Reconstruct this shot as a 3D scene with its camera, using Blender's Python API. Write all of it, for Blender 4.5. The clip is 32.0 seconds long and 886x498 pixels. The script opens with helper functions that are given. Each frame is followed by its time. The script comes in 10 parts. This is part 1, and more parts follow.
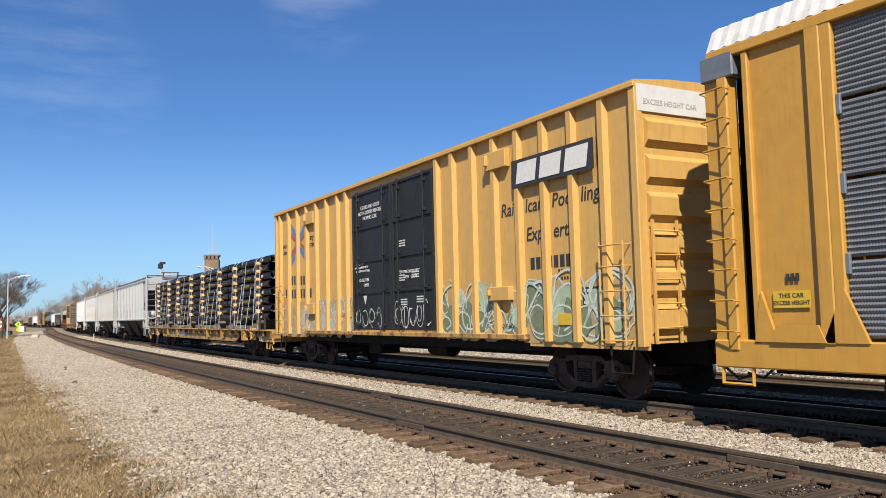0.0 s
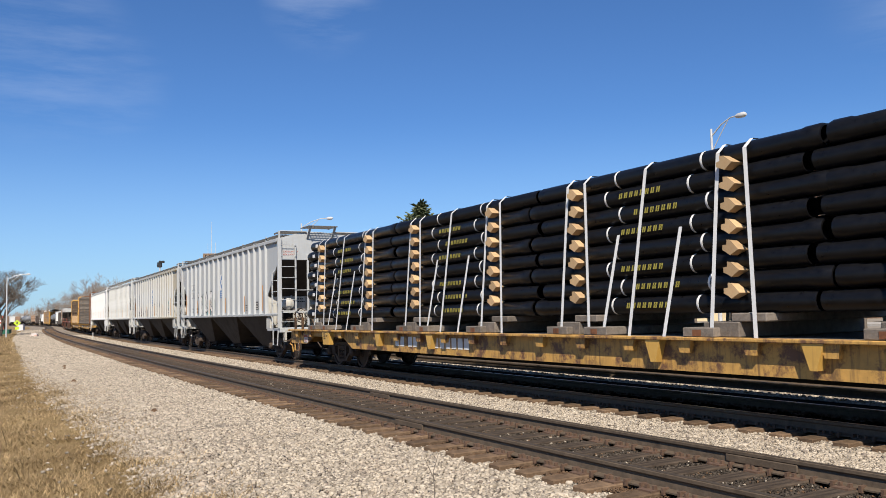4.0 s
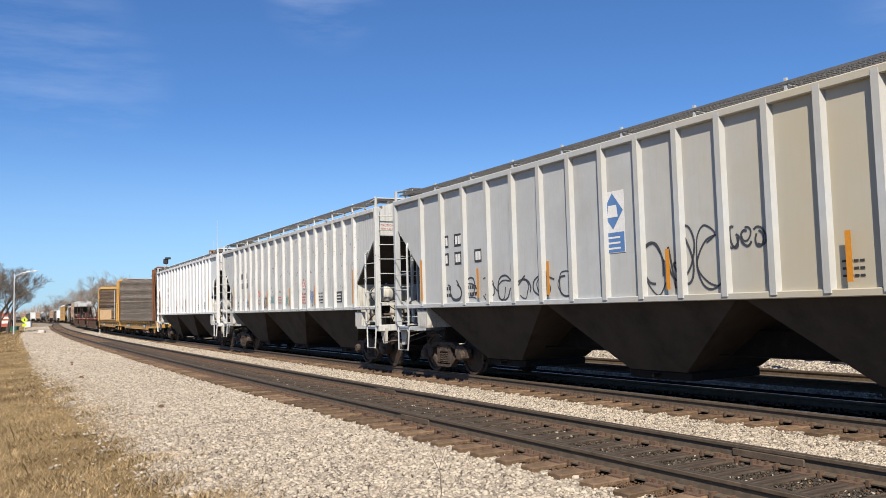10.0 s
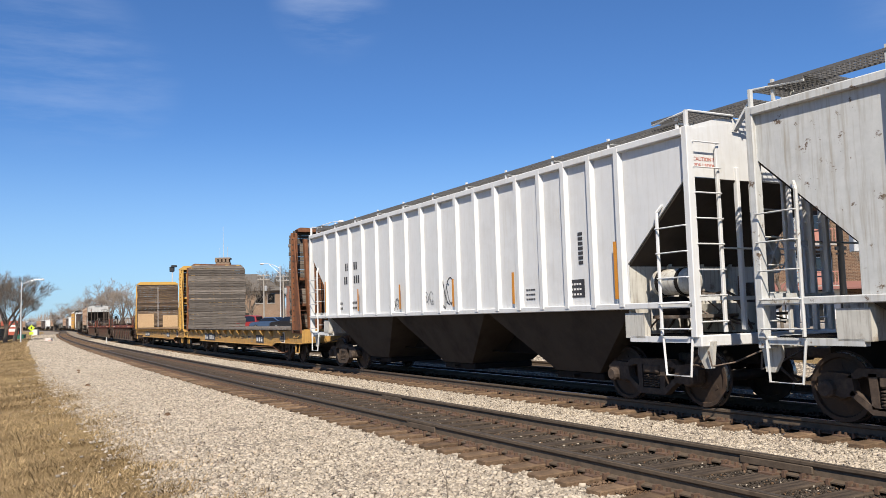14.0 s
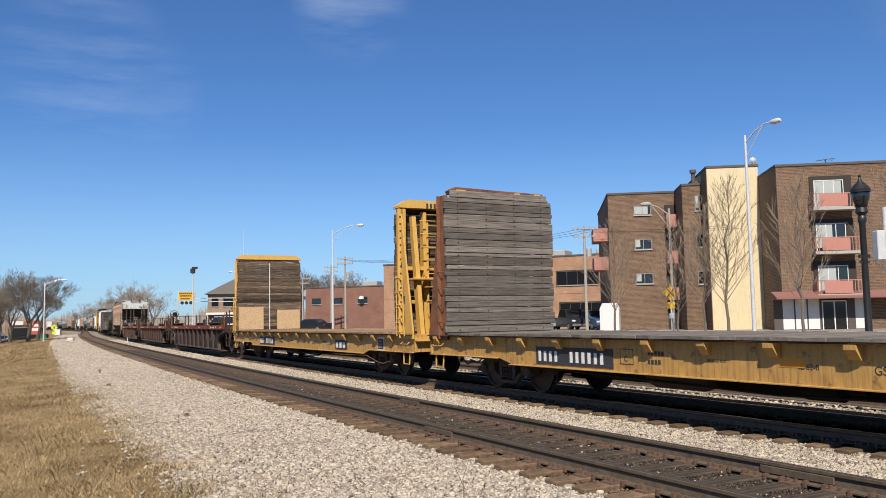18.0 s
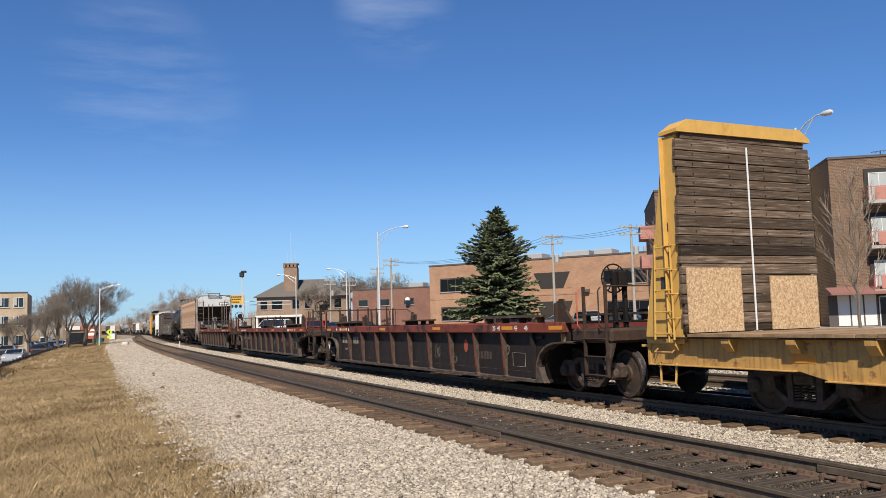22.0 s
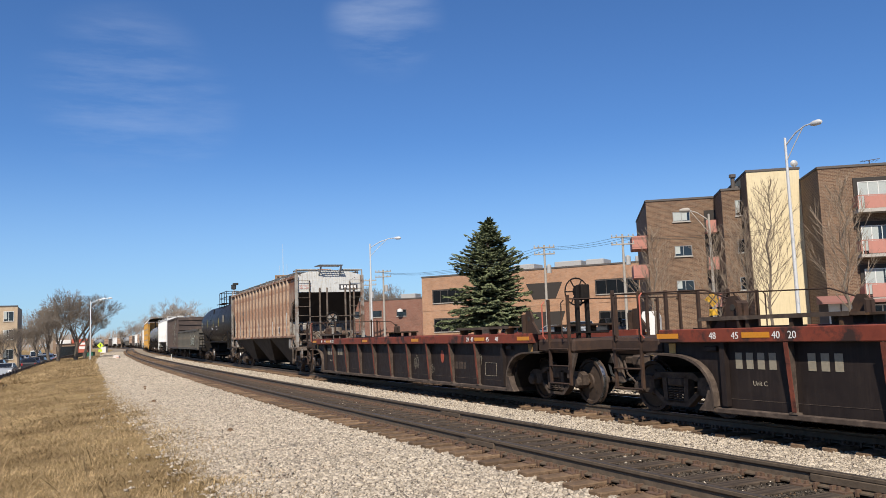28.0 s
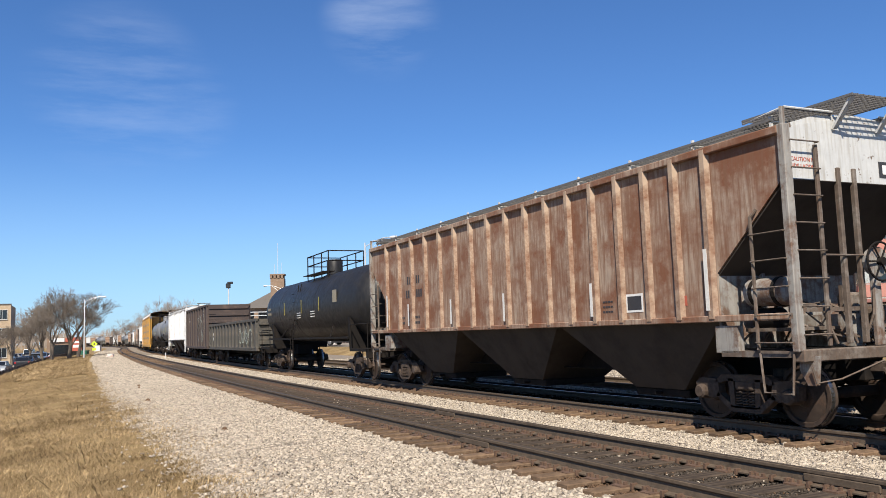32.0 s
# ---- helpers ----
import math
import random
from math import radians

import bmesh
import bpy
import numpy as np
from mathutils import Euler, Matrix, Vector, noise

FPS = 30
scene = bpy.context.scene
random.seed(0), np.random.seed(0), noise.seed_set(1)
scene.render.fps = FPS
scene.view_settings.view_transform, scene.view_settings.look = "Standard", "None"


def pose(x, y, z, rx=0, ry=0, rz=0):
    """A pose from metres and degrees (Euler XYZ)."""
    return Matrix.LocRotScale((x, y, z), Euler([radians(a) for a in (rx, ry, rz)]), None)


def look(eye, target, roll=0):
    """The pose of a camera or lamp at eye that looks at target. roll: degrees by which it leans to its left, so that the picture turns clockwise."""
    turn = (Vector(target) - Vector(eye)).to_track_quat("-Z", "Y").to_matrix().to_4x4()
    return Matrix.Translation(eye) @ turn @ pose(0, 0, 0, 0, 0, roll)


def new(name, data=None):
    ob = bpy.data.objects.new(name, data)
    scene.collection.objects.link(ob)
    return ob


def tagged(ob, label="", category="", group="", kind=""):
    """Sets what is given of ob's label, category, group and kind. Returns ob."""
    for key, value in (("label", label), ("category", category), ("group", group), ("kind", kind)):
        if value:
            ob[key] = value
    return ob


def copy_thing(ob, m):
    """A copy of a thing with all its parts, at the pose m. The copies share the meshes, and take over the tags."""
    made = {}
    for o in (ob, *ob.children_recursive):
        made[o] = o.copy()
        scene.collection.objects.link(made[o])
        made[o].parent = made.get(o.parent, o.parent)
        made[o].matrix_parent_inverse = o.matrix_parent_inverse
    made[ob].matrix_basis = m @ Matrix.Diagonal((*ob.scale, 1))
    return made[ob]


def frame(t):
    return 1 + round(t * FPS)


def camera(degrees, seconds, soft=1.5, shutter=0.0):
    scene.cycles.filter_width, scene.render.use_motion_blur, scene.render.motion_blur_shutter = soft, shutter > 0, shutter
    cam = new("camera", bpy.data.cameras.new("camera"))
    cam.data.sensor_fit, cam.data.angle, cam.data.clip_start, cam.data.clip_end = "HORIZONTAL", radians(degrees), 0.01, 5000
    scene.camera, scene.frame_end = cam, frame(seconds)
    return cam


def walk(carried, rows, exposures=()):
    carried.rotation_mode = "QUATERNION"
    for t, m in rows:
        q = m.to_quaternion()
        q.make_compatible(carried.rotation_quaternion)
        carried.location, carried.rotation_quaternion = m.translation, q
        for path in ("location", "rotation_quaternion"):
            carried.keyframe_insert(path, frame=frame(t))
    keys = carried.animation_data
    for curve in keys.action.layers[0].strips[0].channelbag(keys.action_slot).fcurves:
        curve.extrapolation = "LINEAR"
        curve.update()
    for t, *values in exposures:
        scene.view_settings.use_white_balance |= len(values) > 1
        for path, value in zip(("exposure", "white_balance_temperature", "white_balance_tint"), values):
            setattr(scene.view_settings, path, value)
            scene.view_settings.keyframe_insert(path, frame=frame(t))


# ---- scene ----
# the camera: held by hand at the trackside, panning a little
EYE = (0.0, 0.0, 1.566)
cam = camera(56.48, 32.0, soft=0.6)


def aim(bearing, rise, lean):
    """A camera pose at EYE from a bearing (right of +y), a rise and a lean, in degrees."""
    b, r = radians(bearing), radians(rise)
    way = Vector((math.sin(b) * math.cos(r), math.cos(b) * math.cos(r), math.sin(r)))
    return look(EYE, Vector(EYE) + way, lean)


walk(cam, [
    (0.0, aim(4.816, 4.423, -1.421)),
    (0.5, aim(4.891, 4.370, -1.389)),
    (1.0, aim(4.933, 4.353, -1.319)),
    (1.5, aim(4.978, 4.180, -1.306)),
    (2.0, aim(4.963, 4.188, -1.361)),
    (2.5, aim(4.918, 4.347, -1.344)),
    (3.0, aim(4.911, 4.510, -1.364)),
    (3.5, aim(4.883, 4.458, -1.342)),
    (5.5, aim(4.824, 4.085, -1.438)),
    (6.0, aim(4.776, 4.071, -1.361)),
    (6.5, aim(4.733, 4.138, -1.386)),
    (7.0, aim(4.729, 4.251, -1.397)),
    (7.5, aim(4.728, 4.314, -1.460)),
    (8.0, aim(4.650, 4.322, -1.493)),
    (8.5, aim(4.505, 4.239, -1.425)),
    (9.0, aim(4.495, 4.122, -1.436)),
    (9.5, aim(4.540, 4.071, -1.540)),
    (10.0, aim(4.479, 4.047, -1.571)),
    (10.5, aim(4.404, 4.126, -1.608)),
    (11.0, aim(4.320, 4.130, -1.602)),
    (11.5, aim(4.287, 4.091, -1.611)),
    (12.0, aim(4.280, 4.044, -1.530)),
    (12.5, aim(4.268, 4.094, -1.486)),
    (13.0, aim(4.201, 4.274, -1.548)),
    (13.5, aim(4.152, 4.468, -1.645)),
    (14.0, aim(4.102, 4.556, -1.697)),
    (14.5, aim(4.058, 4.528, -1.682)),
    (16.5, aim(3.881, 4.580, -1.560)),
    (17.0, aim(3.687, 4.745, -1.377)),
    (17.5, aim(3.425, 4.906, -1.117)),
    (18.0, aim(2.776, 4.884, -1.050)),
    (18.5, aim(2.057, 4.518, -1.248)),
    (19.0, aim(1.726, 4.486, -1.495)),
    (19.5, aim(1.444, 4.831, -1.398)),
    (20.0, aim(1.020, 5.293, -1.510)),
    (20.5, aim(0.450, 5.441, -1.752)),
    (21.0, aim(-0.049, 5.115, -1.716)),
    (21.5, aim(-0.227, 4.901, -1.719)),
    (22.0, aim(-0.376, 4.998, -1.694)),
    (22.5, aim(-0.213, 5.197, -1.622)),
    (23.0, aim(0.006, 5.252, -1.626)),
    (23.5, aim(0.128, 5.337, -1.708)),
    (24.0, aim(0.178, 5.584, -1.773)),
    (24.5, aim(0.083, 5.812, -1.581)),
    (25.0, aim(0.143, 5.892, -1.625)),
    (25.5, aim(0.184, 5.704, -1.799)),
    (27.5, aim(0.103, 5.841, -2.026)),
    (28.0, aim(0.190, 5.750, -2.065)),
    (28.5, aim(0.232, 5.518, -2.047)),
    (29.0, aim(0.241, 5.418, -2.014)),
    (29.5, aim(0.432, 5.311, -1.979)),
    (30.0, aim(0.563, 5.294, -1.975)),
    (30.5, aim(0.479, 5.353, -2.041)),
    (31.0, aim(0.400, 5.530, -2.059)),
    (31.5, aim(0.430, 5.678, -2.061)),
    (32.0, aim(0.538, 5.684, -1.948)),
], [(0.0, 0.61), (3.0, 0.59), (6.0, 0.61), (8.0, 0.69), (13.0, 0.68), (16.0, 0.60), (19.0, 0.56), (31.2, 0.58), (32.0, 0.77)])

# ---- light ----
SUN_BEARING, SUN_RISE = 187.0, 46.0
world = bpy.data.worlds.new("sky")
scene.world = world
world.use_nodes = True
wn, wl = world.node_tree.nodes, world.node_tree.links
wn.clear()
sky = wn.new("ShaderNodeTexSky")
sky.sky_type, sky.sun_disc = "NISHITA", False
sky.sun_elevation, sky.sun_rotation = radians(SUN_RISE), radians(SUN_BEARING)
sky.air_density, sky.dust_density, sky.ozone_density = 0.9, 0.35, 3.0
# thin wisps of high cloud
coord = wn.new("ShaderNodeTexCoord")
stretch = wn.new("ShaderNodeMapping")
stretch.inputs["Scale"].default_value = (1.5, 1.5, 9.0)
stretch.inputs["Rotation"].default_value = (0.10, 0.0, 0.4)
wisp = wn.new("ShaderNodeTexNoise")
wisp.inputs["Scale"].default_value, wisp.inputs["Detail"].default_value, wisp.inputs["Roughness"].default_value = 2.4, 8.0, 0.62
patches = []
for way, wide, strength in (((-0.055, 0.930, 0.365), 0.0030, 0.28), ((-0.345, 0.897, 0.282), 0.006, 0.22), ((-0.29, 0.922, 0.262), 0.003, 0.16), ((0.62, 0.70, 0.34), 0.02, 0.25), ((-0.85, 0.40, 0.33), 0.03, 0.3), ((0.3, -0.85, 0.42), 0.03, 0.3)):
    dot = wn.new("ShaderNodeVectorMath")
    dot.operation = "DOT_PRODUCT"
    dot.inputs[1].default_value = Vector(way).normalized()
    wl.new(coord.outputs["Generated"], dot.inputs[0])
    near = wn.new("ShaderNodeMapRange")
    near.interpolation_type = "SMOOTHSTEP"
    near.inputs["From Min"].default_value, near.inputs["From Max"].default_value, near.inputs["To Max"].default_value = 1 - wide, 1.0, strength
    wl.new(dot.outputs["Value"], near.inputs["Value"])
    patches.append(near.outputs["Result"])
cover = patches[0]
for one in patches[1:]:
    more = wn.new("ShaderNodeMath")
    more.operation = "MAXIMUM"
    wl.new(cover, more.inputs[0]), wl.new(one, more.inputs[1])
    cover = more.outputs[0]
thin = wn.new("ShaderNodeMapRange")
thin.inputs["From Min"].default_value, thin.inputs["From Max"].default_value = 0.42, 0.72
cloud_mix = wn.new("ShaderNodeMix")
cloud_mix.data_type = "RGBA"
cloud_mix.inputs[7].default_value = (7.6, 8.6, 10.6, 1)
back = wn.new("ShaderNodeBackground")
back.inputs["Strength"].default_value = 0.0585
wout = wn.new("ShaderNodeOutputWorld")
wl.new(coord.outputs["Generated"], stretch.inputs["Vector"])
wl.new(stretch.outputs["Vector"], wisp.inputs["Vector"])
wl.new(wisp.outputs["Fac"], thin.inputs["Value"])
spread = wn.new("ShaderNodeMath")
spread.operation = "MULTIPLY"
wl.new(thin.outputs["Result"], spread.inputs[0]), wl.new(cover, spread.inputs[1])
wl.new(spread.outputs[0], cloud_mix.inputs[0])
cool = wn.new("ShaderNodeMix")
cool.data_type, cool.blend_type = "RGBA", "MULTIPLY"
cool.inputs[0].default_value = 1.0
cool.inputs[7].default_value = (0.635, 0.97, 1.375, 1)
wl.new(sky.outputs["Color"], cool.inputs[6])
# the air pales towards the horizon
height = wn.new("ShaderNodeSeparateXYZ")
wl.new(coord.outputs["Generated"], height.inputs[0])
pale = wn.new("ShaderNodeMapRange")
pale.interpolation_type = "SMOOTHSTEP"
pale.inputs["From Min"].default_value, pale.inputs["From Max"].default_value = 0.0, 0.24
pale.inputs["To Min"].default_value, pale.inputs["To Max"].default_value = 0.40, 0.0
wl.new(height.outputs[2], pale.inputs["Value"])
haze = wn.new("ShaderNodeMix")
haze.data_type = "RGBA"
haze.inputs[7].default_value = (6.0, 8.5, 10.9, 1)
wl.new(pale.outputs["Result"], haze.inputs[0])
wl.new(cool.outputs[2], haze.inputs[6])
wl.new(haze.outputs[2], cloud_mix.inputs[6])
wl.new(cloud_mix.outputs[2], back.inputs["Color"])
wl.new(back.outputs["Background"], wout.inputs["Surface"])

sun = new("sun", bpy.data.lights.new("sun", "SUN"))
sun.data.energy, sun.data.angle, sun.data.color = 5.0, radians(0.53), (1.0, 0.91, 0.79)
sb, sr = radians(SUN_BEARING), radians(SUN_RISE)
sun.matrix_world = look((math.sin(sb) * math.cos(sr) * 200, math.cos(sb) * math.cos(sr) * 200, math.sin(sr) * 200), (0, 0, 0))
scene.view_settings.exposure = 0.0


# ---- materials ----
def nodes_of(name):
    m = bpy.data.materials.new(name)
    m.use_nodes = True
    n = m.node_tree.nodes
    return m, n, m.node_tree.links, n["Principled BSDF"]


def tint(c, k):
    return (min(c[0] * k, 1), min(c[1] * k, 1), min(c[2] * k, 1), 1)


def noise_node(n, l, vec, scale, detail=5.0, rough=0.6):
    t = n.new("ShaderNodeTexNoise")
    t.inputs["Scale"].default_value, t.inputs["Detail"].default_value, t.inputs["Roughness"].default_value = scale, detail, rough
    l.new(vec, t.inputs["Vector"])
    return t.outputs["Fac"]


def mapped(n, l, vec, scale):
    m = n.new("ShaderNodeMapping")
    m.inputs["Scale"].default_value = scale
    l.new(vec, m.inputs["Vector"])
    return m.outputs["Vector"]


def ranged(n, l, val, a, b, lo=0.0, hi=1.0):
    r = n.new("ShaderNodeMapRange")
    for k, v in zip(("From Min", "From Max", "To Min", "To Max"), (a, b, lo, hi)):
        r.inputs[k].default_value = v
    l.new(val, r.inputs["Value"])
    return r.outputs["Result"]


def mixed(n, l, fac, a, b):
    """Mixes two colours; a and b are colours or sockets."""
    m = n.new("ShaderNodeMix")
    m.data_type = "RGBA"
    l.new(fac, m.inputs[0])
    for i, v in ((6, a), (7, b)):
        if isinstance(v, tuple):
            m.inputs[i].default_value = (*v[:3], 1)
        else:
            l.new(v, m.inputs[i])
    return m.outputs[2]


def bumped(n, l, bsdf, height, strength, dist):
    b = n.new("ShaderNodeBump")
    b.inputs["Strength"].default_value, b.inputs["Distance"].default_value = strength, dist
    l.new(height, b.inputs["Height"])
    l.new(b.outputs["Normal"], bsdf.inputs["Normal"])


def surface(name, base, rough=0.6, metal=0.0, scale=8.0, vary=0.25, second=None, second_at=(0.55, 0.75), second_scale=3.0,
            streak=None, streak_amount=0.5, streak_at=(0.5, 0.75), bump=0.15, bump_scale=None, bump_dist=0.01, island=0.0, spec=0.5, along=None):
    """A plain weathered surface: fine grain, blotches of a second colour, and streaks that run down."""
    m, n, l, bsdf = nodes_of(name)
    vec = n.new("ShaderNodeTexCoord").outputs["Object"]
    grain = noise_node(n, l, mapped(n, l, vec, along) if along else vec, scale, 6.0, 0.65)
    col = mixed(n, l, ranged(n, l, grain, 0.3, 0.7), tint(base, 1 - vary), tint(base, 1 + vary))
    if second:
        blot = noise_node(n, l, mapped(n, l, vec, along) if along else vec, second_scale, 6.0, 0.7)
        col = mixed(n, l, ranged(n, l, blot, *second_at), col, second)
    if streak:
        run = noise_node(n, l, mapped(n, l, vec, (7.0, 7.0, 0.45)), 2.2, 5.0, 0.65)
        col = mixed(n, l, ranged(n, l, run, *streak_at, 0.0, streak_amount), col, streak)
    if island:
        info = n.new("ShaderNodeObjectInfo").outputs["Random"]
        geo = n.new("ShaderNodeNewGeometry").outputs["Random Per Island"]
        add = n.new("ShaderNodeMath")
        add.operation = "ADD"
        l.new(info, add.inputs[0]), l.new(geo, add.inputs[1])
        frac = n.new("ShaderNodeMath")
        frac.operation = "FRACT"
        l.new(add.outputs[0], frac.inputs[0])
        hsv = n.new("ShaderNodeHueSaturation")
        l.new(ranged(n, l, frac.outputs[0], 0, 1, 1 - island, 1 + island), hsv.inputs["Value"])
        l.new(col, hsv.inputs["Color"])
        col = hsv.outputs["Color"]
    l.new(col, bsdf.inputs["Base Color"])
    bsdf.inputs["Metallic"].default_value = metal
    bsdf.inputs["Specular IOR Level"].default_value = spec
    l.new(ranged(n, l, grain, 0.3, 0.7, max(rough - 0.12, 0.03), min(rough + 0.12, 1)), bsdf.inputs["Roughness"])
    if bump:
        bumped(n, l, bsdf, noise_node(n, l, vec, bump_scale or scale * 3, 4.0, 0.6), bump, bump_dist)
    return m


def glass_mat(name, color=(0.03, 0.04, 0.05), rough=0.05, spec=0.8):
    m, n, l, bsdf = nodes_of(name)
    bsdf.inputs["Base Color"].default_value = (*color, 1)
    bsdf.inputs["Roughness"].default_value = rough
    bsdf.inputs["Specular IOR Level"].default_value = spec
    return m


# ---- mesh tools ----
class Shape:
    """Collects vertices and faces of one mesh."""

    def __init__(self):
        self.v, self.f = [], []

    def add(self, verts, faces):
        o = len(self.v)
        self.v.extend(verts)
        self.f.extend([[i + o for i in f] for f in faces])
        return self

    def box(self, x0, x1, y0, y1, z0, z1, c=0.0):
        """A box between two corners, with its edges cut back by c."""
        if x0 > x1: x0, x1 = x1, x0
        if y0 > y1: y0, y1 = y1, y0
        if z0 > z1: z0, z1 = z1, z0
        if c <= 0:
            return self.add([(x0, y0, z0), (x1, y0, z0), (x1, y1, z0), (x0, y1, z0), (x0, y0, z1), (x1, y0, z1), (x1, y1, z1), (x0, y1, z1)],
                            [(0, 3, 2, 1), (4, 5, 6, 7), (0, 1, 5, 4), (1, 2, 6, 5), (2, 3, 7, 6), (3, 0, 4, 7)])
        c = min(c, (x1 - x0) / 2.1, (y1 - y0) / 2.1, (z1 - z0) / 2.1)
        lo, hi = (x0, y0, z0), (x1, y1, z1)
        idx, verts = {}, []
        for sx in (0, 1):
            for sy in (0, 1):
                for sz in (0, 1):
                    s = (sx, sy, sz)
                    for k in range(3):
                        p = [hi[i] - c if s[i] else lo[i] + c for i in range(3)]
                        p[k] = hi[k] if s[k] else lo[k]
                        idx[s, k] = len(verts)
                        verts.append(tuple(p))
        faces = []
        for k in range(3):
            a, b = (k + 1) % 3, (k + 2) % 3
            for side in (0, 1):
                q = []
                for sa, sb_ in ((0, 0), (1, 0), (1, 1), (0, 1)):
                    s = [0, 0, 0]
                    s[k], s[a], s[b] = side, sa, sb_
                    q.append(idx[tuple(s), k])
                faces.append(q if side else q[::-1])
            for sa in (0, 1):
                for sb_ in (0, 1):
                    s0, s1 = [0, 0, 0], [0, 0, 0]
                    s0[a], s0[b], s0[k] = sa, sb_, 0
                    s1[a], s1[b], s1[k] = sa, sb_, 1
                    q = [idx[tuple(s0), a], idx[tuple(s1), a], idx[tuple(s1), b], idx[tuple(s0), b]]
                    faces.append(q if (sa == sb_) == True else q[::-1])
        for s in [(x, y, z) for x in (0, 1) for y in (0, 1) for z in (0, 1)]:
            q = [idx[s, 0], idx[s, 1], idx[s, 2]]
            faces.append(q if sum(s) % 2 else q[::-1])
        return self.add(verts, faces)

    def tube(self, pts, r, n=8, caps=True, closed=False):
        """A round bar along the points; r is one radius or one for each point."""
        pts = [Vector(p) for p in pts]
        m = len(pts)
        rs = r if isinstance(r, (list, tuple)) else [r] * m
        verts, faces, up = [], [], None
        for i, p in enumerate(pts):
            a = pts[i - 1] if i or closed else p
            b = pts[(i + 1) % m] if i < m - 1 or closed else p
            d = (b - a).normalized()
            if up is None:
                up = Vector((0, 0, 1)) if abs(d.z) < 0.9 else Vector((1, 0, 0))
            u = d.cross(up).normalized()
            w = u.cross(d).normalized()
            up = w
            for k in range(n):
                t = 2 * math.pi * k / n
                verts.append(tuple(p + (u * math.cos(t) + w * math.sin(t)) * rs[i]))
        for i in range(m if closed else m - 1):
            j = (i + 1) % m
            for k in range(n):
                k2 = (k + 1) % n
                faces.append((i * n + k, i * n + k2, j * n + k2, j * n + k))
        if caps and not closed:
            faces.append(tuple(range(n))[::-1])
            faces.append(tuple((m - 1) * n + k for k in range(n)))
        return self.add(verts, faces)

    def lathe(self, profile, n=24, axis="y", at=(0, 0, 0)):
        """Turns (radius, height) points round an axis."""
        verts, faces = [], []
        for r, hgt in profile:
            for k in range(n):
                t = 2 * math.pi * k / n
                a, b = r * math.cos(t), r * math.sin(t)
                p = {"x": (hgt, a, b), "y": (b, hgt, a), "z": (a, b, hgt)}[axis]
                verts.append((p[0] + at[0], p[1] + at[1], p[2] + at[2]))
        for i in range(len(profile) - 1):
            for k in range(n):
                k2 = (k + 1) % n
                faces.append((i * n + k, i * n + k2, (i + 1) * n + k2, (i + 1) * n + k))
        return self.add(verts, faces)

    def prism(self, poly, a0, a1, axis="y"):
        """Extrudes a flat outline along an axis. The outline's points are the two other coordinates in the order x, y, z."""
        def place(p, a):
            return {"x": (a, p[0], p[1]), "y": (p[0], a, p[1]), "z": (p[0], p[1], a)}[axis]
        n = len(poly)
        verts = [place(p, a0) for p in poly] + [place(p, a1) for p in poly]
        faces = [tuple(range(n)), tuple(range(2 * n - 1, n - 1, -1))]
        faces += [(i, i + n, (i + 1) % n + n, (i + 1) % n) for i in range(n)]
        return self.add(verts, faces)

    def quad(self, a, b, c, d):
        return self.add([a, b, c, d], [(0, 1, 2, 3)])

    def plate(self, pts, thick, side=(0, 0, 1)):
        """A flat plate with thickness: the outline in space, and the same outline moved by thick along side."""
        s = Vector(side).normalized() * thick
        n = len(pts)
        verts = [tuple(p) for p in pts] + [tuple(Vector(p) + s) for p in pts]
        faces = [tuple(range(n)), tuple(range(2 * n - 1, n - 1, -1))]
        faces += [(i, i + n, (i + 1) % n + n, (i + 1) % n) for i in range(n)]
        return self.add(verts, faces)

    def mesh(self, name, mat, smooth=False, fix=True):
        me = bpy.data.meshes.new(name)
        me.from_pydata(self.v, [], self.f)
        if fix and len(self.f) < 60000:
            bm = bmesh.new()
            bm.from_mesh(me)
            bmesh.ops.recalc_face_normals(bm, faces=bm.faces)
            bm.to_mesh(me)
            bm.free()
        if smooth:
            me.polygons.foreach_set("use_smooth", [True] * len(me.polygons))
            me.set_sharp_from_angle(angle=radians(40))
        me.materials.append(mat)
        return me


def part(name, shape, mat, parent, label="", at=None, smooth=False):
    """Links a shape, or a ready mesh, as one part under a thing or a part."""
    me = shape if isinstance(shape, bpy.types.Mesh) else shape.mesh(name, mat, smooth)
    ob = new(name, me)
    ob.parent = parent
    if at is not None:
        ob.matrix_basis = at
    if label:
        ob["label"] = label
    return ob


def thing(name, label, category, group="", at=None, kind=""):
    ob = new(name)
    ob.empty_display_size = 0.3
    tagged(ob, label, category, group, kind)
    if at is not None:
        ob.matrix_basis = at
    return ob


def solo(name, shape, mat, label, category, group="", at=None, kind="", smooth=False):
    ob = new(name, shape if isinstance(shape, bpy.types.Mesh) else shape.mesh(name, mat, smooth))
    if at is not None:
        ob.matrix_basis = at
    return tagged(ob, label, category, group, kind)


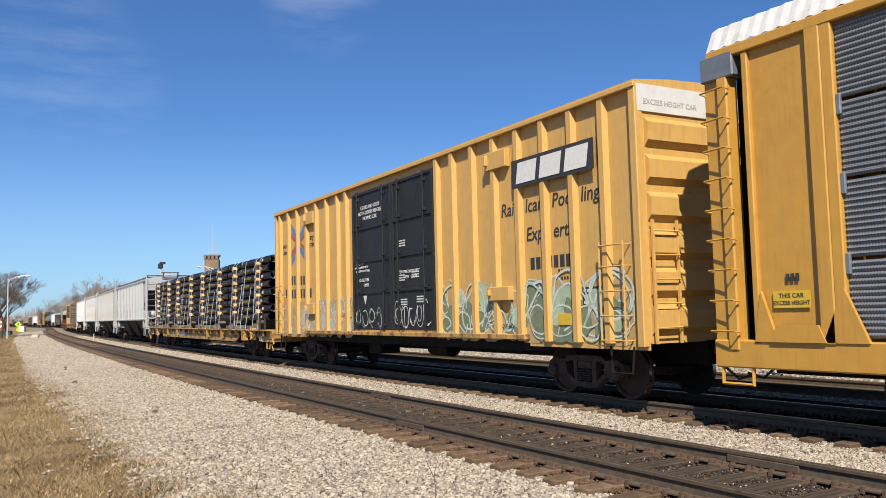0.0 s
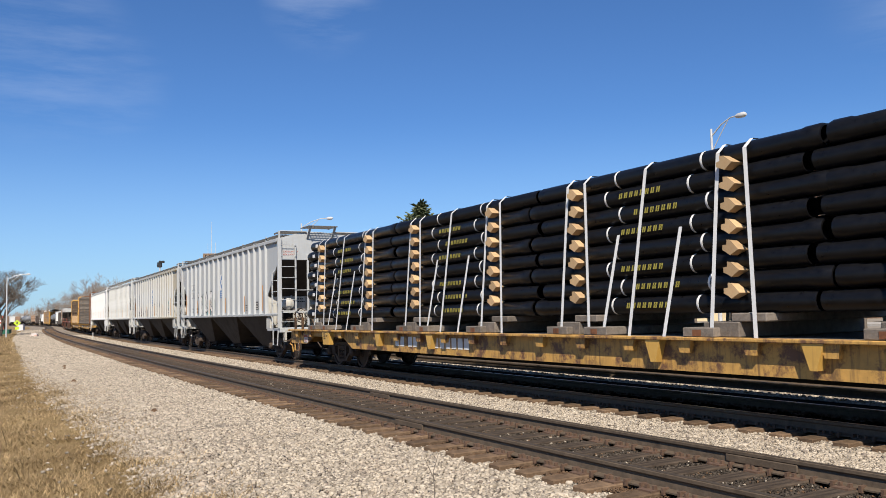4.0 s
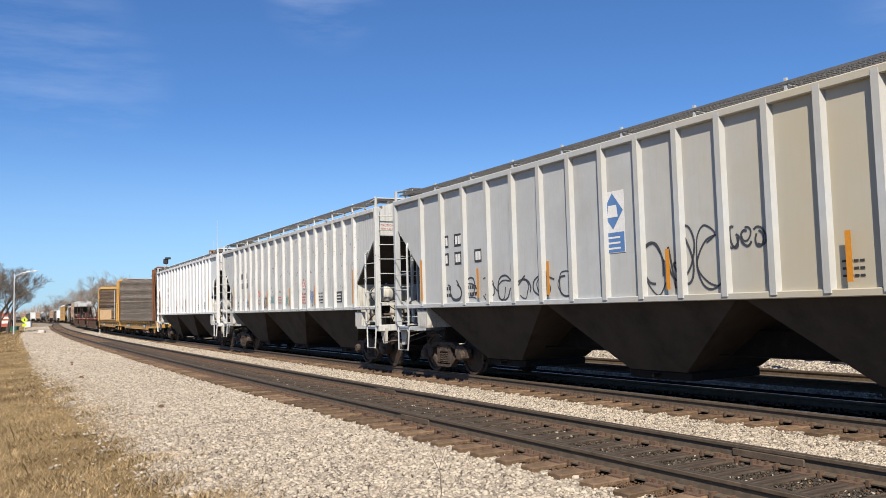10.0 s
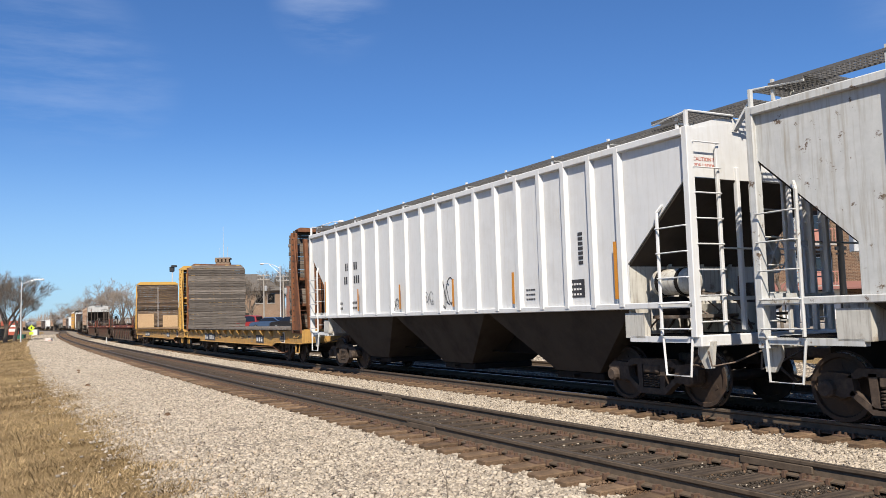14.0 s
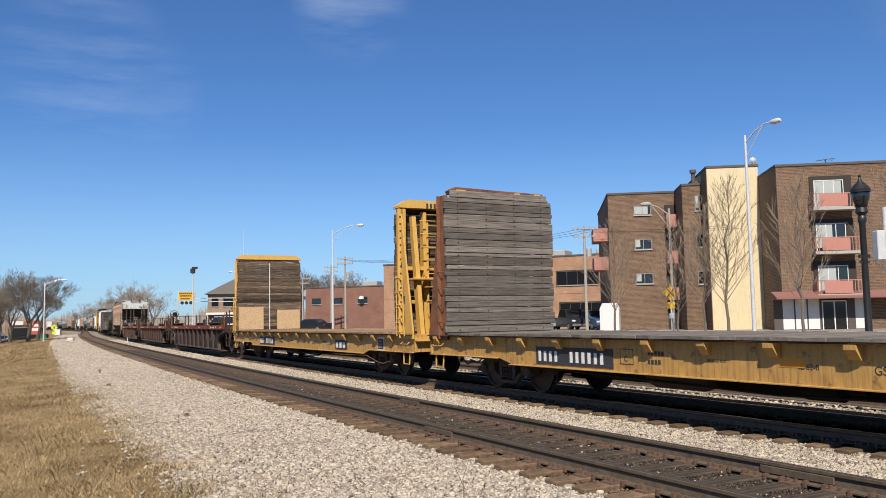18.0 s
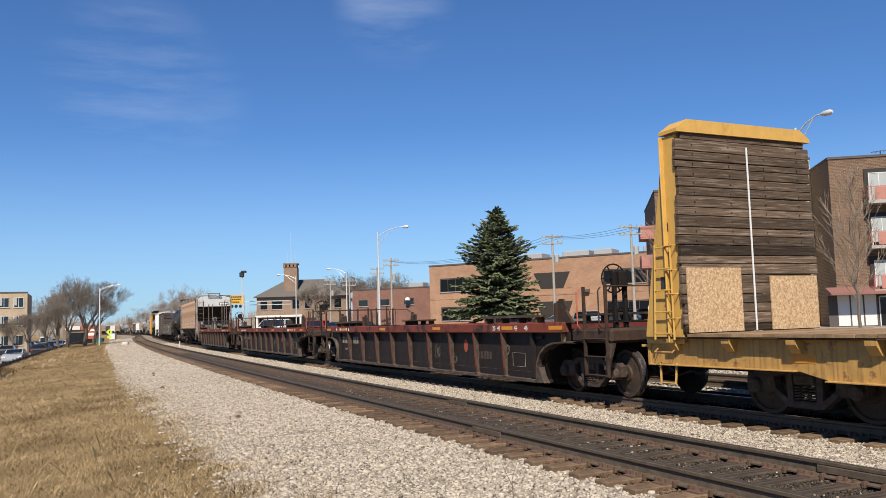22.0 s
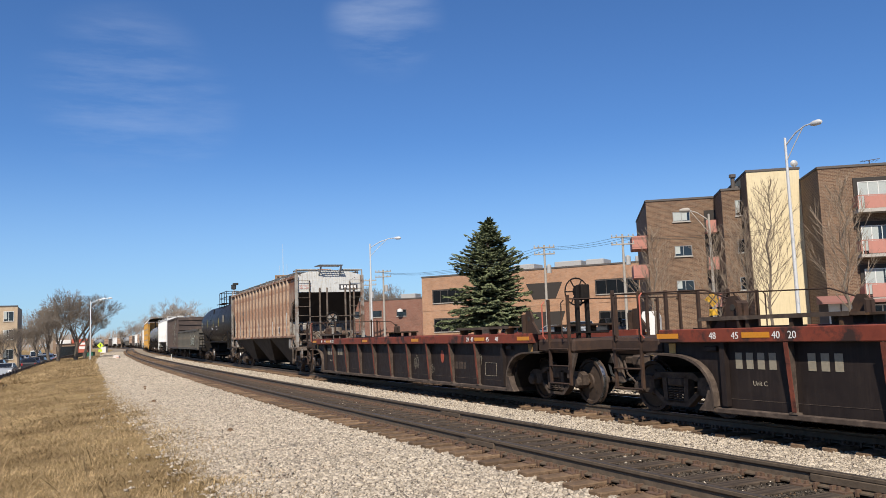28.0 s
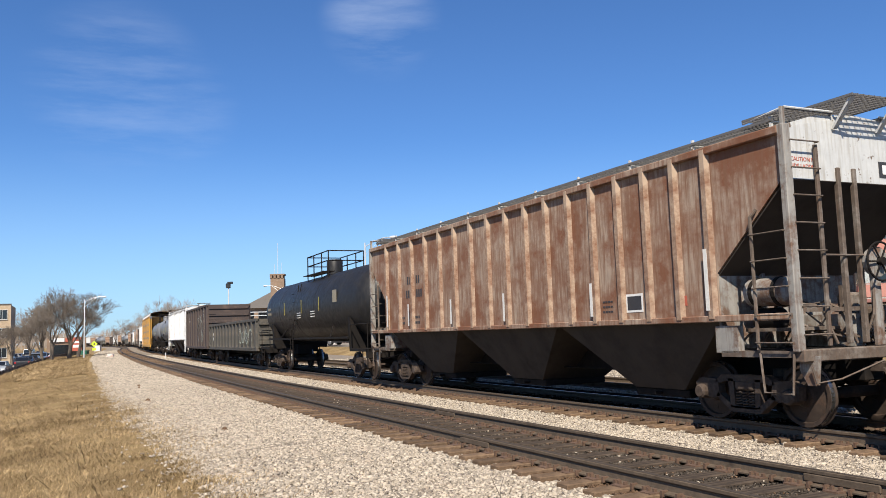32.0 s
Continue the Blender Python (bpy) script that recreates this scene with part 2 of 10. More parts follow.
def text_mesh(name, words, size, mat, depth=0.004, align="LEFT", shear=0.0, space=1.0, bold=0.0):
    """Words in the built-in font as a mesh that stands upright, to be read from the -y side."""
    cu = bpy.data.curves.new(name, "FONT")
    cu.body, cu.size, cu.extrude, cu.align_x, cu.shear, cu.space_character = words, size, depth, align, shear, space
    cu.resolution_u, cu.offset = 3, bold
    ob = bpy.data.objects.new(name, cu)
    scene.collection.objects.link(ob)
    bpy.context.view_layer.update()
    me = bpy.data.meshes.new_from_object(ob.evaluated_get(bpy.context.evaluated_depsgraph_get()))
    bpy.data.objects.remove(ob)
    bpy.data.curves.remove(cu)
    me.name = name
    me.materials.clear()
    me.materials.append(mat)
    return me


# ---- the line of the tracks ----
D2 = 4.209           # from one track's middle to the other's
RAIL_OFF = 0.75
NEAR_DIST, HEAD0 = 6.546, -0.4501


def heading(s):
    """The bearing of the tracks, in radians right of +y, at s metres along."""
    c = np.clip(s, -20, 70)
    th = HEAD0 + 0.1640 * c / 100 - 0.2493 * c * c / 1e4 + 0.1679 * c ** 3 / 1e6
    return th + 0.0003 * np.clip(s - 70, 0, 160) - 0.0008 * np.clip(s - 230, 0, 2000)


STEP = 0.5
LINE_S = np.arange(-300, 900, STEP)
_th = heading(LINE_S + STEP / 2)
_x = np.concatenate([[0], np.cumsum(np.sin(_th))[:-1] * STEP])
_y = np.concatenate([[0], np.cumsum(np.cos(_th))[:-1] * STEP])
_i0 = int(round(300 / STEP))
LINE_X = _x - _x[_i0] + NEAR_DIST * math.cos(HEAD0)
LINE_Y = _y - _y[_i0] - NEAR_DIST * math.sin(HEAD0)
LINE_H = heading(LINE_S)


def line(s, off=0.0):
    """Place and bearing at s along the near track's middle, off metres to its far side."""
    h = np.interp(s, LINE_S, LINE_H)
    return np.interp(s, LINE_S, LINE_X) + off * np.cos(h), np.interp(s, LINE_S, LINE_Y) - off * np.sin(h), h


_fx, _fy, _ = line(LINE_S, D2)
FAR_ARC = np.concatenate([[0], np.cumsum(np.hypot(np.diff(_fx), np.diff(_fy)))])
FAR_ARC = FAR_ARC - np.interp(0, LINE_S, FAR_ARC)


def far_track(a):
    """Place on the far track's middle a metres along it."""
    return float(np.interp(a, FAR_ARC, _fx)), float(np.interp(a, FAR_ARC, _fy))


def travelled(t):
    """How far the train has come by t seconds, slowing a little."""
    return 7.30 * t - 0.000183 * t ** 3


def car_pose(u, half, t):
    """The pose of a car whose middle lies u metres back in the train and whose trucks are half apart from it."""
    a = u - travelled(t)
    fx, fy = far_track(a - half)
    bx, by = far_track(a + half)
    return Matrix.Translation(((fx + bx) / 2, (fy + by) / 2, 0)) @ Matrix.Rotation(math.atan2(fy - by, fx - bx), 4, "Z")


# ---- ground and tracks ----
# Darker than the loose stones, to paint the shade in their gaps.
ballast_mat = surface("ballast_stone", (0.2306, 0.1949, 0.1525), 0.9, scale=22, vary=0.36, second=(0.1488, 0.119, 0.093), second_at=(0.5, 0.75), second_scale=7, bump=1.0, bump_scale=26, bump_dist=0.06, spec=0.1)
stone_mat = surface("crushed_limestone", (0.3311, 0.285, 0.2247), 0.9, scale=30, vary=0.12, second=(0.253, 0.1949, 0.1458), second_at=(0.56, 0.78), second_scale=2.2, bump=0.3, bump_scale=60, island=0.36, spec=0.1)
grass_mat = surface("dry_grass", (0.1674, 0.1131, 0.05208), 0.95, scale=55, vary=0.6, second=(0.2976, 0.2143, 0.1042), second_at=(0.42, 0.66), second_scale=0.45, bump=1.0, bump_scale=75, bump_dist=0.025, spec=0.1)
blade_mat = surface("dry_grass_blades", (0.3348, 0.244, 0.1324), 0.9, scale=2.2, vary=0.28, second=(0.1488, 0.1004, 0.05059), second_at=(0.42, 0.68), second_scale=0.55, bump=0.0, island=0.55, spec=0.1)
asphalt_mat = surface("pale_asphalt", (0.2232, 0.1949, 0.16), 0.9, scale=20, vary=0.15, second=(0.2604, 0.2306, 0.1897), second_scale=0.25, bump=0.2, bump_scale=60, spec=0.1)
concrete_mat = surface("concrete", (0.3251, 0.3021, 0.2701), 0.9, scale=12, vary=0.12, second=(0.2671, 0.244, 0.2172), second_scale=0.8, bump=0.15, spec=0.1)
rail_mat = surface("rail_steel", (0.092, 0.068, 0.047), 0.7, metal=0.1, scale=14, vary=0.3, second=(0.045, 0.032, 0.022), second_scale=3, bump=0.12, spec=0.3)
head_mat = surface("worn_rail_head", (0.058, 0.047, 0.038), 0.6, metal=0.1, spec=0.2, scale=30, vary=0.2, bump=0.05)
shiny_mat = surface("polished_rail_head", (0.27, 0.255, 0.24), 0.36, metal=0.9, scale=30, vary=0.15, bump=0.03)
def tie_wood():
    """Brown weathered wood, soaked dark with oil along its middle."""
    m = surface("tie_wood", (0.125, 0.082, 0.05), 0.9, scale=9, vary=0.4, second=(0.215, 0.15, 0.096), second_scale=5, bump=0.6, bump_scale=25, bump_dist=0.02, island=0.35, spec=0.2)
    n, l = m.node_tree.nodes, m.node_tree.links
    bsdf = n["Principled BSDF"]
    col = bsdf.inputs["Base Color"].links[0].from_socket
    sep = n.new("ShaderNodeSeparateXYZ")
    l.new(n.new("ShaderNodeTexCoord").outputs["Object"], sep.inputs[0])
    far = n.new("ShaderNodeMath")
    far.operation = "ABSOLUTE"
    l.new(sep.outputs[0], far.inputs[0])
    l.new(mixed(n, l, ranged(n, l, far.outputs[0], 0.60, 0.92), mixed(n, l, ranged(n, l, noise_node(n, l, mapped(n, l, n.new("ShaderNodeTexCoord").outputs["Object"], (1.0, 9.0, 1.0)), 3.0), 0.35, 0.65), (0.03, 0.0225, 0.017), (0.085, 0.063, 0.045)), col), bsdf.inputs["Base Color"])
    return m


tie_mat = tie_wood()
oily_mat = surface("oily_stones", (0.058, 0.047, 0.037), 0.85, scale=26, vary=0.55, second=(0.12, 0.1, 0.08), second_at=(0.5, 0.72), second_scale=5, bump=1.0, bump_scale=26, bump_dist=0.06, spec=0.06, island=0.5)
# Blacker than its stones: the train's shade on the ground is in the colour.
shade_ballast = surface("shade_black_stones", (0.0101, 0.0086, 0.0074), 0.9, scale=20, vary=0.4, second=(0.022, 0.0187, 0.0156), second_scale=4, bump=0.8, bump_scale=26, bump_dist=0.05, spec=0.0)
dirt_mat = surface("rusty_dirt", (0.129, 0.078, 0.045), 0.95, scale=18, vary=0.4, second=(0.211, 0.148, 0.101), second_at=(0.5, 0.7), second_scale=5, bump=1.0, bump_scale=30, bump_dist=0.05, spec=0.2)
spike_mat = surface("spike_steel", (0.095, 0.055, 0.034), 0.8, scale=20, vary=0.3, bump=0.2)

PROFILE = [(-1000, -1.6), (-60, -1.5), (-11.5, -1.42), (-10.4, -1.05), (-8.5, -0.62), (-6.6, -0.40), (-4.6, -0.30), (-3.6, -0.29), (D2 + 2.6, -0.34), (D2 + 12.0, -0.36), (18.4, 0.30), (60, 0.40), (2500, 0.9)]
_po, _pz = [p[0] for p in PROFILE], [p[1] for p in PROFILE]


def ground_z(off, s=0.0):
    """The lie of the land across the tracks: a verge that falls to the near street, a street a little higher on the far side."""
    z = float(np.interp(off, _po, _pz))
    if -12 < off < -4.4:
        fade = min(max((-4.6 - off) / 0.9, 0.0), 1.0)
        z += fade * 0.07 * noise.noise((off * 0.8, s * 0.8, 1.0)) + fade * 0.10 * noise.noise((off * 0.25, s * 0.2, 5.0))
    return z


def at_line(s, off, z=0.0):
    x, y, _ = line(s, off)
    return float(x), float(y), float(z)


def ribbon(rows):
    """A strip through rows of points, each row the same number of points across."""
    s = Shape()
    n = len(rows[0])
    s.add([p for r in rows for p in r], [(j * n + i, j * n + i + 1, (j + 1) * n + i + 1, (j + 1) * n + i) for j in range(len(rows) - 1) for i in range(n - 1)])
    return s


def swept(profile, s0, s1, off, step=2.0):
    """Sweeps an outline of (off, z) points along the line."""
    return ribbon([[at_line(a, off + o, z) for o, z in profile] for a in np.arange(s0, s1 + 0.01, step)])


offs = np.concatenate([[-1000, -400, -150, -80, -50, -30, -20], np.arange(-14, -3.9, 0.4), [-3.6, 0, D2, D2 + 2.6, D2 + 6.5, D2 + 12, 18.4, 26, 40, 60, 110, 200, 400, 900, 2500]])
srow = np.concatenate([[-299, -150, -80, -40, -20], np.arange(-10, 40, 0.5), np.arange(40, 120, 2.0), [130, 150, 180, 220, 270, 330, 400, 500, 640, 800, 899]])
rows = [[at_line(a, o, ground_z(o, a)) for o in offs] for a in srow]
last = rows[-1]
rows.append([(x - 1500, y + 2400, z) for x, y, z in last])
solo("ground", ribbon(rows), grass_mat, "dry brown winter grass verge along the railway", "ground", kind="structure")

def bed_edge(a):
    """How far the grass creeps over the near edge of the stones."""
    return (0.34 * noise.noise((a * 0.55, 3.0, 0.0)) + 0.32 * noise.noise((a * 2.1, 9.0, 0.0)) + 0.16 * noise.noise((a * 5.3, 2.0, 0.0))
            + float(np.interp(a, (4, 16), (0.35, 0.0))))


# near shoulder, the two beds and the strip beyond, as one sheet of stone with a ragged edge
BED = [(-5.35, -0.58), (-4.72, -0.292), (-3.0, -0.25), (-1.75, -0.225), (-1.34, -0.225), (-0.6, -0.225), (0.6, -0.225), (1.35, -0.222), (1.9, -0.235), (2.3, -0.235), (2.85, -0.222),
       (D2, -0.20), (D2 + 1.4, -0.195), (D2 + 2.0, -0.23), (D2 + 7.0, -0.26), (D2 + 11.6, -0.28), (D2 + 12.6, -0.50)]
rows = []
for a in np.concatenate([np.arange(-90, -12, 3.0), np.arange(-12, 45, 0.25), np.arange(45, 760, 3.0)]):
    ragged = bed_edge(a)
    rows.append([at_line(a, o + (ragged if i == 0 else ragged if i == 1 else 0), z + (0.03 * noise.noise((a * 1.7, o * 1.7, 0)) if i in (1, 2, 3, 8, 9) else 0)) for i, (o, z) in enumerate(BED)])
bed = solo("ballast_bed", ribbon(rows), ballast_mat, "pale crushed limestone ballast bed under two tracks", "ballast", kind="structure")
part("oily_strip", swept([(-0.67, -0.212), (-0.62, -0.203), (-0.3, -0.2), (0.3, -0.2), (0.62, -0.203), (0.67, -0.212)], -90, 760, 0.0, 1.0), oily_mat, bed, "dark oily strip between the near rails")
# Between the far rails the oily stones carry the train's shade too.
part("oily_strip", swept([(-0.67, -0.185), (-0.62, -0.168), (0.62, -0.168), (0.67, -0.185)], -90, 760, D2, 1.0), shade_ballast, bed, "strip between the far rails, black with oil and painted shade")
# Black sheet for the shade that the train casts beyond the rails.
part("sooty_shoulder", swept([(0.80, -0.200), (1.0, -0.182), (1.5, -0.186), (2.0, -0.205), (2.8, -0.215), (3.1, -0.26)], -90, 760, D2, 1.0), shade_ballast, bed, "stones beyond the far rails, painted black as the train's shade")
for o0, o1 in ((-1.08, -0.79), (0.79, 1.05), (D2 - 1.12, D2 - 0.79)):
    part("dirt_strip", swept([(o0, -0.232), (o0 + 0.06, -0.212), (o1 - 0.06, -0.212), (o1, -0.228)], -90, 760, 0.0, 1.0), dirt_mat, bed, "rusty dirt between the tie ends")

RAIL = [(-0.075, -0.17), (-0.075, -0.155), (-0.02, -0.135), (-0.012, -0.06), (-0.036, -0.04), (-0.037, -0.01), (-0.028, -0.002), (0.028, -0.002), (0.037, -0.01), (0.036, -0.04), (0.012, -0.06), (0.02, -0.135), (0.075, -0.155), (0.075, -0.17)]
for toff in (0.0, D2, D2 + 4.05):
    for side in (-RAIL_OFF, RAIL_OFF):
        r = solo("rail", swept(RAIL, -90, 760, toff + side, 1.0), rail_mat, "dark brown weathered steel rail spiked to wooden ties", "rail", "rails of the tracks", kind="structure")
        part("running_surface", swept([(-0.03, 0.0), (0.03, 0.0)], -90, 760, toff + side, 1.0), shiny_mat if toff == D2 else head_mat, r, "worn steel running surface")
for s_, side in ((15.2, 0.75), (5.9, 0.75), (11.0, -0.75)):
    x, y, h = line(s_, side)
    solo("rail_joint", Shape().box(-0.04, -0.012, -0.45, 0.45, -0.13, -0.05, 0.008).box(0.012, 0.04, -0.45, 0.45, -0.13, -0.05, 0.008), rail_mat, "bolted joint bar on a rail", "joint bar", "joint bars", pose(float(x), float(y), 0, 0, 0, -math.degrees(h)))

# the street, its pavement and car park on the far side; the near street
solo("road", swept([(19.0, 0.345), (19.02, 0.36), (30.5, 0.40), (30.52, 0.345)], -60, 330, 0, 6.0), asphalt_mat, "pale worn asphalt street beyond the tracks", "road", kind="structure")
solo("kerb", swept([(30.52, 0.34), (30.54, 0.52), (30.7, 0.52), (33.2, 0.54), (33.22, 0.35)], -60, 110, 0, 6.0), concrete_mat, "concrete kerb and pavement", "pavement", kind="structure")
solo("car_park", swept([(33.4, 0.40), (78.0, 0.46)], 30, 170, 0, 6.0), asphalt_mat, "asphalt car park before the brick offices", "car park", kind="structure")
solo("near_street", swept([(-46, -1.40), (-11.7, -1.37)], 20, 330, 0, 6.0), asphalt_mat, "asphalt street with parked cars below the verge", "road", kind="structure")


# ---- the train: paints ----
SOOT = (0.035, 0.030, 0.027)
RUST = (0.20, 0.085, 0.038)
yellow_mat = surface("railcar_yellow", (0.53, 0.315, 0.088), 0.5, scale=5, vary=0.07, second=(0.44, 0.27, 0.09), second_at=(0.55, 0.8), second_scale=1.2, streak=(0.312, 0.191, 0.078), streak_amount=0.55, streak_at=(0.52, 0.78), bump=0.06, bump_scale=6)
worn_yellow_mat = surface("worn_yellow", (0.46, 0.262, 0.068), 0.65, scale=6, vary=0.2, second=(0.129, 0.062, 0.033), second_at=(0.48, 0.60), second_scale=2.9, streak=(0.078, 0.047, 0.031), streak_amount=0.75, streak_at=(0.5, 0.7), bump=0.15, bump_scale=9)
bright_yellow_mat = surface("bulkhead_yellow", (0.484, 0.285, 0.066), 0.55, scale=6, vary=0.08, second=(0.359, 0.195, 0.039), second_at=(0.58, 0.75), second_scale=3, streak=(0.234, 0.117, 0.039), streak_amount=0.5, streak_at=(0.55, 0.75), bump=0.08, bump_scale=9)
door_mat = surface("black_door_paint", (0.0148, 0.0156, 0.0164), 0.55, scale=8, vary=0.3, second=(0.029, 0.027, 0.023), second_at=(0.5, 0.8), second_scale=2, streak=(0.051, 0.045, 0.039), streak_amount=0.35, bump=0.06, spec=0.3)
rack_yellow_mat = surface("autorack_yellow", (0.468, 0.248, 0.041), 0.5, scale=5, vary=0.07, second=(0.367, 0.191, 0.039), second_at=(0.55, 0.8), second_scale=1.2, streak=(0.265, 0.14, 0.047), streak_amount=0.5, streak_at=(0.52, 0.78), bump=0.06, bump_scale=6)
plate_yellow = surface("plate_yellow", (0.562, 0.367, 0.031), 0.6, scale=15, vary=0.08, bump=0.0)
rust_frame_mat = surface("rusted_frame", (0.156, 0.066, 0.033), 0.8, scale=7, vary=0.3, second=(0.07, 0.035, 0.023), second_at=(0.5, 0.66), second_scale=2.5, streak=(0.234, 0.098, 0.039), streak_amount=0.6, bump=0.2, spec=0.25)
web_mat = surface("sooty_rust", (0.047, 0.03, 0.0195), 0.8, scale=8, vary=0.35, second=(0.156, 0.086, 0.039), second_at=(0.55, 0.68), second_scale=1.6, bump=0.2, spec=0.2)
grimy_yellow_mat = surface("grimy_yellow", (0.40, 0.228, 0.06), 0.65, scale=6, vary=0.15, second=(0.16, 0.07, 0.032), second_at=(0.57, 0.68), second_scale=5.5, streak=(0.101, 0.055, 0.031), streak_amount=0.6, streak_at=(0.5, 0.7), bump=0.12, bump_scale=9)
white_mat = surface("white_paint", (0.577, 0.569, 0.538), 0.6, scale=6, vary=0.06, second=(0.429, 0.39, 0.328), second_at=(0.55, 0.8), second_scale=2, bump=0.05)
letter_white = surface("white_lettering", (0.62, 0.61, 0.58), 0.7, scale=20, vary=0.1, bump=0.0)
letter_dark = surface("dark_lettering", (0.027, 0.027, 0.031), 0.7, scale=20, vary=0.2, bump=0.0)
ghost_letter = surface("ghosted_lettering", (0.36, 0.34, 0.30), 0.7, scale=20, vary=0.1, bump=0.0)
letter_red = surface("red_lettering", (0.36, 0.085, 0.05), 0.7, scale=20, vary=0.1, bump=0.0)
letter_blue = surface("blue_paint", (0.078, 0.172, 0.359), 0.6, scale=15, vary=0.1, bump=0.0)
letter_yellow = surface("yellow_lettering", (0.281, 0.242, 0.043), 0.7, scale=20, vary=0.15, bump=0.0)
reflector_mat = surface("reflector_orange", (0.515, 0.203, 0.0117), 0.4, scale=25, vary=0.1, bump=0.0)
pale_reflector = surface("reflector_white", (0.585, 0.562, 0.515), 0.4, scale=25, vary=0.1, bump=0.0)
graf_wash = surface("graffiti_wash", (0.40, 0.30, 0.16), 0.7, scale=3, vary=0.2, second=(0.406, 0.269, 0.109), second_at=(0.42, 0.6), second_scale=2.2, bump=0.0)
graf_haze = surface("graffiti_haze", (0.40, 0.37, 0.30), 0.7, scale=3, vary=0.2, second=(0.45, 0.30, 0.12), second_at=(0.45, 0.6), second_scale=2.5, bump=0.0)
graf_pale = surface("graffiti_pale", (0.468, 0.53, 0.452), 0.6, scale=9, vary=0.15, bump=0.0)
graf_green = surface("graffiti_green", (0.15, 0.185, 0.105), 0.6, scale=7, vary=0.25, bump=0.0)
graf_aqua = surface("graffiti_aqua", (0.33, 0.40, 0.28), 0.6, scale=5, vary=0.2, bump=0.0)
graf_dark = surface("graffiti_dark", (0.039, 0.043, 0.051), 0.6, scale=9, vary=0.15, bump=0.0)
graf_teal = surface("graffiti_teal", (0.078, 0.234, 0.234), 0.6, scale=9, vary=0.2, bump=0.0)
# Near-black: the shade beneath the cars is part of this colour.
frame_mat = surface("shade_dark_frame", (0.0101, 0.0086, 0.0078), 0.8, scale=9, vary=0.35, second=(0.022, 0.0164, 0.0125), second_at=(0.5, 0.75), second_scale=4, bump=0.25, spec=0.15)
truck_mat = surface("rusty_cast_steel", (0.056, 0.041, 0.032), 0.8, scale=12, vary=0.35, second=(0.095, 0.07, 0.052), second_at=(0.5, 0.75), second_scale=6, bump=0.35, spec=0.2)
wheel_mat = surface("wheel_steel", (0.04, 0.028, 0.021), 0.7, metal=0.0, scale=10, vary=0.3, second=(0.075, 0.045, 0.03), second_at=(0.5, 0.7), second_scale=6, bump=0.15, spec=0.25)
tread_mat = surface("polished_tread", (0.328, 0.32, 0.312), 0.3, metal=0.95, scale=20, vary=0.1, bump=0.03)
grey_mat = surface("light_grey_paint", (0.367, 0.378, 0.378), 0.55, scale=5, vary=0.05, second=(0.343, 0.355, 0.355), second_at=(0.5, 0.8), second_scale=1.0, streak=(0.312, 0.296, 0.265), streak_amount=0.35, bump=0.05, bump_scale=5)
old_grey_mat = surface("old_grey_paint", (0.45, 0.455, 0.44), 0.65, scale=6, vary=0.09, second=(0.12, 0.082, 0.054), second_at=(0.615, 0.66), second_scale=5.5, streak=(0.25, 0.215, 0.155), streak_amount=0.7, streak_at=(0.48, 0.74), bump=0.08, bump_scale=6)
off_white_mat = surface("off_white_paint", (0.562, 0.566, 0.558), 0.55, scale=5, vary=0.04, second=(0.484, 0.476, 0.452), second_at=(0.5, 0.8), second_scale=1.0, streak=(0.406, 0.374, 0.32), streak_amount=0.35, bump=0.05, bump_scale=5)
rust_mat = surface("rusted_paint", (0.305, 0.232, 0.172), 0.75, scale=6, vary=0.15, second=(0.158, 0.06, 0.027), second_at=(0.41, 0.60), second_scale=1.1, streak=(0.156, 0.074, 0.039), streak_amount=0.9, streak_at=(0.42, 0.62), bump=0.12, bump_scale=8)
rust_post_mat = surface("rusted_post", (0.325, 0.24, 0.17), 0.75, scale=6, vary=0.15, second=(0.15, 0.064, 0.031), second_at=(0.43, 0.61), second_scale=1.6, bump=0.12, bump_scale=8)
rusty_grey_mat = surface("rust_stained_grey", (0.234, 0.222, 0.199), 0.75, scale=6, vary=0.15, second=(0.117, 0.066, 0.041), second_at=(0.47, 0.60), second_scale=2.4, streak=(0.094, 0.058, 0.039), streak_amount=0.7, streak_at=(0.48, 0.68), bump=0.1)
stained_white_mat = surface("soot_stained_white", (0.452, 0.437, 0.39), 0.7, scale=6, vary=0.10, second=(0.234, 0.195, 0.148), second_at=(0.56, 0.68), second_scale=2.2, streak=(0.125, 0.094, 0.07), streak_amount=0.7, streak_at=(0.48, 0.7), bump=0.08)
def tan_stain():
    """Grey paint that turns tan towards the front of the car."""
    m = surface("stained_grey_paint", (0.385, 0.395, 0.39), 0.6, scale=5, vary=0.05, second=(0.345, 0.345, 0.33), second_at=(0.46, 0.66), second_scale=0.6, streak=(0.312, 0.285, 0.235), streak_amount=0.4, bump=0.05, bump_scale=5)
    n, l = m.node_tree.nodes, m.node_tree.links
    bsdf = n["Principled BSDF"]
    col = bsdf.inputs["Base Color"].links[0].from_socket
    vec = n.new("ShaderNodeTexCoord").outputs["Object"]
    sep = n.new("ShaderNodeSeparateXYZ")
    l.new(vec, sep.inputs[0])
    add = n.new("ShaderNodeMath")
    add.operation = "MULTIPLY_ADD"
    add.inputs[1].default_value = 9.0
    l.new(noise_node(n, l, vec, 0.5, 5.0), add.inputs[0]), l.new(sep.outputs[0], add.inputs[2])
    l.new(mixed(n, l, ranged(n, l, add.outputs[0], 3.5, 9.0, 0.0, 0.85), col, (0.40, 0.345, 0.235)), bsdf.inputs["Base Color"])
    return m


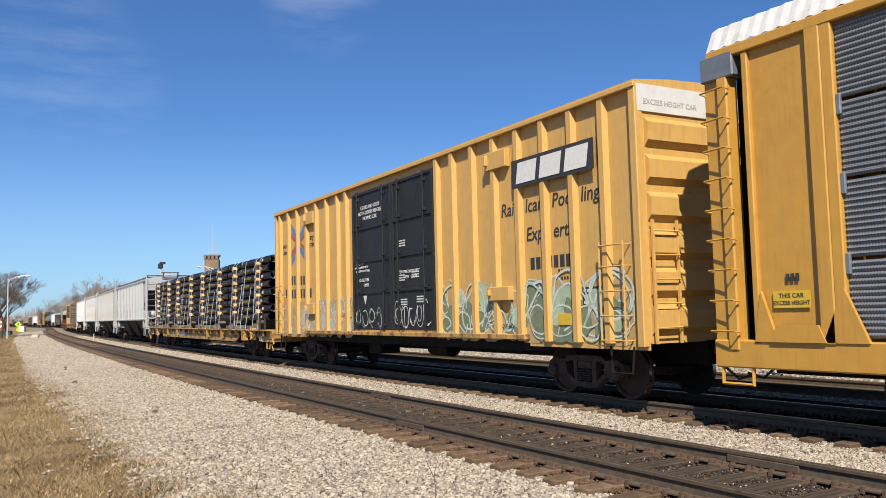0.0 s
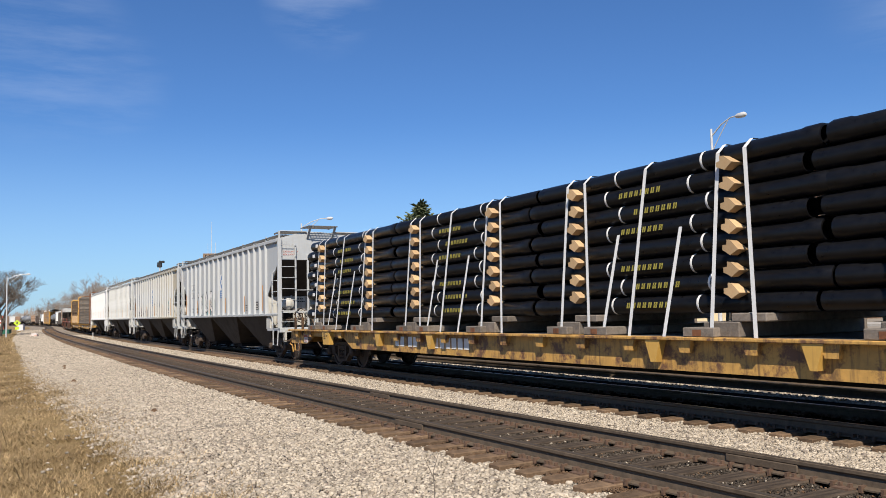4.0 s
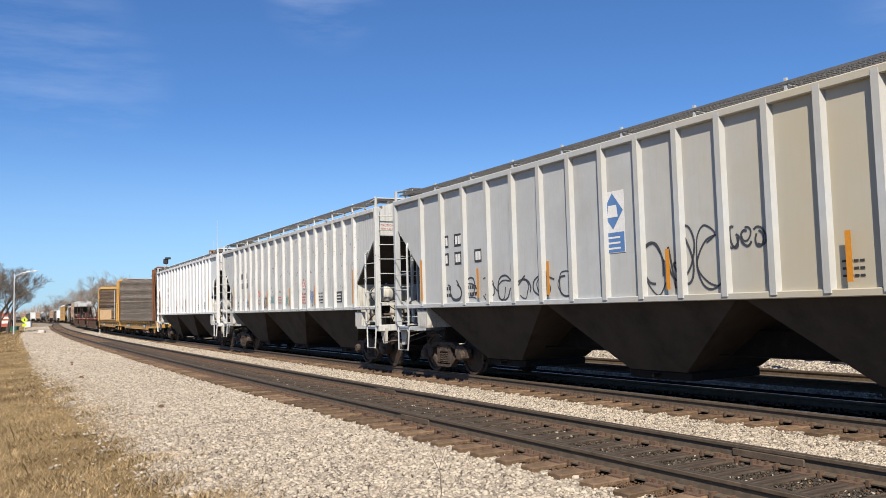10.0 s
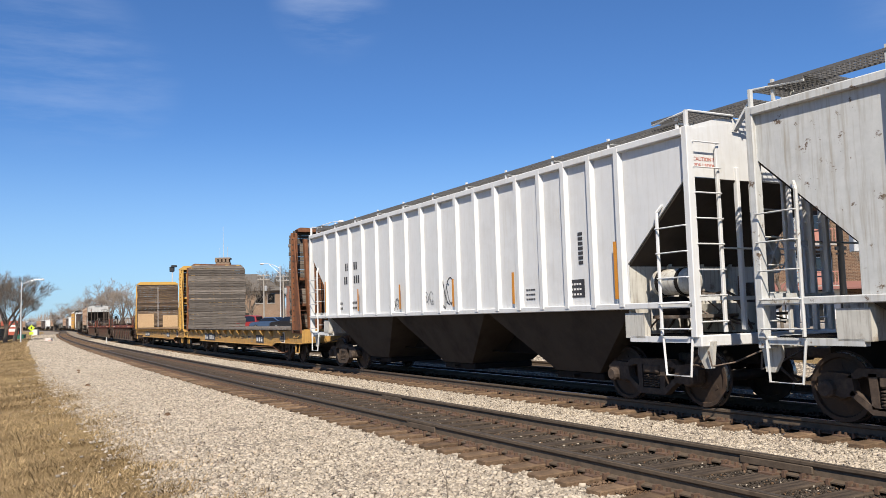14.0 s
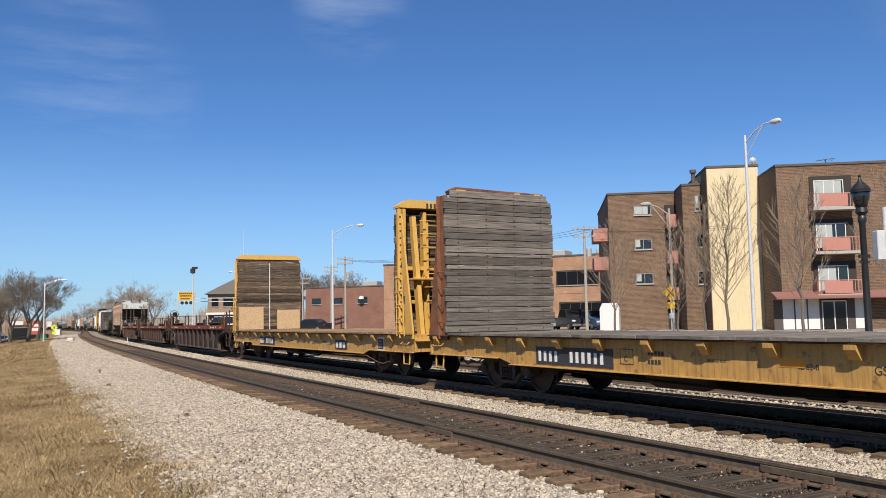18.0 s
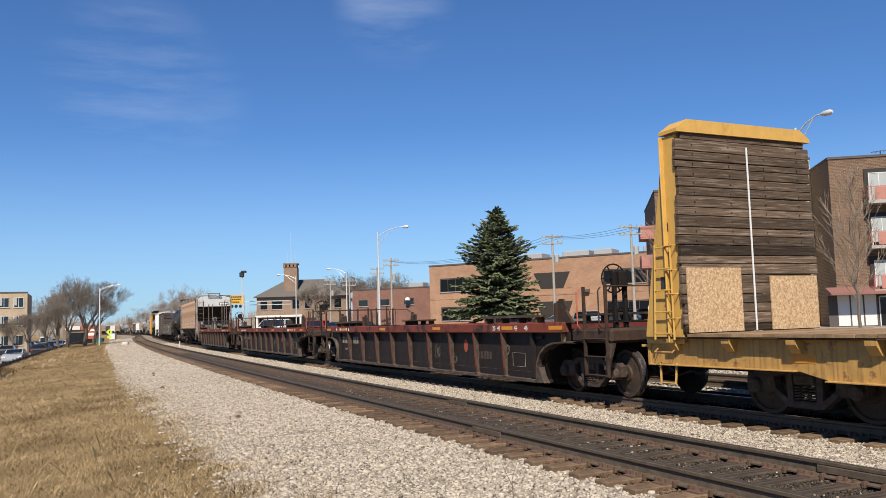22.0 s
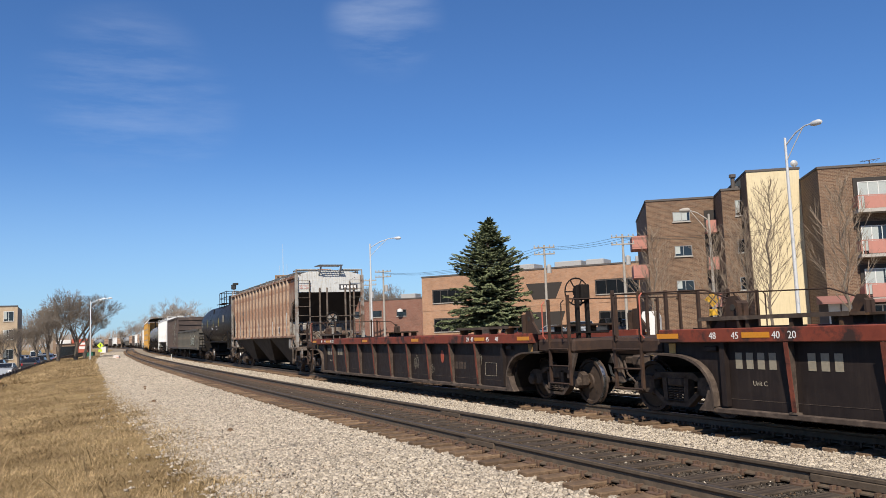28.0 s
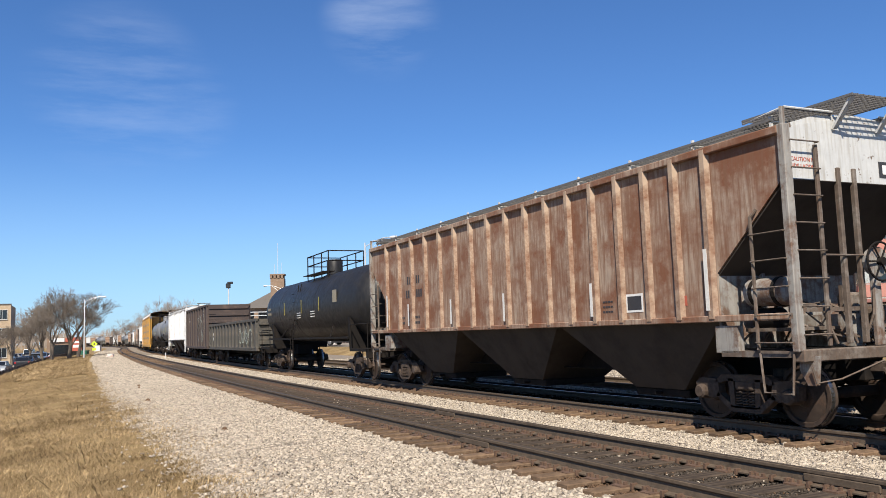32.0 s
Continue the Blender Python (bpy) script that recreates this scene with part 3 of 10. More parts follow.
tan_grey_mat = tan_stain()
# Dark brown that holds the shade under the side overhang.
bay_mat = surface("shaded_bay_paint", (0.045, 0.036, 0.029), 0.8, scale=5, vary=0.2, second=(0.024, 0.019, 0.016), second_at=(0.45, 0.7), second_scale=1.2, bump=0.12, spec=0.2)
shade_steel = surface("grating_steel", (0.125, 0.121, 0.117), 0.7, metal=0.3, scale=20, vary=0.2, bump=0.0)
galv_mat = surface("galvanised_panel", (0.176, 0.195, 0.215), 0.45, metal=0.35, scale=7, vary=0.12, second=(0.14, 0.148, 0.156), second_scale=2, bump=0.05)
roof_white = surface("white_roof_sheet", (0.546, 0.538, 0.515), 0.6, scale=7, vary=0.07, second=(0.39, 0.367, 0.328), second_scale=2.5, bump=0.06)
well_mat = surface("dark_maroon_paint", (0.0145, 0.0098, 0.0086), 0.65, scale=6, vary=0.2, second=(0.024, 0.0165, 0.0135), second_at=(0.5, 0.75), second_scale=1.4, streak=(0.035, 0.025, 0.0195), streak_amount=0.5, bump=0.12, spec=0.25)
chord_mat = surface("worn_red_paint", (0.17, 0.038, 0.021), 0.65, scale=8, vary=0.2, second=(0.035, 0.0187, 0.0148), second_at=(0.50, 0.60), second_scale=1.3, bump=0.12, spec=0.3)
brown_mat = surface("rust_brown_frame", (0.036, 0.022, 0.016), 0.75, scale=7, vary=0.25, second=(0.07, 0.038, 0.022), second_at=(0.5, 0.7), second_scale=3, bump=0.2, spec=0.25)
plank_mat = surface("weathered_plank", (0.125, 0.108, 0.092), 0.9, scale=5, vary=0.5, second=(0.066, 0.054, 0.044), second_at=(0.5, 0.7), second_scale=4.5, bump=0.5, bump_scale=10, bump_dist=0.012, island=0.42, spec=0.2, along=(1.0, 0.35, 7.0))
brown_plank_mat = surface("brown_plank", (0.066, 0.045, 0.03), 0.9, scale=5, vary=0.5, second=(0.164, 0.125, 0.09), second_at=(0.5, 0.64), second_scale=4.5, bump=0.5, bump_scale=10, bump_dist=0.012, island=0.7, spec=0.2, along=(1.0, 0.35, 7.0))
tan_deck_mat = surface("dusty_tan_deck", (0.235, 0.148, 0.075), 0.9, scale=9, vary=0.3, second=(0.12, 0.07, 0.036), second_scale=4, bump=0.5, bump_scale=20, bump_dist=0.015, island=0.25)
deck_mat = surface("deck_timber", (0.129, 0.109, 0.09), 0.9, scale=9, vary=0.3, second=(0.07, 0.058, 0.047), second_scale=4, bump=0.5, bump_scale=20, bump_dist=0.015, island=0.3)
osb_mat = surface("strand_board", (0.468, 0.328, 0.183), 0.85, scale=45, vary=0.5, second=(0.281, 0.172, 0.086), second_at=(0.45, 0.6), second_scale=24, bump=0.2)
pipe_mat = surface("black_pipe_coating", (0.0052, 0.0052, 0.006), 0.36, scale=9, vary=0.3, bump=0.05, spec=0.24)
pipe_in_mat = surface("cement_lining", (0.359, 0.351, 0.328), 0.9, scale=12, vary=0.12, bump=0.1)
wood_mat = surface("fresh_timber", (0.406, 0.273, 0.144), 0.85, scale=10, vary=0.15, second=(0.312, 0.195, 0.101), second_scale=5, bump=0.25, island=0.2)
strap_mat = surface("white_strap", (0.577, 0.577, 0.562), 0.7, scale=20, vary=0.05, bump=0.0)
tank_mat = surface("black_tank_paint", (0.0117, 0.0117, 0.0125), 0.5, scale=5, vary=0.25, second=(0.025, 0.023, 0.02), second_at=(0.5, 0.8), second_scale=1.0, streak=(0.051, 0.045, 0.039), streak_amount=0.35, bump=0.04, spec=0.3)
grey_tank_mat = surface("grey_tank_paint", (0.156, 0.16, 0.164), 0.5, scale=5, vary=0.2, second=(0.094, 0.094, 0.094), second_scale=1.0, bump=0.04)
gon_mat = surface("grimy_green_grey", (0.047, 0.044, 0.037), 0.75, scale=6, vary=0.25, second=(0.117, 0.094, 0.07), second_at=(0.5, 0.75), second_scale=1.6, streak=(0.156, 0.133, 0.101), streak_amount=0.4, bump=0.2)
dark_brown_mat = surface("dark_brown_paint", (0.047, 0.032, 0.026), 0.7, scale=6, vary=0.2, second=(0.101, 0.066, 0.047), second_scale=1.5, bump=0.1)
rubber_mat = surface("black_hose", (0.0156, 0.0156, 0.0156), 0.8, scale=10, vary=0.2, bump=0.0)


# ---- the train: shared pieces ----
def sideframe_shape(y):
    s = Shape()
    a, b = y - 0.07, y + 0.07
    s.prism([(-0.62, 0.62), (-0.46, 0.74), (0.46, 0.74), (0.62, 0.62), (0.50, 0.60), (0.40, 0.64), (-0.40, 0.64), (-0.50, 0.60)], a, b)
    s.prism([(-0.60, 0.40), (-0.30, 0.17), (0.30, 0.17), (0.60, 0.40), (0.56, 0.46), (0.26, 0.26), (-0.26, 0.26), (-0.56, 0.46)], a, b)
    for m in (-1, 1):
        s.prism([(m * 0.20, 0.24), (m * 0.30, 0.24), (m * 0.33, 0.68), (m * 0.22, 0.68)], a, b)
        s.prism([(m * 0.52, 0.40), (m * 0.66, 0.36), (m * 1.02, 0.40), (m * 1.05, 0.60), (m * 0.90, 0.68), (m * 0.56, 0.66)], a, b)
        s.lathe([(0.0, y - 0.17), (0.085, y - 0.17), (0.115, y - 0.14), (0.12, y + 0.1), (0.0, y + 0.1)], 12, "y", (m * 0.89, 0, 0.457))
    s.box(-0.24, 0.24, a, b, 0.22, 0.27, 0.01)
    return s


def springs_shape(y):
    s = Shape()
    for cx in (-0.13, 0.0, 0.13):
        pts = [(cx + 0.058 * math.cos(t * 0.7854), y + 0.058 * math.sin(t * 0.7854), 0.27 + 0.0052 * t) for t in range(44)]
        s.tube(pts, 0.014, 5)
    return s


TRUCK = {}
for _y in (-1.0, 1.0):
    TRUCK["side_frame", _y] = sideframe_shape(_y).mesh("side_frame", truck_mat)
    TRUCK["spring", _y] = springs_shape(_y + (0.02 if _y > 0 else -0.02)).mesh("spring", truck_mat, True)
TRUCK["bolster"] = Shape().box(-0.2, 0.2, -1.08, 1.08, 0.50, 0.66, 0.03).box(-0.16, 0.16, -0.3, 0.3, 0.66, 0.80, 0.02).mesh("bolster", truck_mat)
TRUCK["brake_beam"] = Shape().box(-0.42, -0.36, -0.75, 0.75, 0.33, 0.41, 0.01).box(0.36, 0.42, -0.75, 0.75, 0.33, 0.41, 0.01).box(-0.45, 0.45, -0.03, 0.03, 0.34, 0.38).mesh("brake_beam", truck_mat)
_ws = Shape()
_ws.tube([(0, -1.12, 0), (0, -0.78, 0), (0, -0.7, 0), (0, 0.7, 0), (0, 0.78, 0), (0, 1.12, 0)], [0.07, 0.075, 0.085, 0.085, 0.075, 0.07], 12)
for m in (-1, 1):
    prof = [(0.09, 0.84), (0.15, 0.83), (0.17, 0.80), (0.38, 0.765), (0.395, 0.80), (0.452, 0.80), (0.457, 0.79), (0.457, 0.715), (0.475, 0.70), (0.48, 0.685), (0.46, 0.672), (0.39, 0.672), (0.375, 0.72), (0.17, 0.735), (0.14, 0.69), (0.09, 0.685)]
    _ws.lathe([(r, m * y) for r, y in prof], 30, "y")
    # lightening marks so that turning can be seen
    for k in range(3):
        t = 2 * math.pi * k / 3
        _ws.box(0.27 * math.cos(t) - 0.03, 0.27 * math.cos(t) + 0.03, m * 0.77, m * 0.79, 0.27 * math.sin(t) - 0.03, 0.27 * math.sin(t) + 0.03)
TRUCK["wheelset"] = _ws.mesh("wheelset", wheel_mat, True)
TRUCK["wheelset"].materials.append(tread_mat)
for _p in TRUCK["wheelset"].polygons:
    _r = math.hypot(_p.center.x, _p.center.z)
    if 0.450 < _r < 0.458 and abs(_p.normal.y) < 0.35:
        _p.material_index = 1


def truck(parent, x):
    t = part("truck", TRUCK["bolster"], None, parent, "rusty cast steel truck", pose(x, 0, 0))
    for y in (-1.0, 1.0):
        part("side_frame", TRUCK["side_frame", y], None, t)
        part("spring", TRUCK["spring", y], None, t)
    part("brake_beam", TRUCK["brake_beam"], None, t)
    for wx in (-0.89, 0.89):
        part("wheelset", TRUCK["wheelset"], None, t, "steel wheels on an axle", pose(wx, 0, 0.457))
    return t


COUPLER = Shape().box(-0.55, 0.35, -0.09, 0.09, 0.78, 0.93, 0.02).box(0.25, 0.52, -0.14, 0.16, 0.74, 0.97, 0.04)
COUPLER.tube([(0.1, -0.2, 0.85), (0.3, -0.28, 0.6), (0.5, -0.22, 0.42), (0.7, -0.1, 0.5)], 0.022, 6)
COUPLER = COUPLER.mesh("coupler", truck_mat)
BRAKE_WHEEL = Shape()
BRAKE_WHEEL.tube([(0, 0.28 * math.cos(k * math.pi / 10), 0.28 * math.sin(k * math.pi / 10)) for k in range(20)], 0.016, 6, closed=True)
for k in range(6):
    BRAKE_WHEEL.tube([(0, 0, 0), (0, 0.28 * math.cos(k * math.pi / 3), 0.28 * math.sin(k * math.pi / 3))], 0.014, 5)
BRAKE_WHEEL.lathe([(0, -0.03), (0.06, -0.03), (0.06, 0.05), (0, 0.05)], 10, "x")
BRAKE_WHEEL_DARK = BRAKE_WHEEL.mesh("brake_wheel", frame_mat, True)
BRAKE_WHEEL = BRAKE_WHEEL.mesh("brake_wheel", grey_mat, True)


def couplers(parent, half):
    part("coupler", COUPLER, None, parent, "", pose(half + 0.1, 0, 0))
    part("coupler", COUPLER, None, parent, "", pose(-half - 0.1, 0, 0, 0, 0, 180))


def grab(s, a, b, out, r=0.014):
    """A bent grab iron between a and b that stands off by the vector out."""
    a, b, o = Vector(a), Vector(b), Vector(out)
    s.tube([a, a + o, b + o, b], r, 6)


def smooth_line(pts, n=6):
    """A smooth run through flat points."""
    out = []
    m = len(pts)
    for i in range(m - 1):
        p0, p1, p2, p3 = (Vector(pts[max(i - 1, 0)]), Vector(pts[i]), Vector(pts[i + 1]), Vector(pts[min(i + 2, m - 1)]))
        for k in range(n):
            t = k / n
            out.append(0.5 * ((2 * p1) + (p2 - p0) * t + (2 * p0 - 5 * p1 + 4 * p2 - p3) * t * t + (3 * p1 - p0 - 3 * p2 + p3) * t ** 3))
    out.append(Vector(pts[-1]))
    return out


def stroke(s, pts, w, y):
    """A sprayed stroke of width w on the side at y; the points are (x, z)."""
    p = smooth_line([(a, b, 0) for a, b in pts])
    verts = []
    for i, q in enumerate(p):
        d = p[min(i + 1, len(p) - 1)] - p[max(i - 1, 0)]
        nrm = Vector((-d.y, d.x, 0)).normalized() * w * 0.5
        verts += [(q.x + nrm.x, y, q.y + nrm.y), (q.x - nrm.x, y, q.y - nrm.y)]
    s.add(verts, [(2 * i, 2 * i + 1, 2 * i + 3, 2 * i + 2) for i in range(len(p) - 1)])


def scrawl(parent, x0, x1, z0, z1, mat, y, seed, loops=5, w=0.035, label="sprayed graffiti"):
    """Abstract rounded spray outlines, one after another, that fill a field on the side."""
    rnd = random.Random(seed)
    s = Shape()
    step = (x1 - x0) / loops
    for i in range(loops):
        cx = x0 + (i + 0.5) * step
        for q in range(2):
            rx = step * rnd.uniform(0.28, 0.55)
            zc = z0 + (z1 - z0) * rnd.uniform(0.38, 0.62)
            rz = min(zc - z0, z1 - zc) * rnd.uniform(0.7, 1.0)
            a0, turn = rnd.uniform(0, 6.3), rnd.choice((-1, 1)) * rnd.uniform(3.2, 5.9)
            sk = rnd.uniform(-0.35, 0.35)
            pts = []
            for k in range(7):
                t = a0 + turn * k / 6
                r = rnd.uniform(0.82, 1.1)
                zz = rz * math.sin(t) * r
                pts.append((min(max(cx + rx * math.cos(t) * r + sk * zz, x0), x1), zc + zz))
            if rnd.random() < 0.5:
                pts.append((min(max(pts[-1][0] + rnd.uniform(-0.5, 0.5) * step, x0), x1), z0 + (z1 - z0) * rnd.random()))
            stroke(s, pts, w * rnd.uniform(0.7, 1.3), y)
    return tagged(part("graffiti", s, mat, parent, label), label, kind="stuff")


def wildstyle(parent, x0, x1, z0, z1, y, seed, n, fills, outline, w=0.03):
    """Blocky interlocking sprayed shapes with an outline; no letters."""
    rnd = random.Random(seed)
    step = (x1 - x0) / n
    for i in range(n):
        cx, cz = x0 + (i + 0.5) * step, (z0 + z1) / 2 + rnd.uniform(-0.06, 0.06)
        m = rnd.choice((7, 8, 9, 10))
        pts = []
        for q in range(m):
            t = 2 * math.pi * (q + rnd.uniform(-0.25, 0.25)) / m
            r = rnd.choice((0.62, 0.85, 1.0, 1.12))
            pts.append((min(max(cx + 0.68 * step * r * math.cos(t), x0), x1), min(max(cz + 0.5 * (z1 - z0) * r * math.sin(t), z0), z1)))
        yy = y - 0.0008 * i
        part("graffiti_fill", Shape().add([(a, yy, b) for a, b in pts], [tuple(range(m))]), fills[i % len(fills)], parent, "sprayed block of colour")
        s = Shape()
        for a, b in zip(pts, pts[1:] + pts[:1]):
            d = Vector((b[0] - a[0], 0, b[1] - a[1])).normalized() * w * 0.5
            nv = Vector((-d.z, 0, d.x))
            s.add([(a[0] - d.x + nv.x, yy - 0.001, a[1] - d.z + nv.z), (b[0] + d.x + nv.x, yy - 0.001, b[1] + d.z + nv.z), (b[0] + d.x - nv.x, yy - 0.001, b[1] + d.z - nv.z), (a[0] - d.x - nv.x, yy - 0.001, a[1] - d.z - nv.z)], [(0, 1, 2, 3)])
        for q in range(2):
            stroke(s, [(cx + rnd.uniform(-0.3, 0.3) * step, z0 + (z1 - z0) * rnd.uniform(0.2, 0.8)) for _ in range(3)], w * 0.7, yy - 0.001)
        tagged(part("graffiti_outline", s, outline, parent), "sprayed outline", kind="stuff")


def blob(parent, x0, x1, z0, z1, mat, y, seed, n=6):
    """Filled sprayed patches."""
    rnd = random.Random(seed)
    s = Shape()
    for i in range(n):
        cx, cz = rnd.uniform(x0, x1), rnd.uniform(z0, z1)
        rx, rz = rnd.uniform(0.12, 0.35), rnd.uniform(0.15, 0.4)
        cx, cz = min(max(cx, x0 + rx), x1 - rx), min(max(cz, z0 + rz), z1 - rz)
        s.add([(cx + rx * math.cos(t * 0.449) * (1 + 0.2 * math.sin(3 * t + i)), y - 0.0002 * i, cz + rz * math.sin(t * 0.449)) for t in range(14)], [tuple(range(14))])
    return tagged(part("graffiti_fill", s, mat, parent), "sprayed patches of colour", kind="stuff")


def bars(parent, name, spots, mat, y, w, h, gap=0.3, thick=0.003):
    """Plain bars of unreadable or withheld writing: (x, z, count) rows."""
    s = Shape()
    for x, z, n in spots:
        for k in range(n):
            s.box(x + k * w * (1 + gap), x + k * w * (1 + gap) + w, y - thick, y, z, z + h)
    return tagged(part(name, s, mat, parent), "small painted bars", kind="stuff")


def words(parent, text, size, x, z, mat, y, align="LEFT", shear=0.0, turn=0, name="lettering", space=1.0, bold=0.0):
    me = text_mesh(name, text, size, mat, 0.002, align, shear, space, bold)
    return part(name, me, None, parent, "", pose(x, y, z, 90, 0, turn))


CARS = []      # every car: the thing, how far back in the train its middle lies, half its truck distance


# ---- boxcar ----
def boxcar():
    HL, SY = 9.19, 1.50
    car = thing("boxcar", "tall yellow boxcar with black double doors and graffiti low down", "boxcar")
    for m in (-1, 1):
        part("side_wall", Shape().box(-HL, -2.36, m * SY, m * (SY - 0.06), 1.02, 5.10).prism([(-HL, 1.02), (-6.05, 1.02), (-6.3, 0.90), (-HL, 0.90)], m * SY, m * (SY - 0.04)), yellow_mat, car)
        part("side_wall", Shape().box(2.40, HL, m * SY, m * (SY - 0.06), 1.02, 5.10).prism([(6.0, 1.02), (HL, 1.02), (HL, 0.90), (6.0, 0.90)], m * SY, m * (SY - 0.04)), yellow_mat, car)
        part("door_header", Shape().box(-2.36, 2.40, m * SY, m * (SY - 0.06), 4.92, 5.10), yellow_mat, car)
    roof = Shape()
    roof.prism([(-1.60, 5.10), (-1.60, 5.20), (-0.8, 5.28), (0, 5.31), (0.8, 5.28), (1.60, 5.20), (1.60, 5.10)], -HL, HL, "x")
    part("roof", roof, yellow_mat, car)
    for m in (-1, 1):
        eave = Shape().box(-HL - 0.01, HL + 0.01, m * 1.57, m * 1.625, 5.08, 5.17, 0.012)
        part("eave", eave, yellow_mat, car)
    post = Shape().prism([(-0.095, 0), (-0.06, -0.105), (0.06, -0.105), (0.095, 0)], 1.0, 5.10, "z").mesh("side_post", yellow_mat)
    for x in [3.30 + 0.84 * q for q in range(7)] + [-3.45 - 0.875 * q for q in range(7)] + [2.58, -2.78]:
        part("side_post", post, None, car, "", pose(x, -SY, 0))
        part("side_post", post, None, car, "", pose(x, SY, 0, 0, 0, 180))
    for m in (-1, 1):
        for x0, x1, z0, z1 in ((4.75, 5.50, 4.42, 4.78), (4.75, 5.50, 1.78, 2.05), (-6.05, -5.35, 4.46, 4.84), (-6.05, -5.35, 1.62, 1.95)):
            part("door_stop", Shape().box(x0, x1, m * 1.5, m * 1.63, z0, z1, 0.01).box(x0 + 0.03, x0 + 0.12, m * 1.62, m * 1.70, z0 + 0.1, z1 - 0.05, 0.01), yellow_mat, car, "bolted door stop box")
    for m in (-1, 1):
        for x in (-HL + 0.07, HL - 0.07):
            part("corner_post", Shape().box(x - 0.08, x + 0.08, m * 1.48, m * 1.6, 0.95, 5.12, 0.015), yellow_mat, car)
    # doors
    for m in (-1, 1):
        for x0, x1 in ((-2.34, 0.13), (0.17, 2.38)):
            d = Shape().box(x0, x1, m * (SY - 0.02), m * (SY + 0.035), 1.16, 4.90, 0.01)
            door = part("door", d, door_mat, car, "black steel plug door")
            fr = Shape()
            for z in (1.2, 2.15, 3.0, 3.05, 3.9, 4.86):
                fr.box(x0, x1, m * (SY + 0.03), m * (SY + 0.065), z - 0.035, z + 0.035, 0.008)
            for x in (x0 + 0.05, x1 - 0.05):
                fr.box(x - 0.05, x + 0.05, m * (SY + 0.03), m * (SY + 0.07), 1.18, 4.88, 0.008)
            part("door_rib_frame", fr, door_mat, door)
            rods = Shape()
            for x in (x0 + 0.42, x1 - 0.42):
                rods.tube([(x, m * (SY + 0.10), 1.15), (x, m * (SY + 0.10), 4.92)], 0.022, 8)
                for z in (1.3, 2.2, 3.1, 4.0, 4.7):
                    rods.box(x - 0.05, x + 0.05, m * (SY + 0.03), m * (SY + 0.12), z - 0.04, z + 0.04, 0.01)
            part("lock_rod", rods, door_mat, door)
        part("door_track", Shape().box(-6.2, 6.0, m * 1.50, m * 1.63, 1.02, 1.12, 0.01).box(-2.5, 2.5, m * 1.46, m * 1.56, 1.10, 1.17), worn_yellow_mat, car)
        part("side_sill", Shape().prism([(-8.0, 1.02), (8.0, 1.02), (6.2, 0.80), (-6.2, 0.80)], m * 1.30, m * 1.42), frame_mat, car)
    # ends with deep level ribs
    for m in (-1, 1):
        part("end_wall", Shape().box(m * (HL - 0.12), m * (HL - 0.02), -1.48, 1.48, 1.0, 5.12), yellow_mat, car)
        for q in range(6):
            z = 1.12 + 0.60 * q
            part("end_rib", Shape().prism([(m * (HL - 0.03), z), (m * (HL + 0.075), z + 0.11), (m * (HL + 0.075), z + 0.40), (m * (HL - 0.03), z + 0.50)], -1.40, 1.40), yellow_mat, car)
        part("end_band", Shape().box(m * (HL - 0.03), m * (HL + 0.012), -1.55, 1.55, 4.70, 5.14), white_mat, car, "white painted top band")
        lad = Shape()
        for z in [1.25 + 0.38 * k for k in range(5)]:
            grab(lad, (m * (HL + 0.02), m * -0.9, z), (m * (HL + 0.02), m * -1.38, z), (m * 0.12, 0, 0))
        for y in (-0.88, -1.4):
            lad.box(m * (HL + 0.06), m * (HL + 0.10), m * y - 0.02, m * y + 0.02, 1.0, 2.95)
        part("end_ladder", lad, yellow_mat, car)
    words(car, "EXCESS HEIGHT CAR", 0.125, 0, 0, ghost_letter, 0).matrix_basis = Matrix.Translation((HL + 0.0155, -1.42, 4.82)) @ Matrix.Rotation(radians(90), 4, "Z") @ Matrix.Rotation(radians(90), 4, "X")
    for m in (-1, 1):
        for mx in (-1, 1):
            lad = Shape()
            for z in (1.05, 1.45, 1.85, 2.25, 2.6):
                grab(lad, (mx * 8.27, m * 1.5, z), (mx * 8.85, m * 1.5, z), (0, m * 0.17, 0))
            lad.tube([(mx * 8.27, m * 1.66, 0.98), (mx * 8.27, m * 1.66, 2.66)], 0.016, 6)
            lad.tube([(mx * 8.85, m * 1.66, 0.98), (mx * 8.85, m * 1.66, 2.66)], 0.016, 6)
            part("side_ladder", lad, yellow_mat, car)
            st = Shape()
            st.tube([(mx * 8.3, m * 1.5, 0.95), (mx * 8.34, m * 1.52, 0.52), (mx * 8.82, m * 1.52, 0.52), (mx * 8.86, m * 1.5, 0.95)], 0.022, 6)
            part("step", st, frame_mat, car)
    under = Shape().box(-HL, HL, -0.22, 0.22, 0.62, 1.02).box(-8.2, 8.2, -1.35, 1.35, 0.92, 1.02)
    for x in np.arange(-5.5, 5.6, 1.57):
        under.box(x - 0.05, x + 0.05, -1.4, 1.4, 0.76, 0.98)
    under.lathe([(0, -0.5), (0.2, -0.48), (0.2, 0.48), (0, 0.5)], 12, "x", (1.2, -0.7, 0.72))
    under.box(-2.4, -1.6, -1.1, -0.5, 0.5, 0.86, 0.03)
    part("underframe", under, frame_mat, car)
    truck(car, -7.05), truck(car, 7.05)
    couplers(car, HL)
    # marks on the near side, in the bays between the posts
    y = -SY - 0.004
    part("logo_board", Shape().box(5.70, 8.17, -SY - 0.110, -SY - 0.106, 3.93, 4.47), letter_dark, car, "black rectangular emblem board")
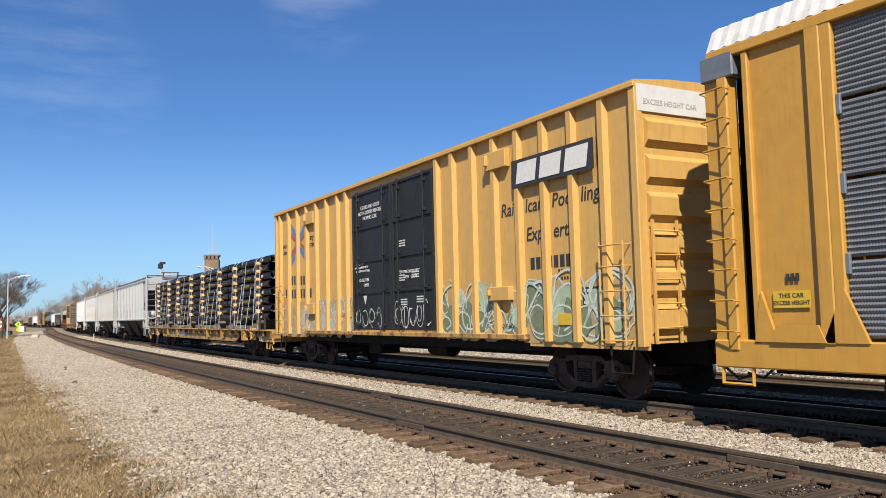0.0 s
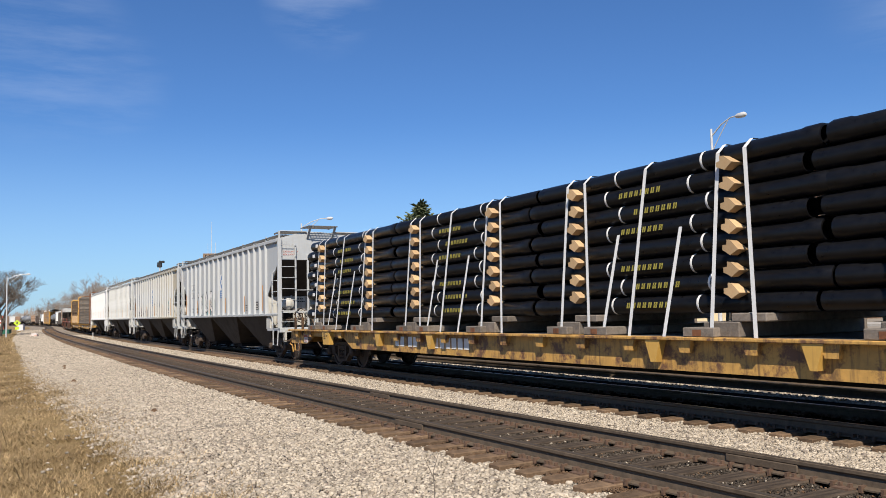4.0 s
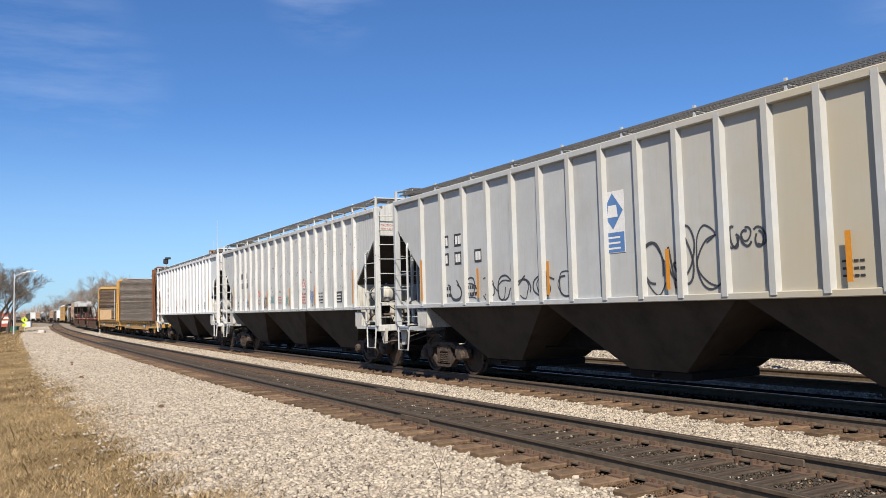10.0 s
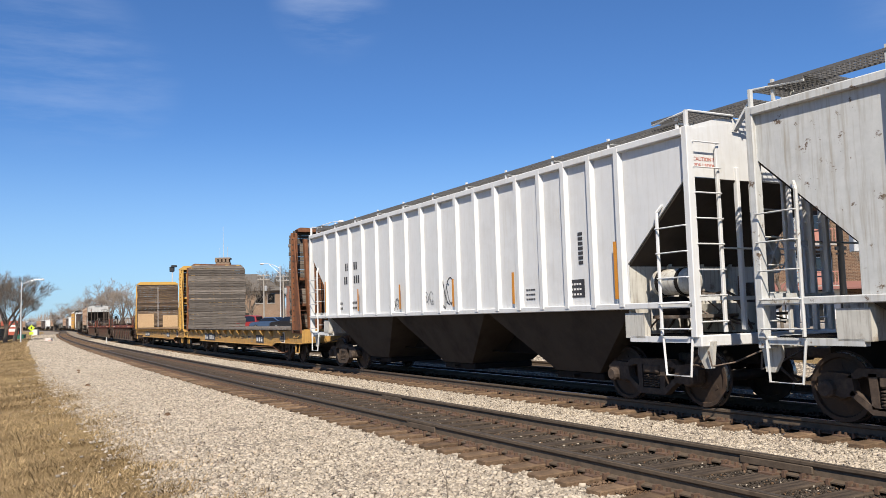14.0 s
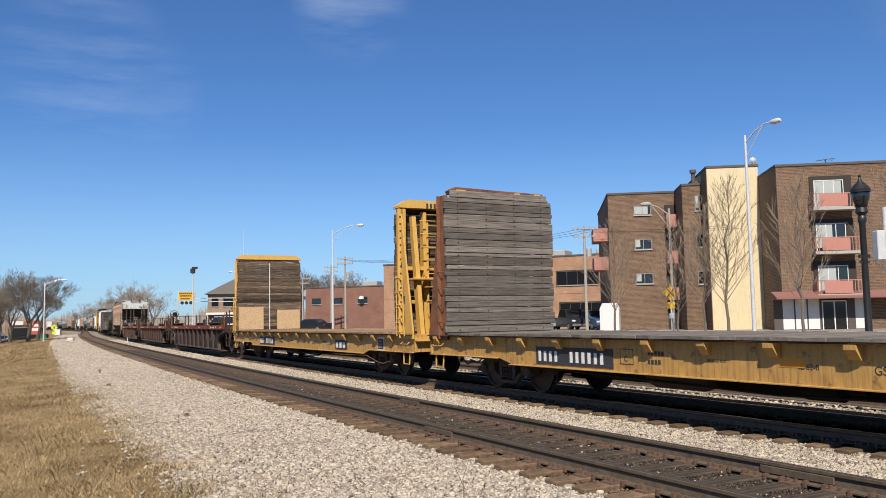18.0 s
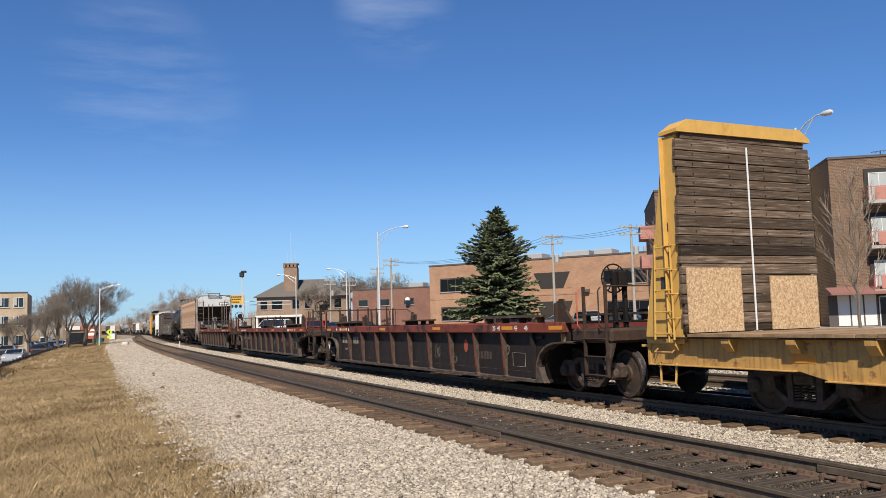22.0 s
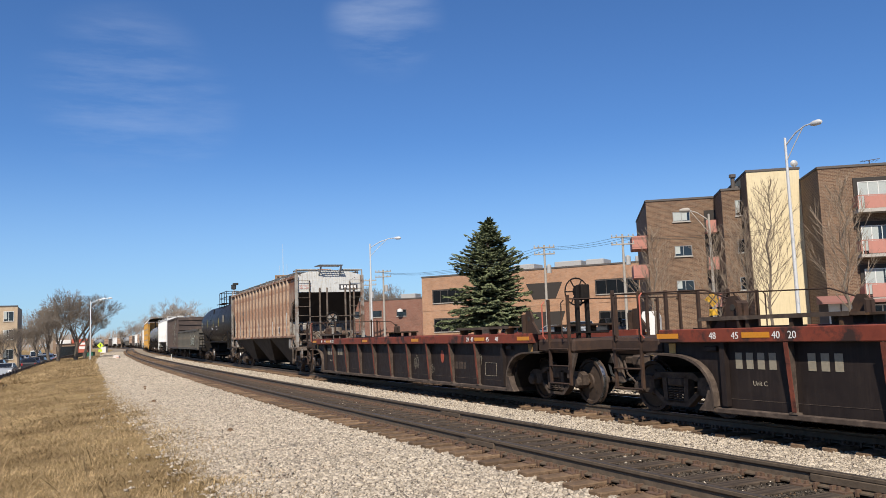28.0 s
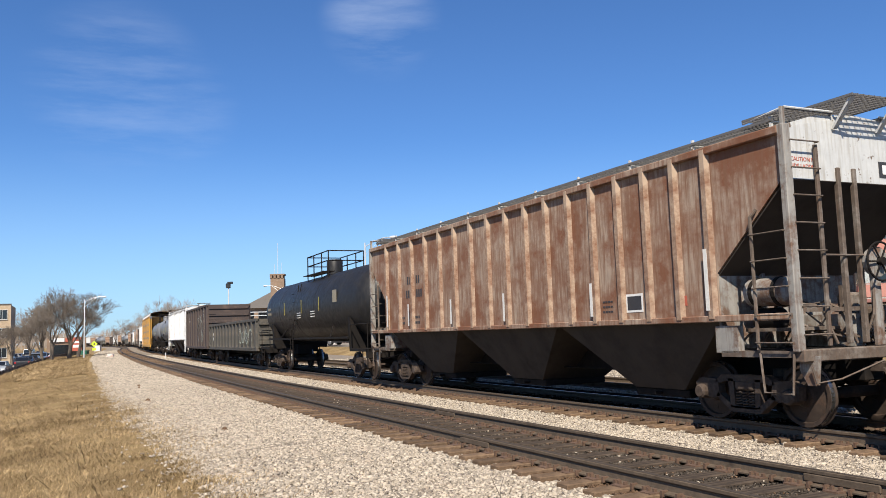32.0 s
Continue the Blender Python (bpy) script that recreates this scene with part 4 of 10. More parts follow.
    lg = Shape()
    for x in (5.85, 6.60, 7.35):
        lg.prism([(x, 4.00), (x + 0.62, 4.00), (x + 0.70, 4.40), (x + 0.08, 4.40)], -1.618, -1.614)
    part("logo_shape", lg, letter_white, car, "white block emblem shapes")
    for x, t in ((5.12, "Rai"), (5.965, "lcar"), (6.81, "Poo"), (7.645, "ling")):
        words(car, t, 0.37, x, 3.44, letter_dark, y, shear=0.15, bold=0.004)
    for x, t in ((5.97, "Exp"), (6.83, "erts")):
        words(car, t, 0.37, x, 2.89, letter_dark, y, shear=0.15, bold=0.004)
    bars(car, "lettering_stencil", [(6.1, 2.34, 7)], letter_dark, y, 0.13, 0.22, 0.4)
    for x, z, t in ((-8.56, 3.90, "next"), (-8.54, 3.68, "load"), (-5.92, 3.98, "any"), (-5.95, 3.76, "road")):
        words(car, t, 0.25, x, z, letter_dark, y, shear=0.2, bold=0.004)
    # the crossed emblem on the two panels beside a post
    for nm, mt, o0, o1, lab in (("emblem_stripe", letter_blue, 0.0, 0.24, "blue stripe of the emblem"), ("emblem_stripe", letter_red, 0.27, 0.50, "red stripe of the emblem")):
        for sx in (-1, 1):
            for sz in (-1, 1):
                xa, xb = -6.95 + sx * 0.10, -6.95 + sx * 0.74
                za, zb_ = 3.96 + sz * (0.30 - o0), 3.96 + sz * (0.72 - o0)
                part(nm, Shape().prism([(xa, za), (xb, zb_), (xb, zb_ - sz * 0.24), (xa, za - sz * 0.24)] if o0 == 0 else [(xa, max(za, 3.965) if sz > 0 else min(za, 3.955)), (xb, zb_), (xb, zb_ - sz * 0.23), (xa + sx * 0.12, 3.96 + sz * 0.004)], y - 0.002, y), mt, car, lab)
    part("emblem_band", Shape().box(-7.0, -6.9, -1.609, -1.606, 3.62, 4.30), letter_blue, car, "blue band on the post")
    for x, z, n in ((-7.70, 2.62, 2), (-6.82, 2.58, 2), (-8.30, 2.20, 1), (-7.70, 2.17, 2), (-6.82, 2.16, 2), (-5.96, 2.15, 1)):
        bars(car, "number_stencil", [(x, z, n)], letter_dark, y, 0.15, 0.29, 0.75)
    for x, z, sz_, t in ((-1.80, 4.42, 0.145, "CLOSE AND LOCK"), (-1.95, 4.27, 0.145, "BOTH DOORS BEFORE"), (-1.66, 4.12, 0.145, "MOVING CAR"), (-1.95, 2.46, 0.12, "CLOSE THIS"), (-1.65, 2.32, 0.12, "OPEN"), (-2.28, 2.92, 0.085, "LUBE REQUIRED"), (-2.28, 2.82, 0.085, "DOOR EQUIPPED WITH"), (-2.18, 2.72, 0.085, "LUBRICATING FITTINGS")):
        words(car, t, sz_, x, z, letter_white, -SY - 0.037)
    for x, z, sz_, t in ((0.42, 2.56, 0.11, "OPEN THIS DOOR FIRST"), (0.78, 2.43, 0.11, "OPEN   CLOSE")):
        words(car, t, sz_, x, z, letter_white, -SY - 0.037)
    words(car, "XRH60", 0.125, 5.12, 1.23, letter_dark, -1.531)
    part("door_triangle", Shape().prism([(-1.69, 2.08), (-1.45, 2.08), (-1.57, 1.84)], -SY - 0.040, -SY - 0.037), letter_white, car, "white painted triangle")
    for x, z in ((0.55, 3.35), (1.25, 2.55), (0.5, 2.5), (1.45, 1.95), (0.6, 1.9)):
        bars(car, "door_marking", [(x, z - 0.06 * r, 5) for r in range(3)], letter_white, -SY - 0.040, 0.055, 0.03, 0.3)
    part("data_plate", Shape().box(7.62, 8.05, y - 0.01, y, 1.62, 1.95), letter_dark, car, "black consolidated data stencil")
    bars(car, "data_stencil", [(7.66, 1.66 + 0.1 * r, 4) for r in range(3)], letter_white, y - 0.011, 0.06, 0.05, 0.5)
    bars(car, "data_stencil", [(6.95, 1.55 + 0.14 * r, 4) for r in range(6)], letter_dark, y, 0.05, 0.05, 0.6)
    part("warning_plate", Shape().box(6.95, 7.32, y - 0.040, y, 1.30, 1.50), plate_yellow, car, "yellow warning plate")
    for x in (3.65, 6.2, -4.8, -7.6):
        part("reflector", Shape().box(x, x + 0.09, y - 0.003, y, 1.35, 1.95), reflector_mat, car)
    blob(car, -8.5, -2.45, 0.92, 2.05, graf_wash, -1.504, 71, 90)
    blob(car, 2.5, 8.9, 0.95, 1.75, graf_wash, -1.504, 72, 40)
    blob(car, 2.5, 8.8, 0.98, 1.8, graf_green, -1.523, 5, 22)
    blob(car, 2.5, 4.6, 1.4, 2.2, graf_aqua, -1.524, 15, 6)
    blob(car, 5.4, 8.8, 1.1, 2.0, graf_aqua, -1.524, 17, 6)
    blob(car, -6.9, -2.6, 1.0, 1.8, graf_haze, -1.5235, 18, 16)
    wildstyle(car, 2.5, 5.0, 1.05, 2.2, -1.508, 3, 6, (graf_green, graf_wash, graf_aqua, graf_wash, graf_green, graf_wash), graf_pale, 0.035)
    wildstyle(car, 5.4, 8.9, 1.1, 2.2, -1.508, 8, 6, (graf_wash, graf_green, graf_wash, graf_aqua, graf_wash), graf_pale, 0.03)
    scrawl(car, 2.45, 8.9, 1.05, 2.3, graf_pale, -1.5275, 8, 6, 0.042)
    scrawl(car, 2.5, 8.8, 1.0, 1.7, graf_pale, -1.5285, 9, 9, 0.03)
    scrawl(car, -5.0, -2.5, 1.62, 2.1, graf_pale, -1.5275, 11, 9, 0.030)
    scrawl(car, -4.9, -2.5, 1.12, 1.55, graf_pale, -1.5275, 12, 8, 0.030)
    scrawl(car, -6.0, -5.4, 1.1, 1.9, letter_white, -1.705, 13, 3, 0.018)
    scrawl(car, -8.2, -6.2, 0.95, 1.7, graf_pale, -1.5275, 14, 4, 0.022)
    scrawl(car, -2.2, -0.4, 1.2, 1.75, graf_pale, -1.572, 21, 4, 0.018)
    scrawl(car, 0.3, 2.2, 1.2, 1.9, letter_white, -1.572, 22, 5, 0.018)
    CARS.append((car, 18.66, 7.05))
    return car


# ---- autorack ----
def autorack():
    HL, SY = 13.2, 1.50
    car = thing("autorack", "yellow autorack with grey perforated side panels and a white roof", "autorack")
    part("deck_sill", Shape().box(-HL, HL, -1.56, -1.40, 0.72, 1.10, 0.02).box(-HL, HL, 1.40, 1.56, 0.72, 1.10, 0.02).box(-HL, HL, -1.4, 1.4, 0.95, 1.05), rack_yellow_mat, car)
    roof = Shape()
    rows = []
    for k in range(int(2 * HL / 0.11) + 1):
        x = -HL + 0.10 + k * 0.11
        if x > HL: break
        dz = 0.03 if k % 2 else 0.0
        rows.append([(x, yy, zz + dz) for yy, zz in ((-1.56, 5.16), (-1.40, 5.50), (-0.9, 5.68), (0, 5.75), (0.9, 5.68), (1.40, 5.50), (1.56, 5.16))])
    part("roof", ribbon(rows), roof_white, car, "white corrugated roof")
    for m in (-1, 1):
        part("roof_rail", Shape().box(-HL + 0.1, HL - 0.1, m * 1.44, m * 1.58, 5.02, 5.17, 0.015), rack_yellow_mat, car)
        x = -HL + 1.95
        k = 0
        while x < HL - 2.2:
            part("post", Shape().box(x - 0.08, x + 0.08, m * 1.44, m * 1.57, 1.05, 5.05, 0.015), rack_yellow_mat, car)
            for r in range(4):
                z = 1.14 + r * 0.975
                pan = Shape()
                prow = []
                for j in range(27):
                    zz = z + 0.93 * j / 26
                    prow.append([(x + 0.09, m * (1.49 + (0.022 if j % 2 else 0.0)), zz), (x + 2.66, m * (1.49 + (0.022 if j % 2 else 0.0)), zz)])
                part("side_panel", ribbon(prow), panel_mat, car, "grey perforated steel panel")
            for r in range(1, 4):
                part("panel_bracket", Shape().box(x + 0.04, x + 0.14, m * 1.5, m * 1.55, 1.06 + r * 0.975 - 0.13, 1.06 + r * 0.975 + 0.13, 0.01), galv_mat, car)
            x += 2.75
            k += 1
        for mx in (-1, 1):
            xe = mx * HL
            part("end_sheet", Shape().box(mx * (HL - 0.70), mx * (HL - 1.66), m * 1.44, m * 1.50, 1.1, 5.02), rack_yellow_mat, car)
            part("sheet_flange", Shape().box(mx * (HL - 0.68), mx * (HL - 0.78), m * 1.44, m * 1.56, 1.05, 5.02, 0.015), rack_yellow_mat, car)
            part("end_post", Shape().box(xe, xe - mx * 0.30, m * 1.30, m * 1.52, 0.95, 5.02, 0.02), rack_yellow_mat, car)
            part("end_post", Shape().box(xe - mx * 0.26, xe - mx * 0.44, m * 1.34, m * 1.58, 0.95, 5.02, 0.02), rack_yellow_mat, car)
            # Dark plate added to give the end gap its inner shade.
            part("inner_lining", Shape().box(mx * (HL - 0.34), mx * (HL - 1.5), m * 1.20, m * 1.23, 1.05, 5.0), frame_mat, car, "added dark plate for the shade inside the rack")
            part("end_post", Shape().box(mx * (HL - 1.66), mx * (HL - 1.88), m * 1.40, m * 1.58, 1.05, 5.05, 0.02), rack_yellow_mat, car)
            part("post_cap", Shape().box(xe + mx * 0.01, xe - mx * 0.56, m * 1.30, m * 1.585, 4.74, 5.10, 0.02), galv_mat, car, "bare metal cap")
            for q in range(9):
                lad = Shape()
                z = 1.2 + 0.42 * q
                grab(lad, (xe - mx * 0.03, m * 1.52, z), (xe - mx * 0.48, m * 1.58, z), (0, m * 0.12, 0.02))
                part("ladder_rung", lad, rack_yellow_mat, car)
            gus = Shape()
            gus.prism([(mx * (HL - 1.75), 1.08), (mx * (HL - 0.95), 1.08), (mx * (HL - 1.05), 1.3), (mx * (HL - 1.65), 1.3)], m * 1.56, m * 1.60)
            gus.prism([(mx * (HL - 0.70), 1.08), (mx * (HL - 1.05), 1.08), (mx * (HL - 0.82), 1.75)], m * 1.53, m * 1.58)
            gus.prism([(mx * (HL - 1.70), 1.08), (mx * (HL - 2.3), 1.08), (mx * (HL - 2.0), 1.75)], m * 1.53, m * 1.58)
            part("gusset", gus, rack_yellow_mat, car)
            st = Shape()
            st.tube([(xe - mx * 0.1, m * 1.5, 0.95), (xe - mx * 0.1, m * 1.52, 0.50), (xe - mx * 0.6, m * 1.52, 0.50), (xe - mx * 0.6, m * 1.5, 0.95)], 0.03, 6)
            part("step", st, rack_yellow_mat, car)
    for mx in (-1, 1):
        e = Shape()
        for y0, y1 in ((-1.36, -0.02), (0.02, 1.36)):
            e.box(mx * (HL - 1.62), mx * (HL - 1.56), y0, y1, 1.1, 5.0)
        e.box(mx * (HL - 0.7), mx * (HL - 0.1), -1.45, 1.45, 0.85, 1.0)
        part("end_door", e, rack_yellow_mat, car)
    y = -1.524
    part("warning_plate", Shape().box(-HL + 0.98, -HL + 1.52, y - 0.008, y, 1.52, 1.74), plate_yellow, car, "yellow plate with black border")
    words(car, "THIS CAR", 0.085, -HL + 1.25, 1.65, letter_dark, y - 0.011, "CENTER")
    words(car, "EXCESS HEIGHT", 0.075, -HL + 1.25, 1.56, letter_dark, y - 0.011, "CENTER")
    bars(car, "lettering_stencil", [(-HL + 1.18, 1.86, 3)], letter_dark, y, 0.055, 0.10, 0.3)
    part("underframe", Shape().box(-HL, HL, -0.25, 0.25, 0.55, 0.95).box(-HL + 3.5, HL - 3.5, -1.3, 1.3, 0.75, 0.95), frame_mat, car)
    truck(car, -9.9), truck(car, 9.9)
    couplers(car, HL)
    CARS.append((car, 8.12 - HL, 9.9))
    return car


def perforated():
    """Grey steel sheet with rows of small dark holes."""
    m, n, l, bsdf = nodes_of("perforated_steel")
    vec = n.new("ShaderNodeTexCoord").outputs["Object"]
    vor = n.new("ShaderNodeTexVoronoi")
    vor.inputs["Randomness"].default_value = 0.0
    vor.inputs["Scale"].default_value = 1.0
    l.new(mapped(n, l, vec, (26.0, 0.0, 28.0)), vor.inputs["Vector"])
    hole = ranged(n, l, vor.outputs["Distance"], 0.20, 0.27)
    grain = noise_node(n, l, vec, 6.0)
    col = mixed(n, l, grain, (0.15, 0.165, 0.185), (0.21, 0.23, 0.25))
    l.new(mixed(n, l, hole, (0.02, 0.022, 0.025), col), bsdf.inputs["Base Color"])
    bsdf.inputs["Roughness"].default_value, bsdf.inputs["Metallic"].default_value = 0.5, 0.3
    return m


panel_mat = perforated()


# ---- covered hoppers ----
def grating(x0, x1, y0, y1, z, pitch=0.07):
    s = Shape()
    k = 0
    x = x0
    while x < x1:
        s.box(x, x + 0.016, y0, y1, z - 0.012, z + 0.012)
        x += pitch
    n = max(2, int(round((y1 - y0) / 0.11)))
    for j in range(n + 1):
        yy = y0 + (y1 - y0) * j / n
        t = 0.022 if j in (0, n) else 0.010
        s.box(x0, x1, yy - t / 2, yy + t / 2, z - (0.025 if j in (0, n) else 0.011), z + 0.013)
    return s


WALKS = {s: grating(-8.1, 8.1, min(s * 0.98, s * 1.42), max(s * 0.98, s * 1.42), 4.42).mesh("walkway", shade_steel, fix=False) for s in (-1, 1)}
CROSSWALK = grating(7.78, 8.72, -0.52, 0.52, 4.70).mesh("crosswalk", shade_steel, fix=False)
CORNER_WALK = {s: grating(7.55, 8.34, min(s * 0.5, s * 1.44), max(s * 0.5, s * 1.44), 4.51).mesh("corner_walkway", shade_steel, fix=False) for s in (-1, 1)}


grime_mat = surface("grimy_end_gear", (0.101, 0.078, 0.061), 0.8, scale=8, vary=0.35, second=(0.195, 0.172, 0.148), second_at=(0.5, 0.68), second_scale=3, streak=(0.094, 0.043, 0.023), streak_amount=0.6, bump=0.15, spec=0.25)


OLD_POSTS = (6.84, 6.05, 5.26, 4.47, 3.67, 2.88, 2.07, 1.20, 0.31, -0.57, -1.45, -2.32, -3.13, -3.93, -4.70, -5.50, -6.30)


def hopper(label, u, paint, post_paint, end_paint, post_w=0.10, n_posts=17, marks="", orange=(6.58, 4.1, 1.1, -1.93, -4.38, -6.9), low=None, even=False):
    low = low or stained_white_mat
    car = thing("covered_hopper", label, "hopper car", "hopper cars in the train")
    gear = grime_mat if low is rusty_grey_mat else end_paint
    HX, TX, SY = 6.90, 8.30, 1.50
    TOP, SILL = 4.25, 1.63
    side = [(-TX, TOP), (TX, TOP), (TX, 3.55), (HX, 2.30), (HX, SILL), (-HX, SILL), (-HX, 2.30), (-TX, 3.55)]
    for m in (-1, 1):
        part("side_sheet", Shape().prism(side, m * (SY - 0.03), m * SY), paint, car)
        part("top_chord", Shape().box(-TX, TX, m * 1.44, m * 1.58, TOP - 0.10, TOP + 0.02, 0.015), paint, car)
        part("side_sill", Shape().box(-TX - 0.05, TX + 0.05, m * 1.44, m * 1.57, SILL - 0.07, SILL + 0.03, 0.012), paint, car)
    w = post_w
    post = Shape().prism([(-w * 0.5 - 0.03, 0), (-w * 0.5, -0.085), (w * 0.5, -0.085), (w * 0.5 + 0.03, 0)], SILL - 0.02, TOP - 0.02, "z").mesh("side_post", post_paint)
    for k in range(n_posts):
        x = OLD_POSTS[k] if even else 6.80 - 13.74 * (0.84 * k / (n_posts - 1) + 0.16 * (k / (n_posts - 1)) ** 2)
        part("side_post", post, None, car, "", pose(x, -SY, 0))
        part("side_post", post, None, car, "", pose(x, SY, 0, 0, 0, 180))
    part("roof", Shape().prism([(-1.50, TOP - 0.02), (-1.45, TOP + 0.04), (-0.8, TOP + 0.22), (0, TOP + 0.28), (0.8, TOP + 0.22), (1.45, TOP + 0.04), (1.50, TOP - 0.02)], -TX + 0.01, TX - 0.01, "x"), end_paint, car)
    part("hatch_cover", Shape().box(-7.6, 7.6, -0.32, 0.32, TOP + 0.24, TOP + 0.36, 0.03), paint, car)
    for m in (-1, 1):
        up = 0.13 if even else 0.0
        part("walkway", WALKS[m], None, car, "expanded steel walkway", pose(0, 0, up))
        for x in np.arange(-8.05, 8.1, 1.61):
            sup = Shape().box(x - 0.02, x + 0.02, m * 1.38, m * 1.42, TOP, 4.48 + up).box(x - 0.02, x + 0.02, m * 0.98, m * 1.42, 4.38 + up, 4.405 + up).box(x - 0.02, x + 0.02, m * 0.98, m * 1.02, TOP + 0.1, 4.42 + up)
            part("walkway_support", sup, end_paint, car)
        tagged(part("crosswalk", CROSSWALK, None, car, "raised steel crosswalk over the end", pose(0, 0, 0, 0, 0, 0 if m > 0 else 180)), kind="stuff")
    # sloping ends, shear plates and end frames
    for m in (-1, 1):
        part("end_sheet", Shape().prism([(-1.48, 3.52), (1.48, 3.52), (1.48, TOP), (0, TOP + 0.26), (-1.48, TOP)], m * (TX - 0.03), m * TX, "x"), end_paint, car)
        # The dark bay colour stands for shade on this downward face.
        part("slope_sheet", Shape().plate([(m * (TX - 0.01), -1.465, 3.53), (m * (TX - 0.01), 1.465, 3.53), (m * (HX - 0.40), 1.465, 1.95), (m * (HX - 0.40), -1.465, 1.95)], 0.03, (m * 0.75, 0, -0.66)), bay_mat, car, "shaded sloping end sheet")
        shear = Shape().box(m * (HX - 0.05), m * HX, -1.48, 1.48, 1.10, 2.36)
        for y in (-0.62, 0.12, 0.80):
            shear.box(m * HX, m * (HX + 0.06), y - 0.03, y + 0.03, 1.18, 2.30)
        shear.box(m * (HX - 0.02), m * (TX - 0.2), -0.12, 0.12, 1.1, 1.62)
        part("shear_plate", shear, low, car, "stained vertical end plate")
        fr = Shape()
        for y in (-1.50, 1.50):
            part("corner_post", Shape().box(m * (TX - 0.02), m * (TX + 0.10), y - 0.07, y + 0.07, 1.12, TOP + 0.03, 0.012).box(m * (TX + 0.02), m * (TX + 0.06), y - 0.03, y + 0.03, TOP, 4.53), end_paint if gear is end_paint else rusty_grey_mat, car)
        for y in (-0.45, -0.12, 0.72, 1.12):
            fr.box(m * (TX - 0.04), m * (TX + 0.04), y - 0.035, y + 0.035, 1.2, 3.72, 0.01)
        fr.box(m * (TX - 0.05), m * (TX + 0.14), -1.52, 1.52, 0.98, 1.15, 0.015)
        fr.box(m * HX, m * TX, -1.52, -1.40, 1.04, 1.13).box(m * HX, m * TX, 1.40, 1.52, 1.04, 1.13)
        fr.tube([(m * (TX + 0.06), -0.95, 2.45), (m * (TX + 0.06), 1.45, 2.45)], 0.016, 6)
        fr.box(m * (TX - 0.10), m * (TX - 0.04), -1.45, -0.15, 1.66, 1.72)
        part("end_frame", fr, gear, car)
        tagged(part("platform_grating", grating(HX + 0.1, TX - 0.1, -1.35, 1.35, 1.14, 0.12).mesh("platform_grating", frame_mat, fix=False), None, car, "", pose(0, 0, 0, 0, 0, 0 if m > 0 else 180)), kind="stuff")
        for my in (-1, 1):
            lad = Shape()
            yb = my * 0.92
            lad.box(m * (TX + 0.03), m * (TX + 0.08), yb - 0.03, yb + 0.03, 1.18, 4.02, 0.008)
            for q in range(8):
                z = 1.35 + 0.385 * q
                grab(lad, (m * (TX + 0.05), my * 1.46, z), (m * (TX + 0.05), yb, z), (m * 0.07, 0, 0), 0.012)
            part("end_ladder", lad, gear, car)
            xs_ = m * (TX - 0.62)
            part("ladder_stile", Shape().tube([(m * (TX - 0.55), my * 1.50, 3.16), (xs_, my * 1.56, 3.05), (xs_, my * 1.56, 1.15)], 0.028, 6), gear, car)
            for q in range(5):
                rung = Shape()
                grab(rung, (m * TX, my * 1.56, 1.25 + 0.385 * q), (xs_, my * 1.56, 1.25 + 0.385 * q), (0, my * 0.05, 0), 0.012)
                part("ladder_rung", rung, gear, car)
            part("step", Shape().tube([(m * (TX - 0.02), my * 1.54, 1.1), (m * (TX - 0.06), my * 1.56, 0.55), (m * (TX - 0.56), my * 1.56, 0.55), (m * (TX - 0.62), my * 1.54, 1.1)], 0.02, 6), gear, car)
            part("jacking_pad", Shape().prism([(m * (HX - 0.1), 1.1), (m * (HX + 0.35), 1.1), (m * (HX + 0.35), 1.5), (m * (HX - 0.1), 1.5)], my * 1.40, my * 1.52), low, car)
            part("draft_gusset", Shape().prism([(m * (TX - 0.10), 1.06), (m * (TX + 0.22), 1.06), (m * (TX + 0.16), 0.66), (m * (TX + 0.02), 0.66), (m * (TX - 0.10), 0.86)], my * 1.30, my * 1.36), low, car, "pale gusset plate under the platform")
            part("uncoupling_lever", Shape().tube([(m * (TX + 0.16), my * 1.42, 0.92), (m * (TX + 0.20), my * 1.40, 0.70), (m * (TX + 0.26), my * 1.0, 0.74), (m * (TX + 0.32), my * 0.2, 0.96)], 0.015, 5), grime_mat, car)
            tagged(part("corner_walkway", CORNER_WALK[my if m > 0 else -my], None, car, "", pose(0, 0, 0, 0, 0, 0 if m > 0 else 180)), kind="stuff")
            br = Shape()
            br.plate([(m * (TX + 0.012), my * 0.42, 4.30), (m * (TX + 0.012), my * 0.50, 4.30), (m * (TX + 0.36), my * 0.50, 4.70), (m * (TX + 0.36), my * 0.42, 4.70)], 0.035, (m * 0.8, 0, -0.5))
            br.tube([(m * (TX - 0.75), my * 1.43, 4.47), (m * (TX + 0.04), my * 1.45, 4.53), (m * (TX + 0.04), my * 0.50, 4.53)], 0.018, 6)
            part("walkway_bracket", br, end_paint, car)
        cap = words(car, "CAUTION NO", 0.085, 0, 0, letter_red, 0)
        cap.matrix_basis = Matrix.Translation((m * (TX + 0.003), m * -1.36, 3.78)) @ Matrix.Rotation(radians(90 * m), 4, "Z") @ Matrix.Rotation(radians(90), 4, "X")
        cap = words(car, "SIDE LADDER", 0.085, 0, 0, letter_red, 0)
        cap.matrix_basis = Matrix.Translation((m * (TX + 0.003), m * -1.36, 3.68)) @ Matrix.Rotation(radians(90 * m), 4, "Z") @ Matrix.Rotation(radians(90), 4, "X")
